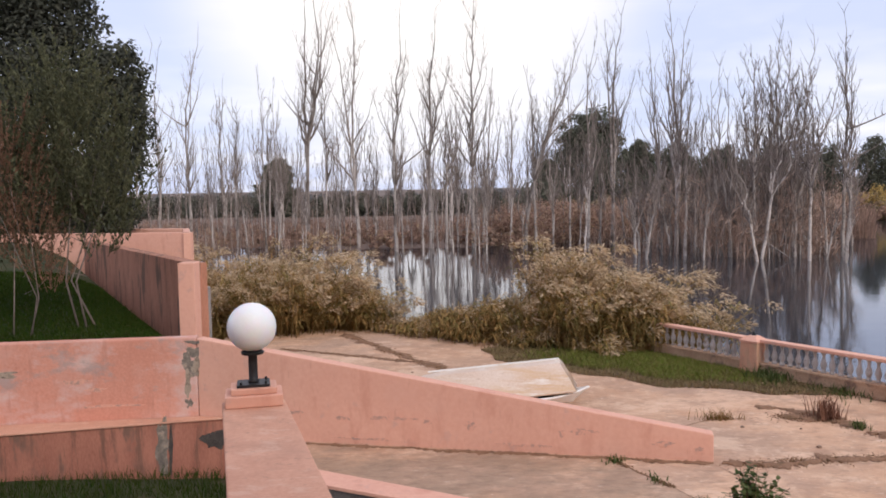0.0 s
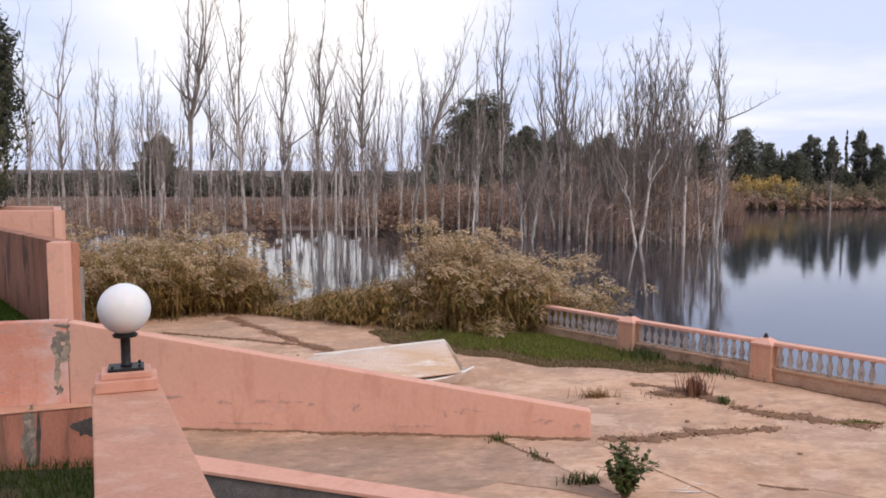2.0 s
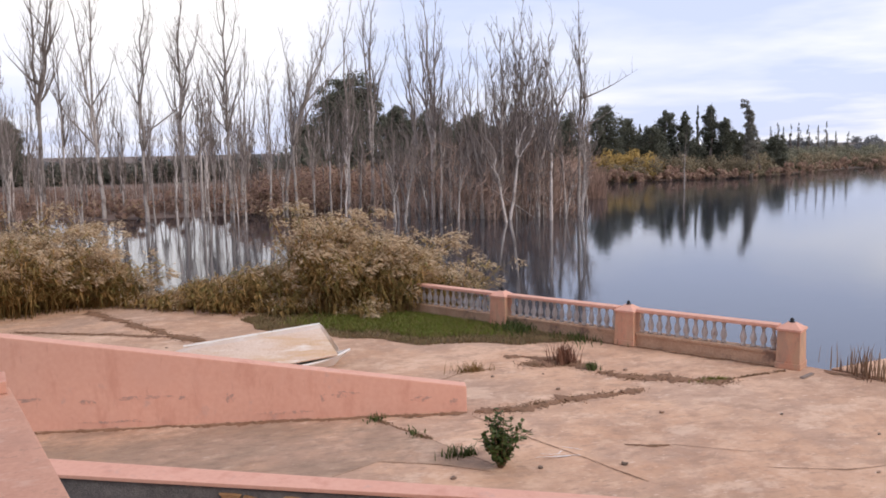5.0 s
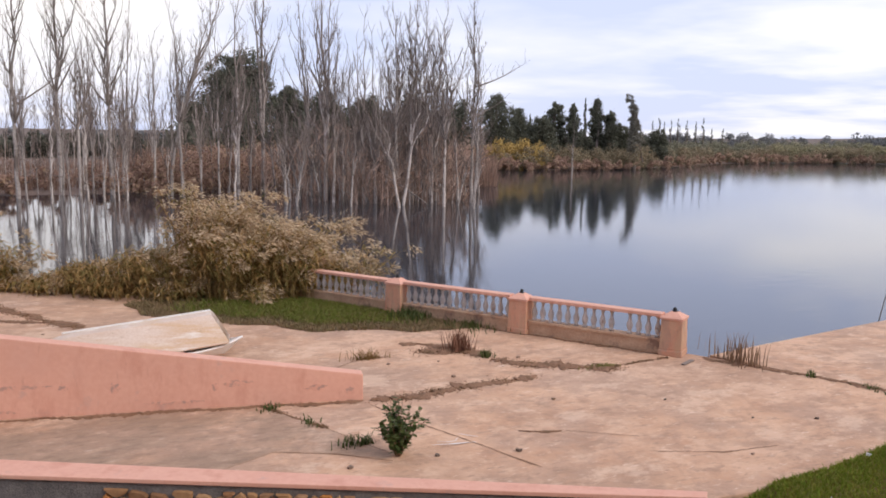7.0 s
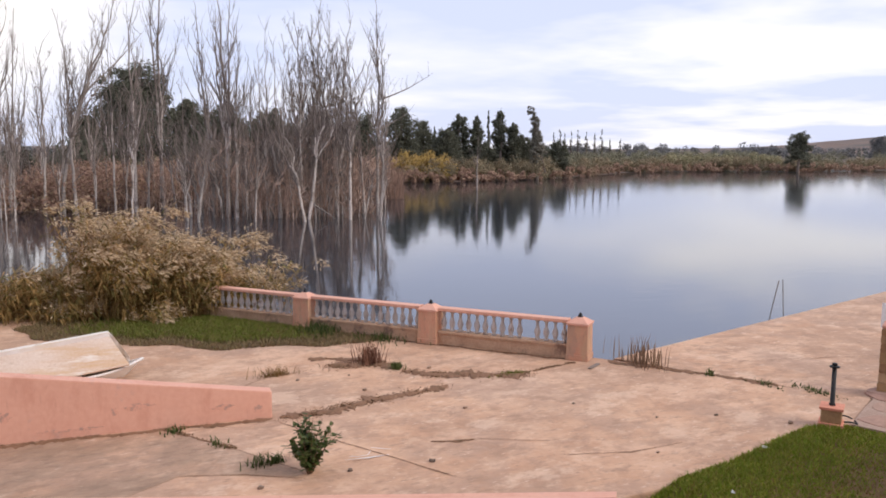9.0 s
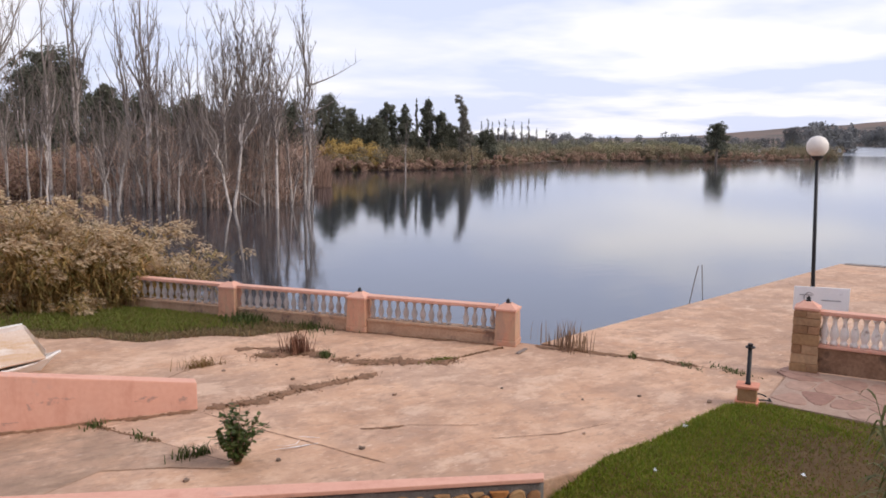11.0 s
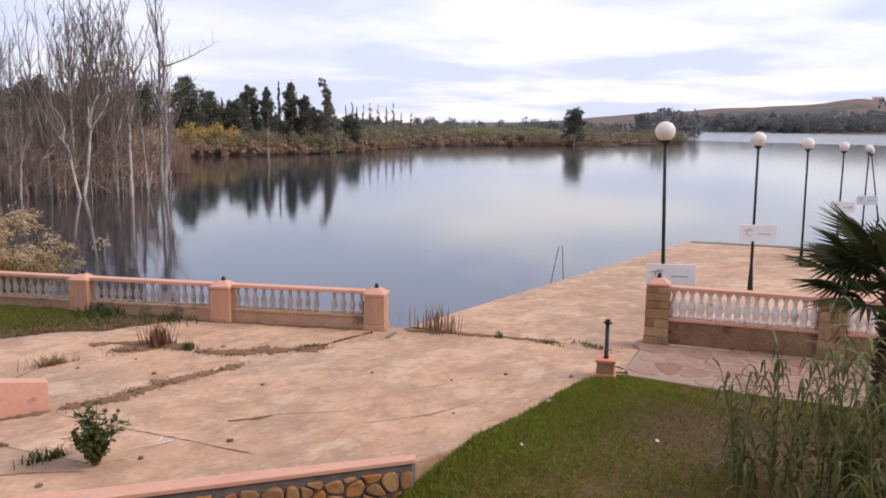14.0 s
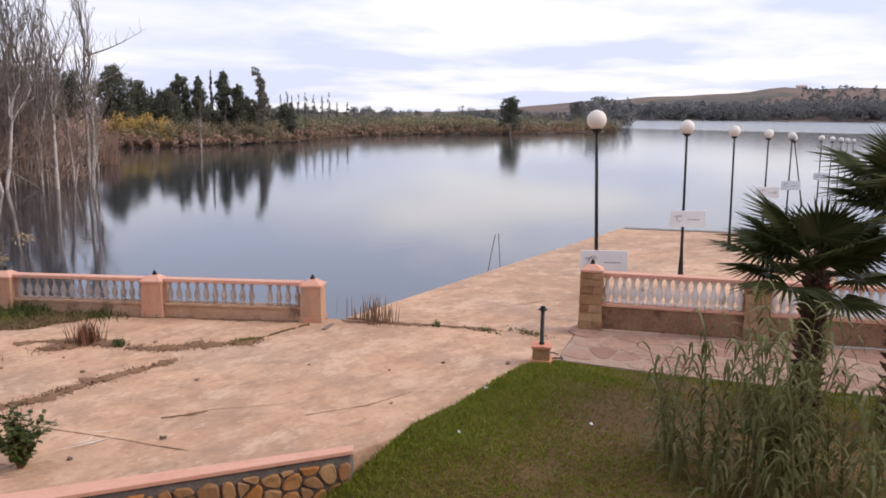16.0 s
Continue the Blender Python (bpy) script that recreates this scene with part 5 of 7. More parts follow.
# ---- dead trees standing in the lake ----
def limb(sh, rnd, p, d, length, r, depth, n=6, sides=4, rise=0.25, wander=0.15):
    """A wandering tapered limb that turns upwards; gives back its points."""
    pts, rad = [p.copy()], [r]
    step = length / n
    for i in range(n):
        d = (d + Vector((rnd.gauss(0, wander), rnd.gauss(0, wander), rise * 0.3))).normalized()
        pts.append(pts[-1] + d * step)
        rad.append(max(r * (1 - (i + 1) / n) ** 0.8, 0.008))
    sh.tube(pts, rad, sides, cap=False)
    return pts, rad


def dead_tree(at, h, lean, seed, forks=0, spread=0.35, low=0.45, arms=16, r0=None, extra=()):
    """A bare tree: a pale trunk that divides into upswept stems, with arms and twigs. lean: how far the top stands to the side, forks: further stems. extra: (height share, side, length, rise) of single long arms."""
    rnd = random.Random(seed)
    side = Vector((at.y, -at.x, 0)).normalized()
    t = thing("dead_tree", "tall bare pale-trunked dead tree standing in the lake", "dead tree", "dead trees in the lake", Matrix.Translation(at))
    tr, br, tw = Shape(), Shape(), Shape()
    r0 = r0 or 0.0075 * h + 0.03
    forks = max(1, forks)
    hf = h * rnd.uniform(0.22, 0.40)
    wob = Vector((rnd.gauss(0, 1), rnd.gauss(0, 1), 0)) * 0.012 * h
    line = lambda s: side * lean * s ** 1.6 + wob * math.sin(s * 6) * s
    n = 7
    pts = [line(hf / h * i / n) + Vector((rnd.gauss(0, 0.025), rnd.gauss(0, 0.025), hf * i / n - 1.2 * (i == 0))) for i in range(n + 1)]
    rad = [r0 * (1 - 0.40 * i / n) for i in range(n + 1)]
    tr.tube(pts, rad, 7, cap=False)
    mains = []
    for k in range(1 + forks):
        m = 10
        a = rnd.uniform(0, 6.283) if k == 0 else k * 2.6 + seed
        i0 = n if k < 2 else rnd.randint(n - 3, n)
        off = Vector((math.cos(a), math.sin(a), 0)) * spread * h * (0.06 if k == 0 else rnd.uniform(0.14, 0.30))
        top = h if k == 0 else h * rnd.uniform(0.74, 0.97)
        p0 = pts[i0]
        sp, sr = [], []
        bend = Vector((rnd.gauss(0, 1), rnd.gauss(0, 1), 0)) * 0.022 * h
        for i in range(m + 1):
            q = i / m
            z = p0.z + (top - p0.z) * q
            jog = Vector((rnd.gauss(0, 0.07), rnd.gauss(0, 0.07), z))
            sp.append(jog + line(z / h) + (p0 - Vector((0, 0, p0.z)) - line(p0.z / h)) * (1 - q) + off * q ** 0.95 + bend * math.sin(q * 4.2 + k) * q if i else p0.copy())
            sr.append(max(rad[i0] * (1.0 if k == 0 else 0.85) * (1 - q) ** 0.75, 0.018))
        # Pale below, darker above: the stems' backlit contrast is painted by material.
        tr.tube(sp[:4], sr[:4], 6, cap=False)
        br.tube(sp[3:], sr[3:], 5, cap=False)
        mains.append((sp, sr))
    for k in range(int(arms * 1.7)):
        sp, sr = mains[k % len(mains)]
        i = int((len(sp) - 2) * rnd.random() ** 1.25)
        a = rnd.uniform(0, 6.283)
        tilt = rnd.uniform(0.40, 0.95) * (0.7 + spread)
        s = i / (len(sp) - 1)
        ln = h * rnd.uniform(0.10, 0.28) * (1.15 - 0.85 * s)
        lp, lr = limb(br, rnd, sp[i], Vector((math.cos(a) * tilt, math.sin(a) * tilt, 1)).normalized(), ln, min(sr[i] * 0.62, 0.075), 1, 7, 4, 0.55, 0.13)
        for m in range(rnd.randint(3, 5)):
            j = rnd.randint(1, len(lp) - 2)
            b = rnd.uniform(0, 6.283)
            tp, _ = limb(tw, rnd, lp[j], Vector((math.cos(b) * 0.65, math.sin(b) * 0.65, 0.9)), ln * rnd.uniform(0.25, 0.55), max(lr[j] * 0.5, 0.016), 2, 4, 3, 0.5, 0.16)
            if rnd.random() < 0.5:
                limb(tw, rnd, tp[2], Vector((math.cos(b + 2) * 0.6, math.sin(b + 2) * 0.6, 0.8)), ln * 0.2, 0.013, 2, 3, 3, 0.4, 0.16)
    for k in range(rnd.randint(1, 4)):
        i, a = rnd.randint(2, n - 1), rnd.uniform(0, 6.283)
        limb(br, rnd, pts[i], Vector((math.cos(a), math.sin(a), rnd.uniform(0.2, 0.9))), rnd.uniform(0.4, 1.8), 0.035, 1, 4, 4, 0.2, 0.2)
    for share, sd, ln, rise in extra:
        z = share * h
        src = pts if z < hf else mains[0][0]
        p = min(src, key=lambda q: abs(q.z - z))
        lp, lr = limb(br, rnd, p, side * sd + Vector((0, 0, rise)), ln, r0 * 0.42, 1, 10, 5, 0.12, 0.06)
        for m in range(7):
            j = rnd.randint(3, len(lp) - 2)
            limb(tw, rnd, lp[j], Vector((rnd.gauss(0, 0.5), rnd.gauss(0, 0.5), 0.8)), ln * 0.25, 0.018, 2, 3, 3, 0.3, 0.15)
    for sp, sr in mains:
        for m in range(int(arms * 0.6)):
            j = rnd.randint(2, len(sp) - 1)
            b = rnd.uniform(0, 6.283)
            limb(tw, rnd, sp[j], Vector((math.cos(b) * 0.5, math.sin(b) * 0.5, 0.9)), h * rnd.uniform(0.04, 0.10), 0.018, 2, 3, 3, 0.4, 0.15)
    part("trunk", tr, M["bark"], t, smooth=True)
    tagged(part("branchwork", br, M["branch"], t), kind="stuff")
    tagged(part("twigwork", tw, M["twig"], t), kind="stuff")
    return t


# azimuth, distance, height, sideways lean, further stems, arms
STAND_WEST = [
    (-17.3, 82, 19.4, 0.6, 1, 12), (-19.3, 82, 17.4, 0.7, 1, 12), (-15.1, 82, 14.7, 0.2, 1, 14), (-14.3, 82, 13.3, 0.2, 1, 12), (-12.1, 82, 12.8, 0.4, 0, 12),
    (-9.5, 81, 24.3, 1.4, 3, 22), (-8.2, 80, 15.9, 0.2, 1, 12), (-6.0, 71, 20.7, -1.0, 1, 16), (-4.8, 71, 10.3, -0.2, 1, 10), (-3.4, 67, 18.4, 0.5, 1, 12),
    (-0.9, 70, 18.9, 0.3, 0, 16), (0.2, 69, 12.9, 0.1, 1, 12), (2.1, 69, 20.7, 0.2, 1, 18), (2.8, 69, 14.2, 0.9, 1, 12), (4.7, 68, 11.8, 0.2, 1, 14),
]
STAND_EAST = [
    (5.7, 68, 16.6, 5.2, 2, 16), (6.5, 68, 14.2, -0.6, 2, 16), (10.1, 68, 16.5, 0.5, 1, 14), (11.8, 73, 19.7, 0.2, 2, 18), (15.0, 68, 14.9, -0.9, 2, 14),
    (16.0, 62, 16.8, -0.1, 4, 26), (16.6, 61, 13.0, 0.4, 2, 14), (17.8, 63, 5.4, 0.1, 0, 5), (19.4, 60, 11.4, 0.3, 2, 14), (22.3, 63, 14.9, 0.3, 4, 40), (21.0, 61, 13.8, -0.4, 3, 30), (23.4, 62, 14.2, 0.6, 3, 34), (18.6, 62, 12.6, 0.3, 3, 26),
    (24.3, 58, 11.4, 0.1, 3, 26), (26.2, 62, 15.4, 0.0, 1, 16), (26.7, 73, 11.9, -0.1, 0, 8), (-20.8, 82, 17.9, 1.8, 1, 12),
]
LONG_ARMS = {-6.0: ((0.30, -0.8, 9.0, 1.0),), -3.4: ((0.36, 0.9, 6.0, 0.55),), -17.3: ((0.52, -0.9, 3.2, 0.5), (0.52, 0.6, 5.0, 1.2)), 26.2: ((0.52, 0.95, 4.6, 0.25), (0.38, 0.9, 3.0, 0.4)), 5.7: ((0.5, 0.9, 7.0, 0.9), (0.4, 0.7, 8.0, 1.0)), 22.3: ((0.35, -0.7, 6.0, 1.0), (0.45, 0.9, 5.0, 0.4)), -9.5: ((0.45, -0.9, 4.0, 0.8),)}
for i, (az, d, h, lean, forks, arms) in enumerate(STAND_WEST + STAND_EAST):
    dead_tree(polar(az, d, WATER), h * 1.07, lean, 100 + i, forks, 0.20 if az == 26.2 else 0.23 if az < 17 else 0.50, 0.40, arms, extra=LONG_ARMS.get(az, ()))
fallen = Shape()
limb(fallen, random.Random(4), polar(19.6, 61, 1.6), (polar(23.6, 58, -0.9) - polar(19.6, 61, 1.6)).normalized(), 6.6, 0.10, 1, 8, 6, -0.05, 0.05)
tagged(part("fallen_trunk", fallen, M["bark"]), "bleached fallen trunk leaning into the lake", "fallen trunk")

# thinner trees behind and between them: a few kinds, set out again and again
rnd = random.Random(21)
kinds = [dead_tree(polar(-22 - k * 0.7, 84 + k, WATER), 7 + k * 1.3, rnd.uniform(-0.8, 0.8), 300 + k, k % 3, 0.30, 0.35, 7 + k % 4, 0.07 + 0.006 * k) for k in range(7)]
placed = 0
while placed < 215:
    az, d = (rnd.uniform(-24, 27), rnd.uniform(61, 98)) if placed < 175 else (rnd.uniform(16.5, 25.5), rnd.uniform(59, 70))
    if az > 12 and d > 74:
        continue
    if az < -3 and d < 66:
        continue
    k = rnd.choice(kinds)
    s = rnd.uniform(0.55, 1.15) * (0.8 if az > 12 else 1.0)
    m = Matrix.Translation(polar(az, d, WATER if d < 74 else WATER + 0.3)) @ Matrix.Rotation(rnd.uniform(0, 6.283), 4, "Z") @ Matrix.Rotation(radians(rnd.gauss(0, 3.5)), 4, "X")
    c = copy_thing(k, m)
    c.scale = (s * 0.9, s * 0.9, s)
    placed += 1


# pale crooked trees that stand in the thicket
crooked = [dead_tree(polar(14 + 1.6 * k, 60 + k, WATER), 6.5 + 0.9 * k, rnd.uniform(-2.2, 2.2), 340 + k, 1 + k % 2, 0.65, 0.35, 9, 0.085 + 0.006 * k) for k in range(6)]
for k in range(46):
    s = rnd.uniform(0.65, 1.15)
    m = Matrix.Translation(polar(rnd.uniform(12.5, 26.6), rnd.uniform(57, 69), WATER)) @ Matrix.Rotation(rnd.uniform(0, 6.283), 4, "Z") @ Matrix.Rotation(radians(rnd.gauss(0, 6)), 4, "X")
    copy_thing(crooked[k % 6], m).scale = (s, s, s)
dead_tree(polar(33.2, 101, WATER), 7.2, 0.1, 360, 0, 0.2, 0.4, 4, 0.10)


# ---- saplings, marsh and shrubs: things nobody could count ----
def sticks(n, area, hmin, hmax, r, lean, seed, twigs=2):
    rnd = random.Random(seed)
    sh = Shape()
    for _ in range(n):
        p = area(rnd)
        h = rnd.uniform(hmin, hmax) * rnd.uniform(0.5, 1)
        q = p + Vector((rnd.gauss(0, lean) * h, rnd.gauss(0, lean) * h, h))
        mid = p.lerp(q, 0.5) + Vector((rnd.gauss(0, 0.06), rnd.gauss(0, 0.06), 0))
        sh.tube([p, mid, q], [r, r * 0.75, r * 0.25], 3, cap=False)
        for _ in range(twigs):
            b = mid.lerp(q, rnd.uniform(0, 0.8))
            e = b + Vector((rnd.gauss(0, 0.16) * h, rnd.gauss(0, 0.16) * h, rnd.uniform(0.1, 0.35) * h))
            sh.tube([b, e], [r * 0.5, r * 0.15], 3, cap=False)
    return sh


def thicket_area(r):
    while True:
        az, d = r.gauss(20.5, 3.6), r.uniform(59, 78)
        if 10.5 < az < 26.8 and r.random() < 1.15 - abs(az - 20.5) / 8:
            return polar(az, d, WATER - 0.2)


def bare_brush(n, area, hmin, hmax, seed):
    """Many-stemmed bare shrubs: crooked stems that fan out from one foot, with twigs on twigs."""
    rnd = random.Random(seed)
    sh = Shape()
    for _ in range(n):
        p, h = area(rnd), rnd.uniform(hmin, hmax)
        for _ in range(rnd.randint(5, 8)):
            a, tilt = rnd.uniform(0, 6.283), rnd.uniform(0.05, 0.75)
            lp, lr = limb(sh, rnd, p + Vector((rnd.gauss(0, 0.2), rnd.gauss(0, 0.2), 0)), Vector((math.cos(a) * tilt, math.sin(a) * tilt, 1)).normalized(), h * rnd.uniform(0.6, 1.1), rnd.uniform(0.03, 0.055), 1, 6, 3, 0.15, 0.14)
            for _ in range(rnd.randint(5, 8)):
                j, b = rnd.randint(1, len(lp) - 2), rnd.uniform(0, 6.283)
                tp, _r = limb(sh, rnd, lp[j], Vector((math.cos(b), math.sin(b), rnd.uniform(0.2, 1.0))), h * rnd.uniform(0.15, 0.36), 0.022, 2, 4, 3, 0.3, 0.22)
                for _ in range(2):
                    b = rnd.uniform(0, 6.283)
                    limb(sh, rnd, tp[rnd.randint(1, 3)], Vector((math.cos(b), math.sin(b), rnd.uniform(0.0, 0.8))), h * rnd.uniform(0.06, 0.16), 0.014, 2, 2, 3, 0.2, 0.2)
    return sh


tagged(part("thicket", sticks(330, thicket_area, 2.0, 8.0, 0.028, 0.16, 31, 4), M["sapling"]), "pale bare saplings standing in the water", "thicket", kind="stuff")
tagged(part("thicket", bare_brush(54, thicket_area, 3.4, 7.6, 33), M["brush"]), "dense thicket of bare brown shrubs in the water", "thicket", kind="stuff")
tagged(part("thicket", bare_brush(46, lambda r: polar(r.uniform(-24, 15), r.uniform(70, 96), WATER), 0.9, 2.2, 34), M["brush"]), "low bare brown shrubs along the flooded shore", "thicket", kind="stuff")
tagged(part("thicket", sticks(640, lambda r: polar(r.uniform(-24, 13), r.uniform(69, 100), WATER - 0.1), 1.5, 6.5, 0.024, 0.07, 32, 2), M["sapling"]), "thin grey saplings along the flooded shore", "thicket", kind="stuff")


def marsh_spots(n, az0, az1, d0, d1, z, seed):
    rnd = random.Random(seed)
    return [tuple(polar(rnd.uniform(az0, az1), rnd.uniform(d0, d1), z)) for _ in range(n)]


tagged(part("marsh_plants", blades(marsh_spots(9000, -26, 12, 73, 112, -0.75, 41), 0.25, 1.2, 0.05, 0.35, 42), M["marsh"]), "russet dead marsh plants on the far bank", "marsh", kind="stuff")
tagged(part("marsh_plants", blades(marsh_spots(12000, -32, 12, 100, 134, -0.5, 45), 0.2, 0.8, 0.09, 0.4, 46), M["marsh"]), "russet brush across the flooded plain", "marsh", kind="stuff")
tagged(part("marsh_plants", blades(marsh_spots(7000, 10, 28, 80, 118, -0.8, 43), 0.8, 2.6, 0.07, 0.35, 44), M["marsh"]), "russet reeds behind the saplings", "marsh", kind="stuff")


def clump(sh, rnd, c, rx, ry, rz, n, size, hollow=0.55):
    """Leaf cards through an uneven mass of several lobes; most lie along the lobe's skin, some stand off it."""
    lobes = []
    for _ in range(max(3, n // 60)):
        a, z = rnd.uniform(0, 6.283), rnd.uniform(-0.8, 1)
        k = rnd.uniform(0.35, 0.85) * math.sqrt(max(0, 1 - z * z * 0.8))
        lobes.append((Vector((math.cos(a) * k * rx, math.sin(a) * k * ry, z * rz * 0.72)), rnd.uniform(0.26, 0.50)))
    for i in range(n):
        o, q = lobes[i % len(lobes)]
        v = Vector((rnd.gauss(0, 1), rnd.gauss(0, 1), rnd.gauss(0, 1))).normalized()
        k = rnd.uniform(hollow, 1.0)
        p = c + o + Vector((v.x * rx * q, v.y * ry * q, v.z * rz * q)) * k
        nrm = (v + Vector((rnd.gauss(0, 0.38), rnd.gauss(0, 0.38), rnd.gauss(0.25, 0.38)))).normalized()
        d = nrm.cross(Vector((rnd.gauss(0, 1), rnd.gauss(0, 1), rnd.gauss(0, 1)))).normalized()
        s = nrm.cross(d)
        l, w = size * rnd.uniform(0.7, 1.6), size * rnd.uniform(0.20, 0.40)
        p = p - d * l * 0.5
        sh.add([p, p + d * l * 0.45 + s * w, p + d * l + nrm * l * 0.12, p + d * l * 0.5 - s * w], [(0, 1, 2, 3)])


def shrub_belt(name, label, mat, n, az0, az1, inset0, inset1, hmin, hmax, leaf, seed, cards=90):
    rnd = random.Random(seed)
    sh = Shape()
    for _ in range(n):
        az = rnd.uniform(az0, az1)
        d = np.interp(az, SHORE_AZ, SHORE_D) + rnd.uniform(inset0, inset1)
        h = rnd.uniform(hmin, hmax)
        z0 = land_height(*polar(az, d).xy) if d > 800 else -0.75
        r = h * rnd.uniform(0.55, 0.95)
        clump(sh, rnd, polar(az, d, z0 + h * 0.40), r, r, h * 0.62, int(cards * rnd.uniform(0.7, 1.3)), leaf)
    return tagged(part(name, sh, mat), label, "shrubs", kind="stuff")


shrub_belt("shrubs", "olive and brown shrubs along the far shore", M["far_shrub"], 190, 36, 61.8, 2, 20, 2.2, 3.6, 0.27, 51, 560)
shrub_belt("shrubs", "tall rust and ochre brush under the far trees", M["far_shrub"], 80, 27, 38, 2, 12, 2.2, 3.8, 0.26, 61, 620)
shrub_belt("shrubs", "dark green understorey below the far trees", M["far_green"], 80, 26.5, 38.5, 13, 30, 3.6, 7.0, 0.36, 63, 620)
shrub_belt("shrubs", "grey-green willows behind the far shore", M["far_willow"], 100, 38, 61, 12, 40, 3.4, 5.2, 0.32, 52, 620)
shrub_belt("shrubs", "pale yellow-green willows on the far shore", M["far_pale"], 30, 45.5, 53, 8, 22, 3.4, 4.6, 0.40, 64, 420)
shrub_belt("shrubs", "yellowed autumn bushes on the far shore", M["far_yellow"], 11, 27.4, 31.2, 3, 8, 3.6, 4.7, 0.38, 53, 420)
shrub_belt("shrubs", "russet brush at the foot of the far shore", M["russet"], 260, 24, 61.8, -2, 6, 0.9, 2.2, 0.32, 54, 170)
shrub_belt("shrubs", "russet and ochre brush on the bank behind the dead trees", M["russet"], 230, 3, 28, -2, 16, 2.0, 3.9, 0.22, 65, 620)
shrub_belt("shrubs", "low russet brush at the edge of the flooded plain", M["russet"], 170, -26, 5, 0, 26, 0.7, 1.7, 0.34, 66, 110)
shrub_belt("hedge", "dark green hedge and orchard beyond the marsh", M["far_dark"], 300, -32, 9, 58, 84, 3.4, 4.6, 0.55, 55, 240)
shrub_belt("shrubs", "dark green understorey behind the dead trees", M["far_green"], 70, 6, 28, 22, 40, 3.6, 7.2, 0.45, 68, 460)
shrub_belt("hedge", "brown scrub in front of the dark trees", M["far_shrub"], 70, 8, 28, 10, 24, 2.5, 4.4, 0.45, 56, 260)
shrub_belt("woods", "dark woods on the plain far beyond the lake", M["far_wood_hazed"], 150, 36, 62, 260, 420, 6, 8.5, 1.0, 57, 220)
shrub_belt("woods", "dark wooded strip on the far lake shore", M["far_wood_hazed"], 520, 63.2, 92, 5, 120, 13, 22, 2.1, 58, 190)
shrub_belt("woods", "scattered dark woods on the lower hill slopes", M["far_wood_hazed"], 300, 60, 92, 60, 330, 11, 19, 2.0, 60, 160)
shrub_belt("woods", "dark woods on the hill above the lake", M["far_wood_hazed"], 230, 73.0, 92, 330, 700, 7, 10, 1.6, 67, 150)
shrub_belt("woods", "dark woods low on the horizon", M["far_wood_hazed"], 110, -32, 14, 150, 320, 3.6, 5.2, 0.9, 59, 120)


def far_tree(az, d, h, w, mat, label, seed, trunk=0.25, cards=1300, kind="broad"):
    """A tree across the lake: trunk, limbs and an uneven crown of lobes of many leaf cards."""
    rnd = random.Random(seed)
    t = thing("tree", label, "tree", "trees across the lake", Matrix.Translation(polar(az, d, -0.6)))
    tr, cr = Shape(), Shape()
    tr.tube([(0, 0, -0.4), (rnd.gauss(0, 0.1), 0, h * 0.4), (rnd.gauss(0, 0.2), 0, h * 0.85)], [0.035 * h, 0.026 * h, 0.008 * h], 7)
    if kind == "spire":
        for i in range(14):
            s = 0.06 + 0.94 * i / 13
            r = w / 2 * (1 - s) ** 0.6 * min(1, 0.5 + s * 3) + 0.08
            clump(cr, rnd, Vector((rnd.gauss(0, w * 0.05), 0, h * s)), r, r, h * 0.09, cards // 14, 0.22)
    elif kind == "poplar":
        for k in range(4):
            b, top = Vector((rnd.uniform(-0.3, 0.3) * w, rnd.uniform(-0.3, 0.3) * w, h * 0.08)), Vector((rnd.uniform(-0.42, 0.42) * w, 0, h * (1 - 0.16 * k)))
            tr.tube([b, b.lerp(top, 0.5), top], [0.016 * h, 0.011 * h, 0.004 * h], 5)
            for i in range(9):
                s = 0.30 + 0.70 * i / 8
                clump(cr, rnd, b.lerp(top, s), w * 0.24 * (1.15 - s * 0.7), w * 0.22, h * 0.085, cards // 8, 0.20, 0.2)
    else:
        flat = kind == "pine"
        for i in range(11 if flat else 8):
            a, s = i * 2.4 + rnd.uniform(-0.4, 0.4), trunk + (0.92 - trunk) * ((i + 0.5) / (11 if flat else 8)) ** (0.7 if flat else 1.0)
            reach = w * (0.40 - 0.26 * max(0, s - 0.5) * 2 * rnd.uniform(0.6, 1.1)) * rnd.uniform(0.65, 1.05)
            e = Vector((math.cos(a) * reach, math.sin(a) * reach, h * s))
            tr.tube([(0, 0, h * s * 0.72), e * 0.55 + Vector((0, 0, h * s * 0.36)), e], [0.012 * h, 0.008 * h, 0.004 * h], 5)
            r = w * rnd.uniform(0.24, 0.33)
            clump(cr, rnd, e, r, r, r * (0.75 if flat else 0.95), cards // 4, 0.17 + 0.014 * w, 0.3)
        clump(cr, rnd, Vector((0, 0, h * 0.90)), w * 0.17, w * 0.17, h * 0.10, cards // 6, 0.17 + 0.014 * w, 0.3)
        if not flat:
            clump(cr, rnd, Vector((0, 0, h * (0.45 + trunk / 2))), w * 0.44, w * 0.44, h * (1 - trunk) * 0.50, int(cards * 1.5), 0.18 + 0.015 * w, 0.3)
        else:
            clump(cr, rnd, Vector((0, 0, h * 0.58)), w * 0.40, w * 0.40, h * 0.34, int(cards * 1.3), 0.18 + 0.015 * w, 0.3)
    part("trunk", tr, M["twig"], t)
    tagged(part("crown", cr, mat, t), kind="stuff")


DARK, PALE = "dark green evergreen tree beyond the lake", "grey half-bare poplar on the lake shore"
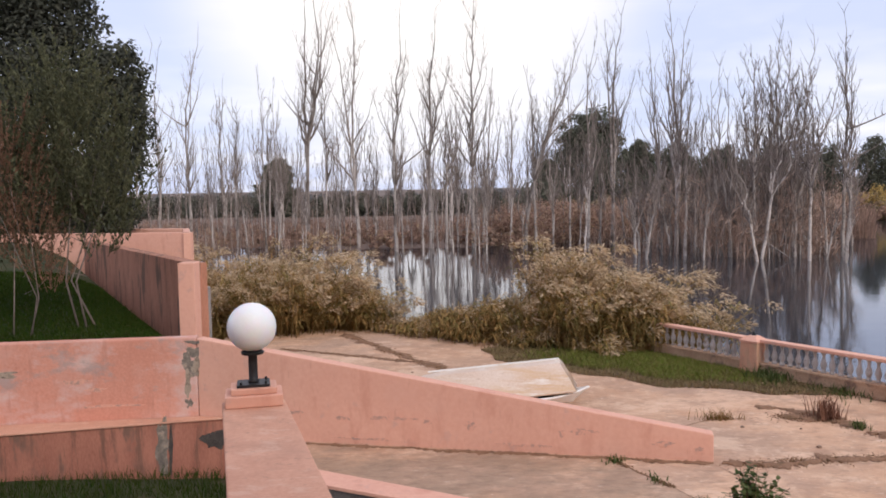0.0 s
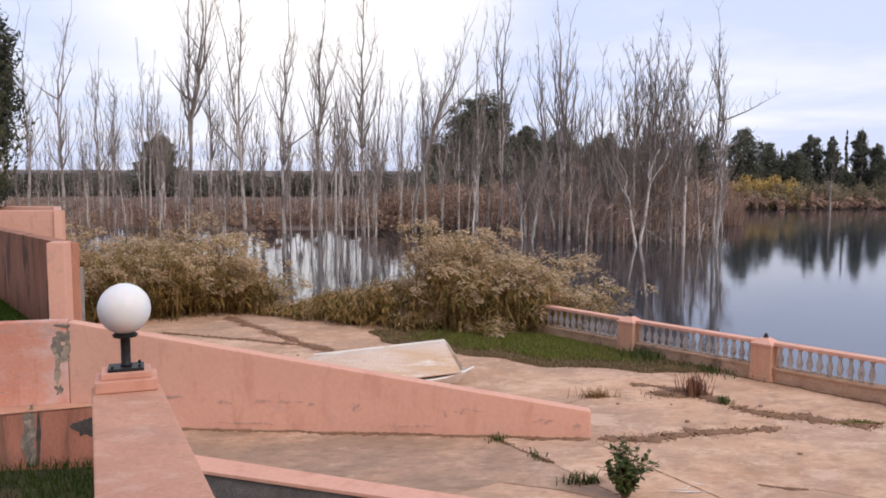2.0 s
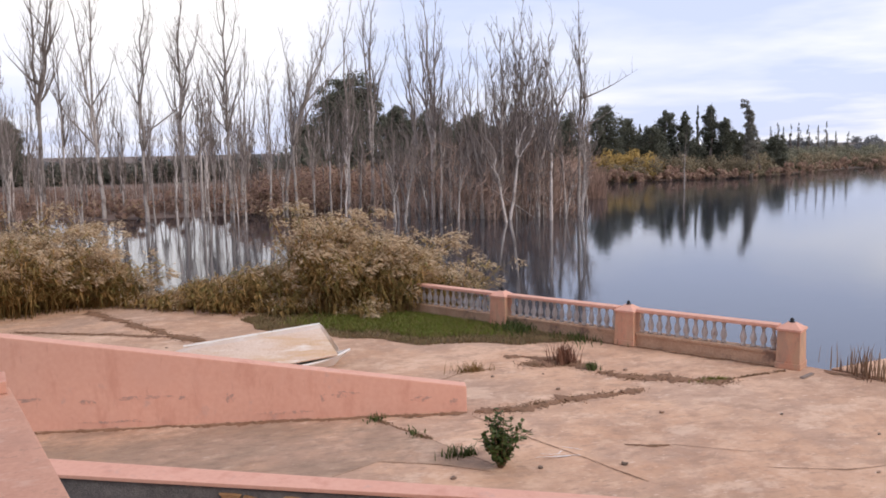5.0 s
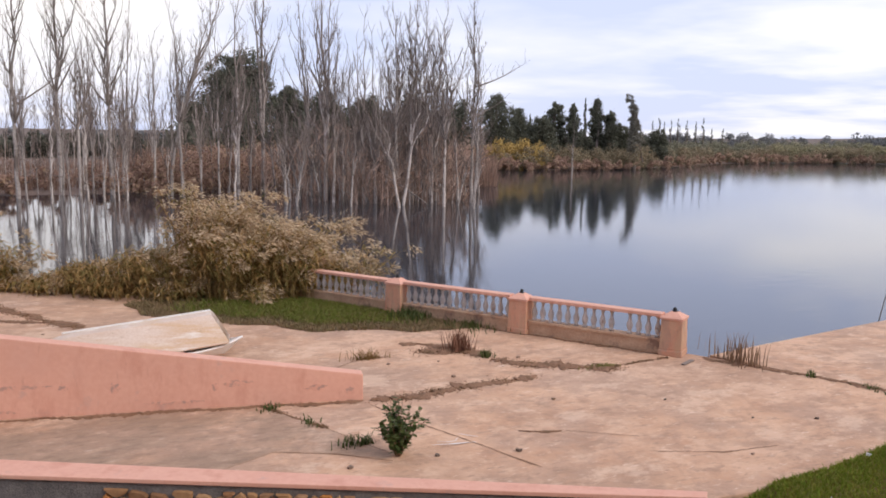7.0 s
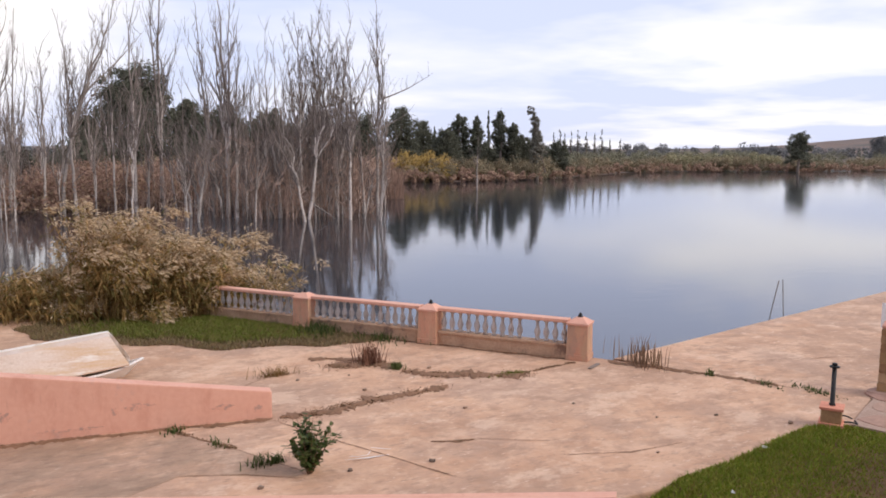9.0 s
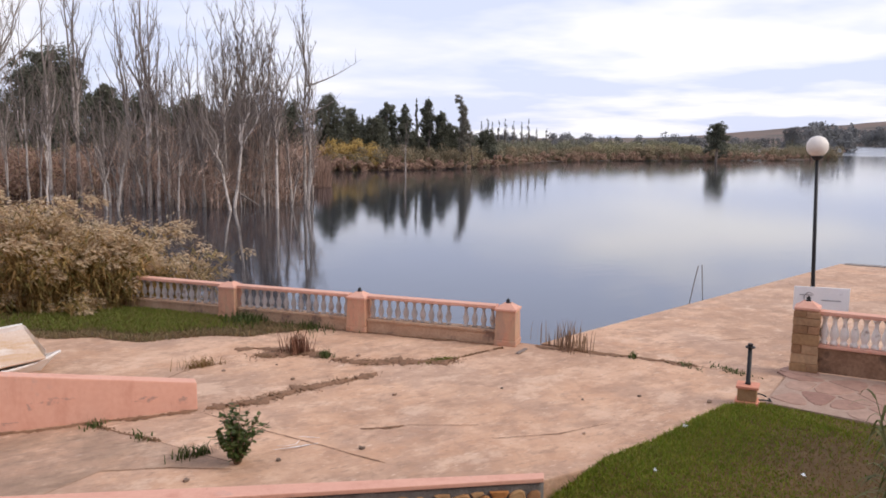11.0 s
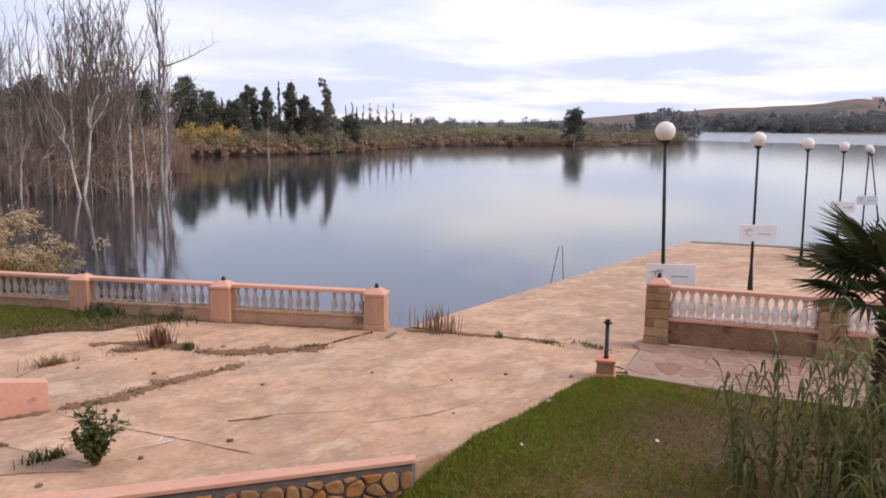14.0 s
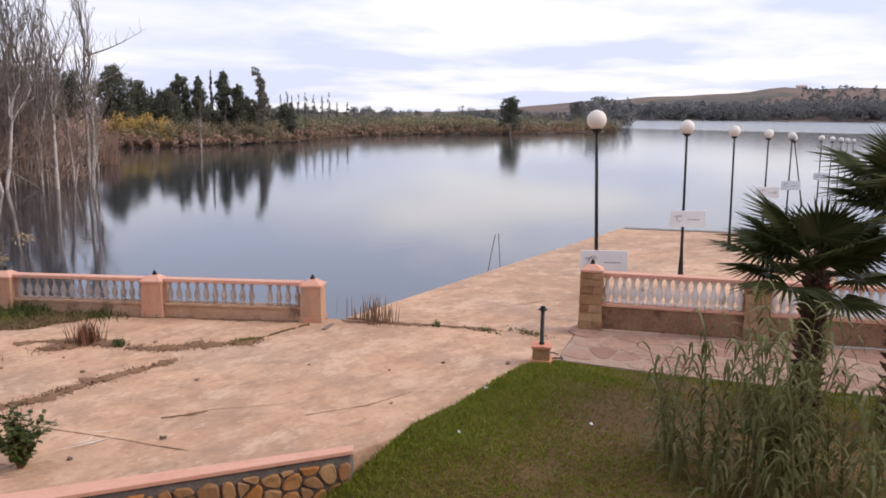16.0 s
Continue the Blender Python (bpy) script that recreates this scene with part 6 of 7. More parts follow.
# azimuth, distance, height, width, kind
FAR_TREES = [(10.1, 105, 14.2, 10.6, "pine"), (13.6, 112, 11.0, 6.2, "broad"), (16.2, 116, 9.8, 8.4, "broad"), (19.0, 118, 9.6, 8.0, "broad"), (22.4, 118, 9.2, 9.0, "broad"), (25.2, 134, 9.8, 8.0, "broad"), (7.4, 116, 8.6, 5.0, "broad"),
             (27.9, 132, 11.4, 6.6, "broad"), (29.5, 140, 9.4, 4.6, "broad"), (31.0, 134, 7.8, 5.6, "broad"), (31.9, 142, 10.9, 5.0, "broad"), (33.15, 140, 10.4, 2.7, "broad"), (33.95, 150, 10.8, 1.1, "spire"), (34.75, 142, 11.6, 3.0, "broad"),
             (34.85, 140, 8.4, 3.2, "spire"), (35.7, 140, 9.3, 3.4, "broad"), (36.3, 146, 6.6, 4.6, "broad"), (37.35, 136, 11.0, 5.2, "poplar"), (33.6, 137, 5.6, 4.0, "broad"), (30.2, 160, 8.2, 1.3, "spire"), (30.6, 160, 7.6, 1.2, "spire"),
             (54.3, 204, 8.9, 5.2, "pine"), (-11.5, 118, 9.3, 5.4, "pine"), (38.8, 150, 6.0, 4.5, "broad")]
for i, (az, d, h, w, k) in enumerate(FAR_TREES):
    far_tree(az, d, h, w, M["far_grey" if k == "poplar" else "far_green"], PALE if k == "poplar" else "slim dark cypress on the lake shore" if k == "spire" else DARK, 500 + i, 0.16 if az != 54.3 else 0.06, 6000 if d < 125 else 3400, k)
for i, (az, h, w) in enumerate([(38.5, 7.6, 1.2), (38.9, 8.4, 1.5), (39.25, 7.2, 1.1), (39.7, 7.5, 1.1), (40.15, 8.0, 2.2), (40.7, 7.7, 1.1), (41.3, 7.6, 1.2), (41.75, 8.0, 1.5), (42.3, 6.2, 1.4), (43.0, 6.0, 1.4)]):
    far_tree(az, 194, h * 1.09, w * 1.15, M["far_dark"], "slim dark cypress on the lake shore", 540 + i, 0.1, 500, "spire")
far_tree(58.9, 420, 11.6, 9, M["far_wood_hazed"], DARK, 560, 0.02, 4000)


# ---- reed beds at the terrace edge ----
def reed_bed(label, area, n, hmin, hmax, seed):
    """Reeds bent over by the wind: curved stems, long streaming leaves, one-sided feathery plumes."""
    rnd = random.Random(seed)
    lv, pl = Shape(), Shape()
    wind = Vector((0.85, -0.30, 0))
    tufts = []
    for _ in range(max(6, n // 24)):
        tufts.append((area(rnd), rnd.uniform(0.72, 1.12), Vector((rnd.gauss(0, 0.22), rnd.gauss(0, 0.22), 0)) + wind * rnd.uniform(0.0, 0.55)))
    for _ in range(n):
        (x, y, k), tall, lean = rnd.choice(tufts)
        x, y = x + rnd.gauss(0, 0.26), y + rnd.gauss(0, 0.24)
        h = max(0.2, (hmin + (hmax - hmin) * k) * tall * rnd.uniform(0.6, 1.05))
        base = Vector((x, y, -0.02 if inside(x, y, TERRACE) else WATER))
        if base.z < -0.5:
            h += 0.8
        lean = lean + Vector((rnd.gauss(0, 0.17), rnd.gauss(0, 0.17), 0))
        stem = [base + lean * h * 0.75 * q * q + Vector((0, 0, h * (q - 0.12 * q * q))) for q in (0, 0.33, 0.66, 1.0)]
        lv.tube(stem, [0.010, 0.008, 0.006, 0.004], 3, cap=False)
        for _ in range(rnd.randint(8, 12)):
            q = rnd.uniform(0.30, 1.0) * 2.999
            p = stem[int(q)].lerp(stem[int(q) + 1], q - int(q))
            a = rnd.uniform(0, 6.283)
            o = (Vector((math.cos(a), math.sin(a), 0)) + wind * 0.9).normalized()
            l, w = rnd.uniform(0.25, 0.55), rnd.uniform(0.010, 0.021)
            sd = Vector((-o.y, o.x, rnd.uniform(-0.8, 0.8))).normalized() * w
            m = p + o * l * 0.5 + Vector((0, 0, l * rnd.uniform(0.10, 0.38)))
            e = p + o * l + Vector((0, 0, l * rnd.uniform(-0.45, 0.12)))
            lv.add([p - sd * 0.6, p + sd * 0.6, m + sd, m - sd, e], [(0, 1, 2, 3), (3, 2, 4)])
        if rnd.random() < (k - 0.10) * 0.78:
            droop = (wind * rnd.uniform(0.6, 1.3) + Vector((rnd.gauss(0, 0.25), rnd.gauss(0, 0.25), rnd.uniform(-0.1, 0.55)))).normalized()
            L, tip = rnd.uniform(0.24, 0.46), stem[-1]
            for _ in range(46):
                s = rnd.random()
                o = Vector((rnd.gauss(0, 1), rnd.gauss(0, 1), rnd.gauss(-0.3, 1))) * 0.072 * (1.25 - s) * min(1, 0.3 + 4 * s)
                p = tip + droop * L * s + o - Vector((0, 0, 0.12 * s * s))
                d = (droop * 0.8 + o * 7 + Vector((0, 0, -0.3))).normalized()
                sd = d.cross(Vector((rnd.gauss(0, 1), rnd.gauss(0, 1), 1))).normalized()
                l, w = rnd.uniform(0.08, 0.16), rnd.uniform(0.012, 0.022)
                pl.add([p, p + d * l * 0.5 + sd * w, p + d * l, p + d * l * 0.5 - sd * w], [(0, 1, 2, 3)])
    bed = thing("reed_bed", label, "reeds", "reed beds at the terrace edge")
    tagged(part("leaf_mass", lv, M["reed_leaf"], bed), kind="stuff")
    tagged(part("plume_mass", pl, M["reed_plume"], bed, "pale feathery plumes"), kind="stuff")


def mound(r, cx, cy, rx, ry, turn, rise=(1, 1, 1, 1, 1)):
    """A spot in an oval bed, and how tall its reeds stand (0 to 1)."""
    while True:
        u, v = r.uniform(-1, 1), r.uniform(-1, 1)
        q = u * u + v * v
        if q < 1:
            c, s = math.cos(turn), math.sin(turn)
            x, y = cx + u * rx * c - v * ry * s, cy + u * rx * s + v * ry * c
            return x, y, float(np.interp(u, (-1, -0.45, 0, 0.5, 1), rise)) * ((1 - q) ** 0.6 * 0.60 + 0.6 * (noise.noise(Vector((x * 0.9, y * 0.9, 7))) + 0.30))


reed_bed("bushy bed of brown reeds with pale plumes", lambda r: mound(r, -5.3, 24.9, 3.2, 1.5, 0.0), 2000, 0.45, 3.0, 61)
reed_bed("tall bed of brown-green reeds with pale plumes", lambda r: mound(r, 2.75, 22.4, 3.9, 1.4, -0.50, (0.05, 0.42, 0.95, 1.0, 0.8)), 2300, 0.5, 2.85, 62)
reed_bed("low trampled reeds at the edge of the concrete", lambda r: mound(r, -0.7, 23.5, 1.5, 0.5, -0.3), 220, 0.12, 0.4, 63)
reed_bed("thin reeds standing in the water", lambda r: mound(r, -8.6, 27.0, 4.3, 2.0, 0.0), 1300, 0.9, 3.2, 64)
reed_bed("sparse reeds behind the balustrade", lambda r: mound(r, 6.2, 21.5, 1.5, 0.8, -0.9), 70, 0.9, 2.4, 65)
reed_bed("low brown reeds bent over the weeds", lambda r: mound(r, 2.6, 21.2, 2.9, 0.6, -0.6), 260, 0.2, 0.6, 66)


# green patch in front of the reeds
def patch_ok(x, y):
    u, v = x - 4.85, y - 18.95
    c, s = math.cos(-0.62), math.sin(-0.62)
    a, b = (u * c + v * s) / 4.5, (-u * s + v * c) / 2.0
    rail = (x - 6.83) * (12.44 - 17.78) - (y - 17.78) * (10.62 - 6.83)
    return a * a + b * b + 0.35 * noise.noise(Vector((x, y, 1))) < 1 and rail > 0.7


patch = [(x, y, 0.0) for x, y in grass_spots(30000, 0.3, 9.0, 15.3, 22.0, lambda x, y: patch_ok(x, y) and patch_ok(x - 0.25, y - 0.5) and math.hypot(x - 4.9, (y - 18.9) * 1.2) < 0.8 + 2.7 * random.random(), 12, -0.25)]
tagged(part("grass", blades(patch, 0.03, 0.15, 0.010, 1.0, 71), M["weed_green"]), "green weeds and grass before the reed bed", "grass", kind="stuff")
patch = [(x, y, 0.0) for x, y in grass_spots(30000, 0.0, 9.5, 14.3, 22.4, patch_ok, 13, -0.35)]
tagged(part("grass", blades(patch, 0.02, 0.11, 0.009, 1.2, 72), M["patch_dry"]), "dry brown growth before the reed bed", "grass", kind="stuff")


def soil_sheet(name, label, ok, x0, x1, y0, y1, z, mat, step=0.14):
    v, f, ids = [], [], {}
    for i in range(int((x1 - x0) / step)):
        for j in range(int((y1 - y0) / step)):
            x, y = x0 + i * step, y0 + j * step
            if ok(x, y):
                ids[i, j] = len(v)
                v.append((x + random.uniform(-0.05, 0.05), y + random.uniform(-0.05, 0.05), z + 0.02 * random.random()))
    for i, j in ids:
        q = [(i, j), (i + 1, j), (i + 1, j + 1), (i, j + 1)]
        if all(c in ids for c in q):
            f.append(tuple(ids[c] for c in q))
    return tagged(part(name, Shape().add(v, f), mat), label, "soil", kind="structure")


soil_sheet("soil", "thin dark soil washed over the concrete", patch_ok, 0.0, 9.5, 14.3, 22.5, 0.006, M["patch_soil"], 0.09)
stems("dark bushy weeds at the foot of the balustrade", "weed", around(6.95, 17.15, 0.22, 0.3, 420, 14), 0.06, 0.30, 0.016, M["leaf_bush"], 24, 0.8)
stems("dark bushy weeds at the foot of the balustrade", "weed", around(7.9, 16.0, 0.25, 0.35, 260, 15), 0.05, 0.22, 0.012, M["leaf_bush"], 25, 0.9)

# ---- garden on the upper left ----
def upper_z(x, y):
    off = max(0.0, 1 - max(0.0, -5.35 - (y - 15.6) * 0.672 - x) / 1.7)
    return 1.55 + 0.075 * max(0, y - 14) * (1 if x > -6 else 1 + 0.05 * (-6 - x)) - 0.42 * off * off * min(1, max(0, (y - 14.2) / 1.5))


def upper_ok(x, y):
    return y > 13.95 and x < -5.35 - (y - 15.6) * 0.672 and y < 26


v, f, ids = [], [], {}
for i in range(60):
    for j in range(52):
        x, y = -5.3 - i * 0.25, 13.76 + j * 0.25
        ids[i, j] = len(v)
        v.append((min(x, -4.9 - (y - 15.0) * 0.672), y, upper_z(x, y)))
for i in range(59):
    for j in range(51):
        f.append((ids[i, j], ids[i, j + 1], ids[i + 1, j + 1], ids[i + 1, j]))
tagged(part("lawn_upper", Shape().add(v, f), M["soil_shaded"], smooth=True), "green garden bank behind the salmon wall", "lawn", kind="structure")
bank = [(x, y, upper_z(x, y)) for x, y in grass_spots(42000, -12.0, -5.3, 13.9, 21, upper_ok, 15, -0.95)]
tagged(part("grass", blades(bank, 0.03, 0.10, 0.009, 1.0, 73), M["grass_shaded"]), "thick green grass on the garden bank", "grass", kind="stuff")


def near_tree(name, label, at, h, trunk_h, masses, leaf, cards, mat, seed, trunk_r=0.12, spiky=False, stem_n=3):
    """A garden tree: several stems or a trunk with limbs to each leaf mass. masses: (dx, dy, z, rx, rz)."""
    rnd = random.Random(seed)
    t = thing(name, label, "tree", at=Matrix.Translation(at))
    tr, cr = Shape(), Shape()
    for k in range(stem_n):
        b = Vector((rnd.gauss(0, 0.12), rnd.gauss(0, 0.12), 0)) if stem_n > 1 else Vector()
        tr.tube([b, b * 1.5 + Vector((rnd.gauss(0, 0.2), 0, trunk_h * 0.6)), b * 2 + Vector((rnd.gauss(0, 0.3), rnd.gauss(0, 0.3), h * 0.75))], [trunk_r, trunk_r * 0.75, trunk_r * 0.3], 8)
    for dx, dy, z, rx, rz in masses:
        e = Vector((dx, dy, z))
        tr.tube([(0, 0, min(z * 0.7, h * 0.6)), (dx * 0.5, dy * 0.5, z * 0.8), e], [trunk_r * 0.5, trunk_r * 0.35, trunk_r * 0.12], 5)
        n = int(cards * rx * rx)
        if not spiky:
            clump(cr, rnd, e, rx, rx, rz, n, leaf)
        else:
            for _ in range(n // 16):
                a, k = rnd.uniform(0, 6.283), math.sqrt(rnd.random())
                z0 = rnd.uniform(-1, 1)
                q = math.sqrt(max(0.05, 1 - z0 * z0))
                p = e + Vector((math.cos(a) * k * rx * q, math.sin(a) * k * rx * q, z0 * rz))
                d = Vector((math.cos(a) * k * 0.5 + rnd.gauss(0, 0.15), math.sin(a) * k * 0.5 + rnd.gauss(0, 0.15), 1)).normalized()
                ln = rnd.uniform(0.4, 1.05)
                cr.tube([p, p + d * ln], [0.006, 0.002], 3, cap=False)
                for m in range(16):
                    o = Vector((rnd.gauss(0, 1), rnd.gauss(0, 1), rnd.gauss(0.4, 0.6))).normalized()
                    leaf_quad(cr, p + d * ln * rnd.random(), (o + d * 0.9), Vector((rnd.gauss(0, 1), rnd.gauss(0, 1), 1)).normalized(), leaf * rnd.uniform(0.6, 1.2), leaf * 0.16)
    part("trunk", tr, M["twig"], t, smooth=True)
    tagged(part("crown", cr, mat, t), kind="stuff")


near_tree("evergreen_tree", "large dark evergreen tree behind the planter", (-12.7, 27.5, 0.2), 13, 4, [
    (-0.4, 0, 7.5, 2.3, 2.2), (-0.2, 0, 9.9, 1.7, 1.5), (-2.3, 0.4, 10.8, 2.2, 2.0), (1.5, 0.2, 6.2, 1.3, 1.3), (1.1, 0, 4.4, 1.2, 1.1), (-2.6, 0, 13.0, 2.2, 2.0), (-3.4, 0, 8.0, 2.4, 2.4), (-4.8, 0, 11.5, 2.4, 2.2), (1.7, 0, 8.0, 1.3, 1.2), (-0.2, -0.4, 4.4, 1.5, 1.3), (-2.4, 0, 5.2, 1.8, 1.6), (-4.9, 0, 5.5, 2.0, 2.0), (0.4, 0, 3.0, 0.9, 0.7), (-1.4, 0, 3.2, 1.2, 0.9), (1.45, 0, 3.3, 1.0, 0.9), (1.9, 0, 5.2, 1.0, 1.1), (2.1, 0, 7.0, 0.9, 1.0)], 0.155, 2000, M["needle"], 81, 0.22, stem_n=1)
near_tree("olive_shrub", "grey-green upright garden shrub on bare stems", (-6.85, 15.4, 1.6), 3.6, 1.6, [
    (-0.2, 0, 3.2, 1.05, 1.1), (-0.9, 0.1, 3.7, 0.85, 0.9), (0.35, 0, 3.5, 0.75, 0.9), (-0.3, 0, 4.2, 0.8, 0.8), (0.55, 0, 2.5, 0.65, 0.6), (-1.0, 0, 2.4, 0.9, 0.8), (0.2, 0.1, 1.9, 0.7, 0.5), (-1.4, 0.2, 3.0, 0.8, 0.9), (-1.2, 0.1, 1.5, 0.6, 0.5)], 0.10, 2500, M["olive"], 82, 0.022, True)
near_tree("rust_shrub", "thin rust-brown shrub with bare twigs", (-7.75, 14.75, 1.6), 3.0, 1.2, [
    (-0.1, 0, 2.6, 0.55, 0.7), (-0.5, 0.1, 1.9, 0.5, 0.6), (0.25, 0, 1.6, 0.42, 0.5), (-0.2, -0.1, 3.3, 0.45, 0.5), (0.5, 0, 1.15, 0.35, 0.35)], 0.07, 3600, M["rust"], 83, 0.015, True)

M["house_wall"] = material("pink_house_wall", (0.50, 0.26, 0.19), (0.58, 0.32, 0.24), 0.9, 1, 20, 0.1, (0.42, 0.24, 0.19), 0.2, 1)
M["house_white"] = material("white_house_wall", (0.62, 0.60, 0.58), (0.70, 0.68, 0.66), 0.9, 1, 20, 0.1)
house = thing("house", "pink and white house half hidden by garden trees", "house", at=Matrix.Translation((-21.5, 33, 0)) @ pose(0, 0, 0, 0, 0, 25))
part("wall", Shape().box(9, 7, 5.4), M["house_wall"], house, bevel=0.03)
part("lower_wall", Shape().box(9.6, 7.6, 2.6), M["house_white"], house, "white ground floor", bevel=0.03)
part("roof", Shape().box(9.5, 7.5, 0.3, (0, 0, 5.4)), M["house_wall"], house, bevel=0.03)

# ---- palms and cane ----
def fan_leaf(seed, petiole=0.62, size=0.75, n=38):
    rnd = random.Random(seed)
    st, lv = Shape(), Shape()
    st.tube([(0, 0, 0), (petiole * 0.5, 0, 0.05), (petiole, 0, 0.02)], [0.016, 0.012, 0.008], 4)
    for i in range(n):
        a = radians(-135 + 270 * i / (n - 1))
        l = size * (0.72 + 0.28 * math.cos(a * 0.55)) * rnd.uniform(0.92, 1.05)
        d = Vector((math.cos(a), math.sin(a), 0.12 * math.cos(a)))
        s = Vector((-math.sin(a), math.cos(a), 0)) * 0.026
        p = Vector((petiole, 0, 0.02))
        tip = p + d * l + Vector((0, 0, -0.14 * l * rnd.uniform(0.5, 1.4)))
        mid = p + d * l * 0.55
        lv.add([p, mid + s, tip, mid - s, mid + Vector((0, 0, 0.022))], [(0, 1, 4), (1, 2, 4), (2, 3, 4), (3, 0, 4)])
    return st.mesh("stalk", M["palm_trunk"]), lv.mesh("fan", M["palm_leaf"])


FANS = [fan_leaf(90 + i, 0.58 + 0.08 * i, 0.68 + 0.05 * i) for i in range(3)]


def fan_palm(label, at, trunk_h, trunk_r, fronds, seed, scale=1.0):
    rnd = random.Random(seed)
    t = thing("fan_palm", label, "palm", "fan palms by the lawn", Matrix.Translation(at))
    tr = Shape()
    prof = []
    for i in range(15):
        s = i / 14
        prof.append((trunk_r * (1.18 - 0.38 * s + 0.05 * math.sin(i * 2.3)), trunk_h * s))
    tr.lathe(prof, 12)
    part("trunk", tr, M["palm_trunk"], t, "brown fibrous trunk")
    boots = Shape()
    for i in range(130):
        a, s = i * 2.4, (i + 0.5) / 130
        r = trunk_r * (1.16 - 0.36 * s)
        p = Vector((math.cos(a) * r, math.sin(a) * r, trunk_h * s))
        o = Vector((math.cos(a), math.sin(a), 0.9 + rnd.uniform(-0.3, 0.4)))
        sd = Vector((-math.sin(a), math.cos(a), 0)) * 0.04
        boots.add([p - sd, p + sd, p + o * 0.13 + sd * 0.5, p + o * 0.13 - sd * 0.5, p + Vector((0, 0, 0.12))], [(0, 1, 2, 3), (3, 2, 4), (0, 3, 4), (1, 4, 2)])
    tagged(part("leaf_base_cover", boots, M["palm_trunk"], t, "old cut leaf bases"), kind="stuff")
    for i in range(fronds):
        a = i * 2.39996 + rnd.uniform(-0.2, 0.2)
        tilt = 58 - 70 * (i / fronds) + rnd.uniform(-8, 8)
        st, lv = FANS[i % 3]
        m = Matrix.Translation((0, 0, trunk_h - 0.05 + 0.15 * (1 - i / fronds))) @ Matrix.Rotation(a, 4, "Z") @ Matrix.Rotation(radians(-tilt), 4, "Y") @ Matrix.Scale(scale * rnd.uniform(0.85, 1.1), 4)
        fr = part("frond", lv, None, t)
        fr.matrix_basis = m
        part("stalk", st, None, fr)
    return t


fan_palm("young fan palm with dark green fans and a shaggy trunk", (12.0, 3.26, 0.0), 1.98, 0.115, 21, 7, 1.06)
fan_palm("fan palm with dark green fans at the edge of the lawn", (12.0, 2.05, 0.0), 3.05, 0.17, 26, 8, 0.98)


def cane_clump(label, spots, seed):
    rnd = random.Random(seed)
    t = thing("giant_cane", label, "cane plant")
    for x, y, h in spots:
        st, lv = Shape(), Shape()
        lean = Vector((rnd.gauss(0, 0.10), rnd.gauss(0, 0.10), 0))
        b = Vector((x, y, lawn_z(x, y) - 0.02))
        pts = [b + lean * h * s * s + Vector((0, 0, h * s)) for s in [i / 6 for i in range(7)]]
        st.tube(pts, [0.013, 0.012, 0.011, 0.010, 0.008, 0.006, 0.003], 5)
        n = int(10 + h * 9)
        for i in range(n):
            s = 0.10 + 0.90 * i / n
            k = min(5, int(s * 6))
            p = pts[k].lerp(pts[k + 1], s * 6 - k)
            a = (i % 2) * math.pi + rnd.gauss(0, 0.6) + x * 3
            o = Vector((math.cos(a), math.sin(a), 0))
            l, w = rnd.uniform(0.22, 0.48), rnd.uniform(0.012, 0.022)
            sd = Vector((-o.y, o.x, 0)) * w
            up, fall = rnd.uniform(0.45, 1.0), rnd.uniform(-0.55, 0.05)
            c = [p + o * l * u * (1.05 - 0.15 * u) + Vector((0, 0, l * (up * u * (1 - u) * 2.0 + fall * u * u * u))) for u in (0, 0.25, 0.5, 0.75, 1.0)]
            wd = (0.5, 1.0, 0.9, 0.6)
            vs = [q + sd * f * sg for q, f in zip(c, wd) for sg in (-1, 1)] + [c[4]]
            lv.add(vs, [(0, 1, 3, 2), (2, 3, 5, 4), (4, 5, 7, 6), (6, 7, 8)])
        stalk = part("stalk", st, M["cane"], t)
        part("leaves", lv, M["cane"], stalk)


rnd = random.Random(77)
spots = []
for i in range(56):
    q = rnd.gauss(-0.05, 0.55)
    c = Vector((9.0, 2.75)) + Vector((0.30, -0.95)) * q * 1.25 + Vector((0.95, 0.30)) * rnd.gauss(0, 0.36)
    spots.append((c.x, c.y, rnd.uniform(0.6, 2.45) * (1 - 0.25 * abs(q))))
cane_clump("clump of tall green giant cane with arching leaves", spots, 78)

# ---- litter and rods ----
for x, y in ((7.9, 6.35), (9.55, 7.18), (9.3, 5.2)):
    sh = Shape()
    r2 = random.Random(x)
    sh.add([(x + r2.uniform(-0.06, 0.06), y + r2.uniform(-0.06, 0.06), lawn_z(x, y) + 0.02 + r2.uniform(0, 0.06)) for _ in range(6)], [(0, 1, 2), (2, 3, 0), (1, 3, 4), (4, 5, 0), (2, 4, 5)])
    tagged(part("litter", sh, M["white_scrap"]), "crumpled scrap of white paper on the grass", "litter", "scraps of litter")
rail = thing("ladder_rail", "thin bent grey metal ladder rail at the ramp", "ladder rail")
for foot, knee, top in (((19.05, 14.36, -0.45), (19.11, 14.28, 0.16), (19.16, 14.20, 0.67)), ((19.69, 14.38, -0.45), (19.67, 14.41, 0.09), (19.65, 14.44, 0.63))):
    part("rail_post", Shape().tube([(foot[0], foot[1], -1.3), foot, knee, top], 0.016, 6), M["rod"], rail)

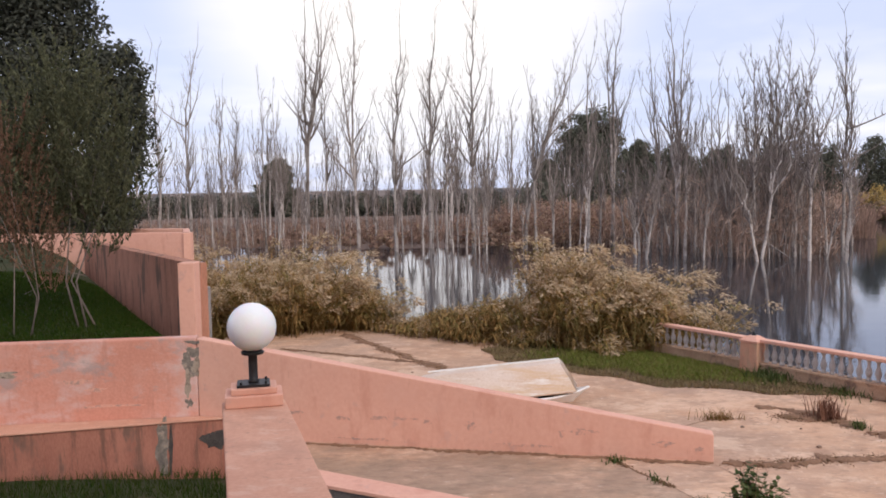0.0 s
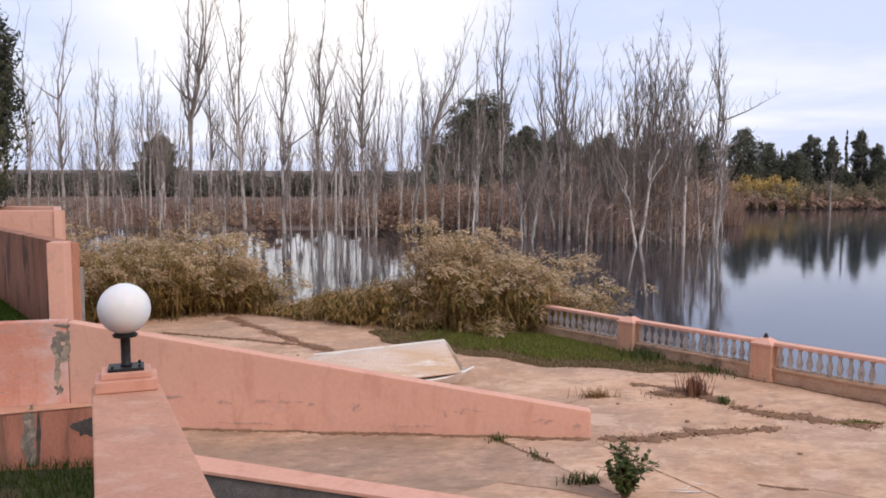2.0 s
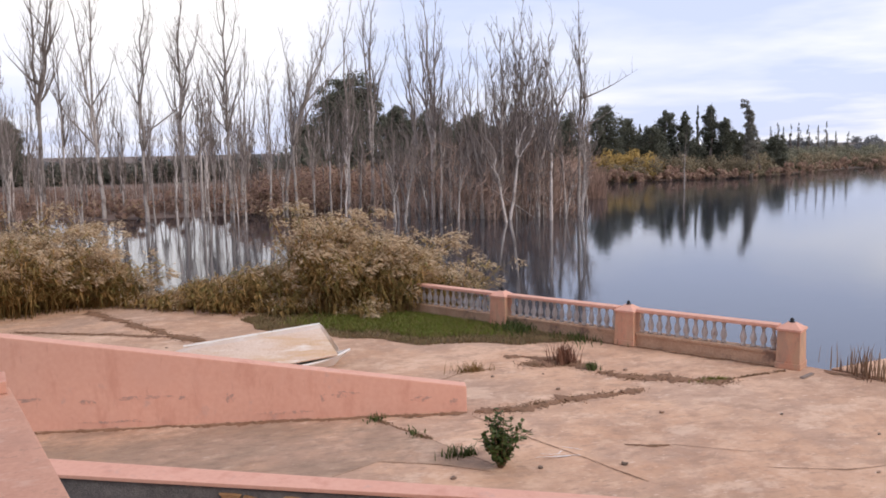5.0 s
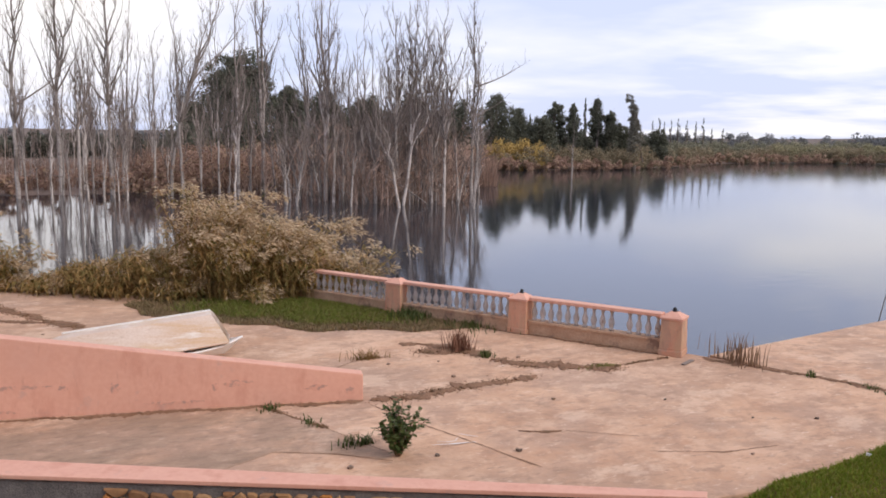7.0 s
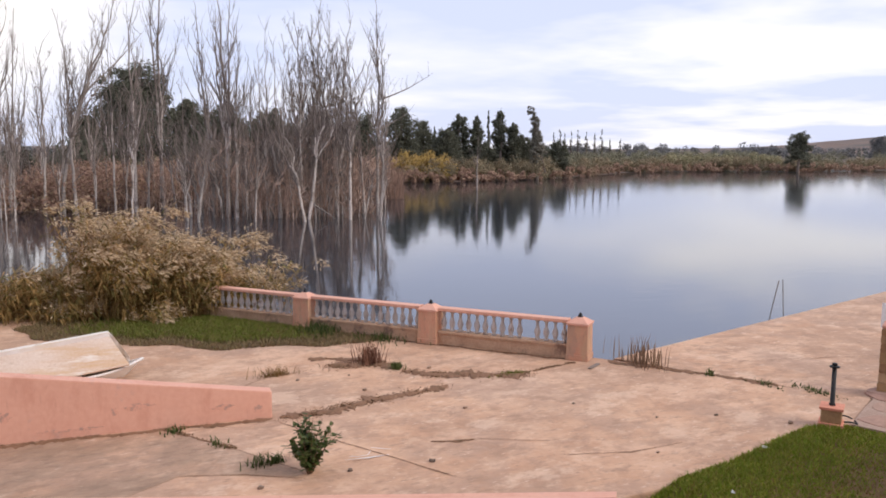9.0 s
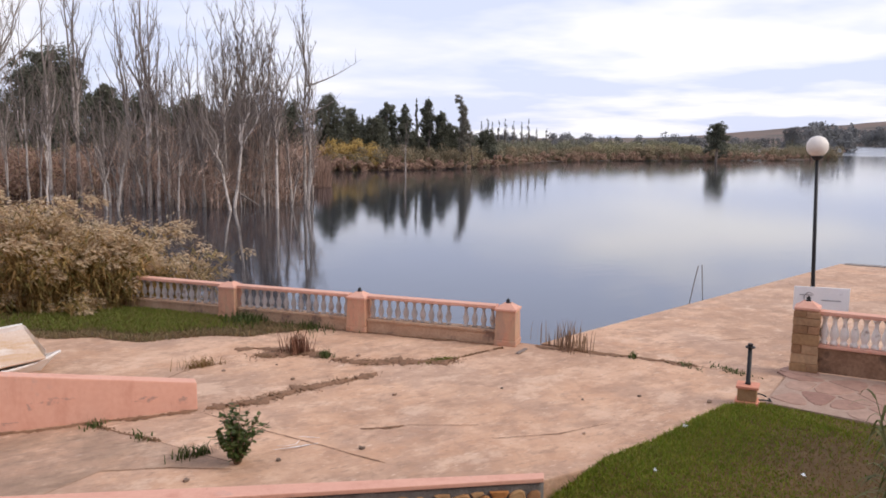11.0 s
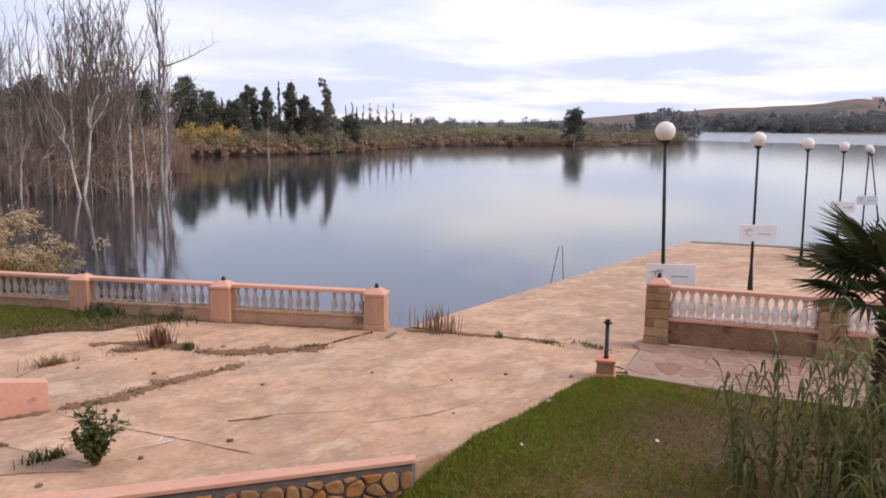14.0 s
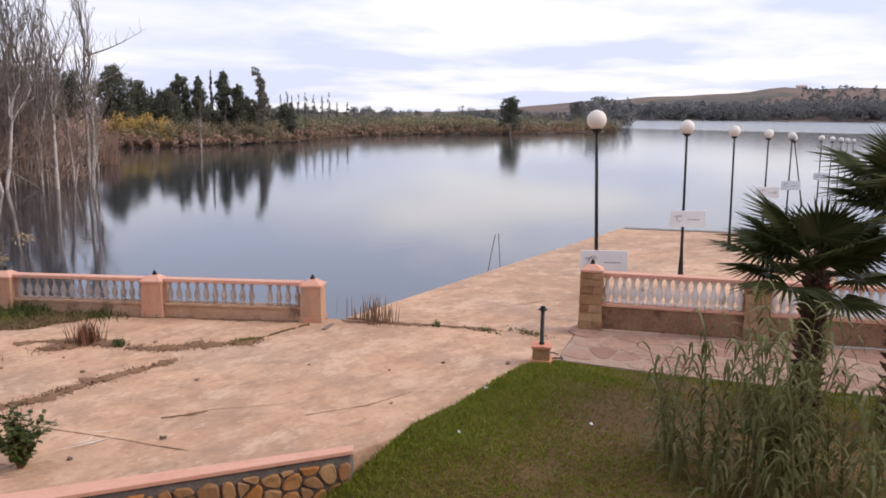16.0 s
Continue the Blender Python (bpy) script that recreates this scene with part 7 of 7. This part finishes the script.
# a faded red cloth hung over the rail, stones on the terrace, a farmhouse on the far hill
M["red_cloth"] = material("faded_red_cloth", (0.50, 0.07, 0.06), (0.62, 0.12, 0.10), 0.9, 8, 60, 0.3)
cloth = Shape()
for side in (-0.155, 0.155):
    for j in range(7):
        for i in range(5):
            cloth.v.append(((i - 2) * 0.055 + 0.012 * math.sin(j * 1.7), side * (1 + 0.08 * math.sin(i * 2.1 + j)) * min(1, 0.75 + 0.1 * j), 1.175 - j * (0.075 if side < 0 else 0.04)))
cloth.f += [(b + j * 5 + i, b + j * 5 + i + 1, b + j * 5 + i + 6, b + j * 5 + i + 5) for b in (0, 35) for j in range(6) for i in range(4)]
cloth.f += [(i, i + 1, 36 + i, 35 + i) for i in range(4)]
hung = part("cloth", cloth.moved(Matrix.Translation((15.80, 4.17, 0.03)) @ Matrix.Rotation(-1.1086, 4, "Z")), M["red_cloth"], smooth=True)
tagged(hung, "faded red cloth hung over the white balustrade", "cloth")
M["chip"] = ramp_material("broken_concrete", [(0.22, 0.15, 0.11), (0.42, 0.28, 0.20), (0.13, 0.10, 0.08), (0.34, 0.22, 0.15)], 0.95, 30, 0.4)
rnd = random.Random(91)
for x, y in ((6.05, 13.6), (5.1, 13.75), (7.6, 13.3), (5.3, 9.2), (4.2, 9.45), (8.6, 10.2), (9.3, 9.0), (6.9, 10.9), (5.9, 12.6), (8.2, 7.9), (10.2, 8.6), (1.0, 17.9), (-0.8, 18.4), (3.0, 9.5), (12.6, 8.2), (10.9, 7.75)):
    r = rnd.uniform(0.025, 0.055)
    ring = [(r * rnd.uniform(0.6, 1.1) * math.cos(a), r * rnd.uniform(0.5, 0.9) * math.sin(a)) for a in [i * 1.0472 for i in range(6)]]
    bit = Shape().prism(ring, 0.0, r * 0.6, [r * rnd.uniform(0.3, 0.8) for _ in ring])
    ob = part("stone_chip", bit, M["chip"])
    ob.location = (x, y, 0.002)
    tagged(ob, "small broken chip of concrete lying on the terrace", "stone", "chips of concrete on the terrace")
spot = polar(73.0, 1985)
farm = thing("farmhouse", "small white farmhouse on the ridge of the far hill", "house", at=Matrix.Translation((spot.x, spot.y, land_height(spot.x, spot.y) - 0.5)) @ Matrix.Rotation(radians(-60), 4, "Z"))
part("wall", Shape().box(20, 10, 5.5), M["house_white"], farm)
part("roof", Shape().add([(-10.6, -5.6, 5.5), (10.6, -5.6, 5.5), (10.6, 5.6, 5.5), (-10.6, 5.6, 5.5), (-10.6, 0, 8.0), (10.6, 0, 8.0)], [(0, 1, 5, 4), (2, 3, 4, 5), (0, 4, 3), (1, 2, 5), (3, 2, 1, 0)]), M["house_wall"], farm)
for x in (-6, 0, 6):
    part("window", Shape().box(1.6, 0.2, 1.8, (x, -5.05, 2.2)), M["iron"], farm)

# ---- stones, last ----
rnd = random.Random(5)
for c, poly in cells(FLAGS, 0.52, 14, 0.032):
    ob = part("flagstone", stone_piece(poly, c, 0.03, rnd, 0.06), M["flag"], walk_bed)
    ob.location = (*c, 0.008)
face_d = Vector((SW_FRONT[1][0] - SW_FRONT[0][0], SW_FRONT[1][1] - SW_FRONT[0][1], 0))
face_l = face_d.length
face_d.normalize()
face_n = Vector((face_d.y, -face_d.x, 0))
turn = Matrix((face_d, Vector((0, 0, 1)), face_n)).transposed().to_4x4()
for c, poly in cells([(3.4, -1.1), (face_l - 0.03, -1.1), (face_l - 0.03, -0.07), (3.4, -0.07)], 0.215, 15, 0.026, True):
    ob = part("stone", stone_piece(poly, c, 0.05, rnd, 0.15), M["rubble"], stone_wall)
    ob.matrix_basis = Matrix.Translation(Vector((*SW_FRONT[0], 0.055)) + face_d * c[0] + Vector((0, 0, c[1])) - face_n * 0.035) @ turn
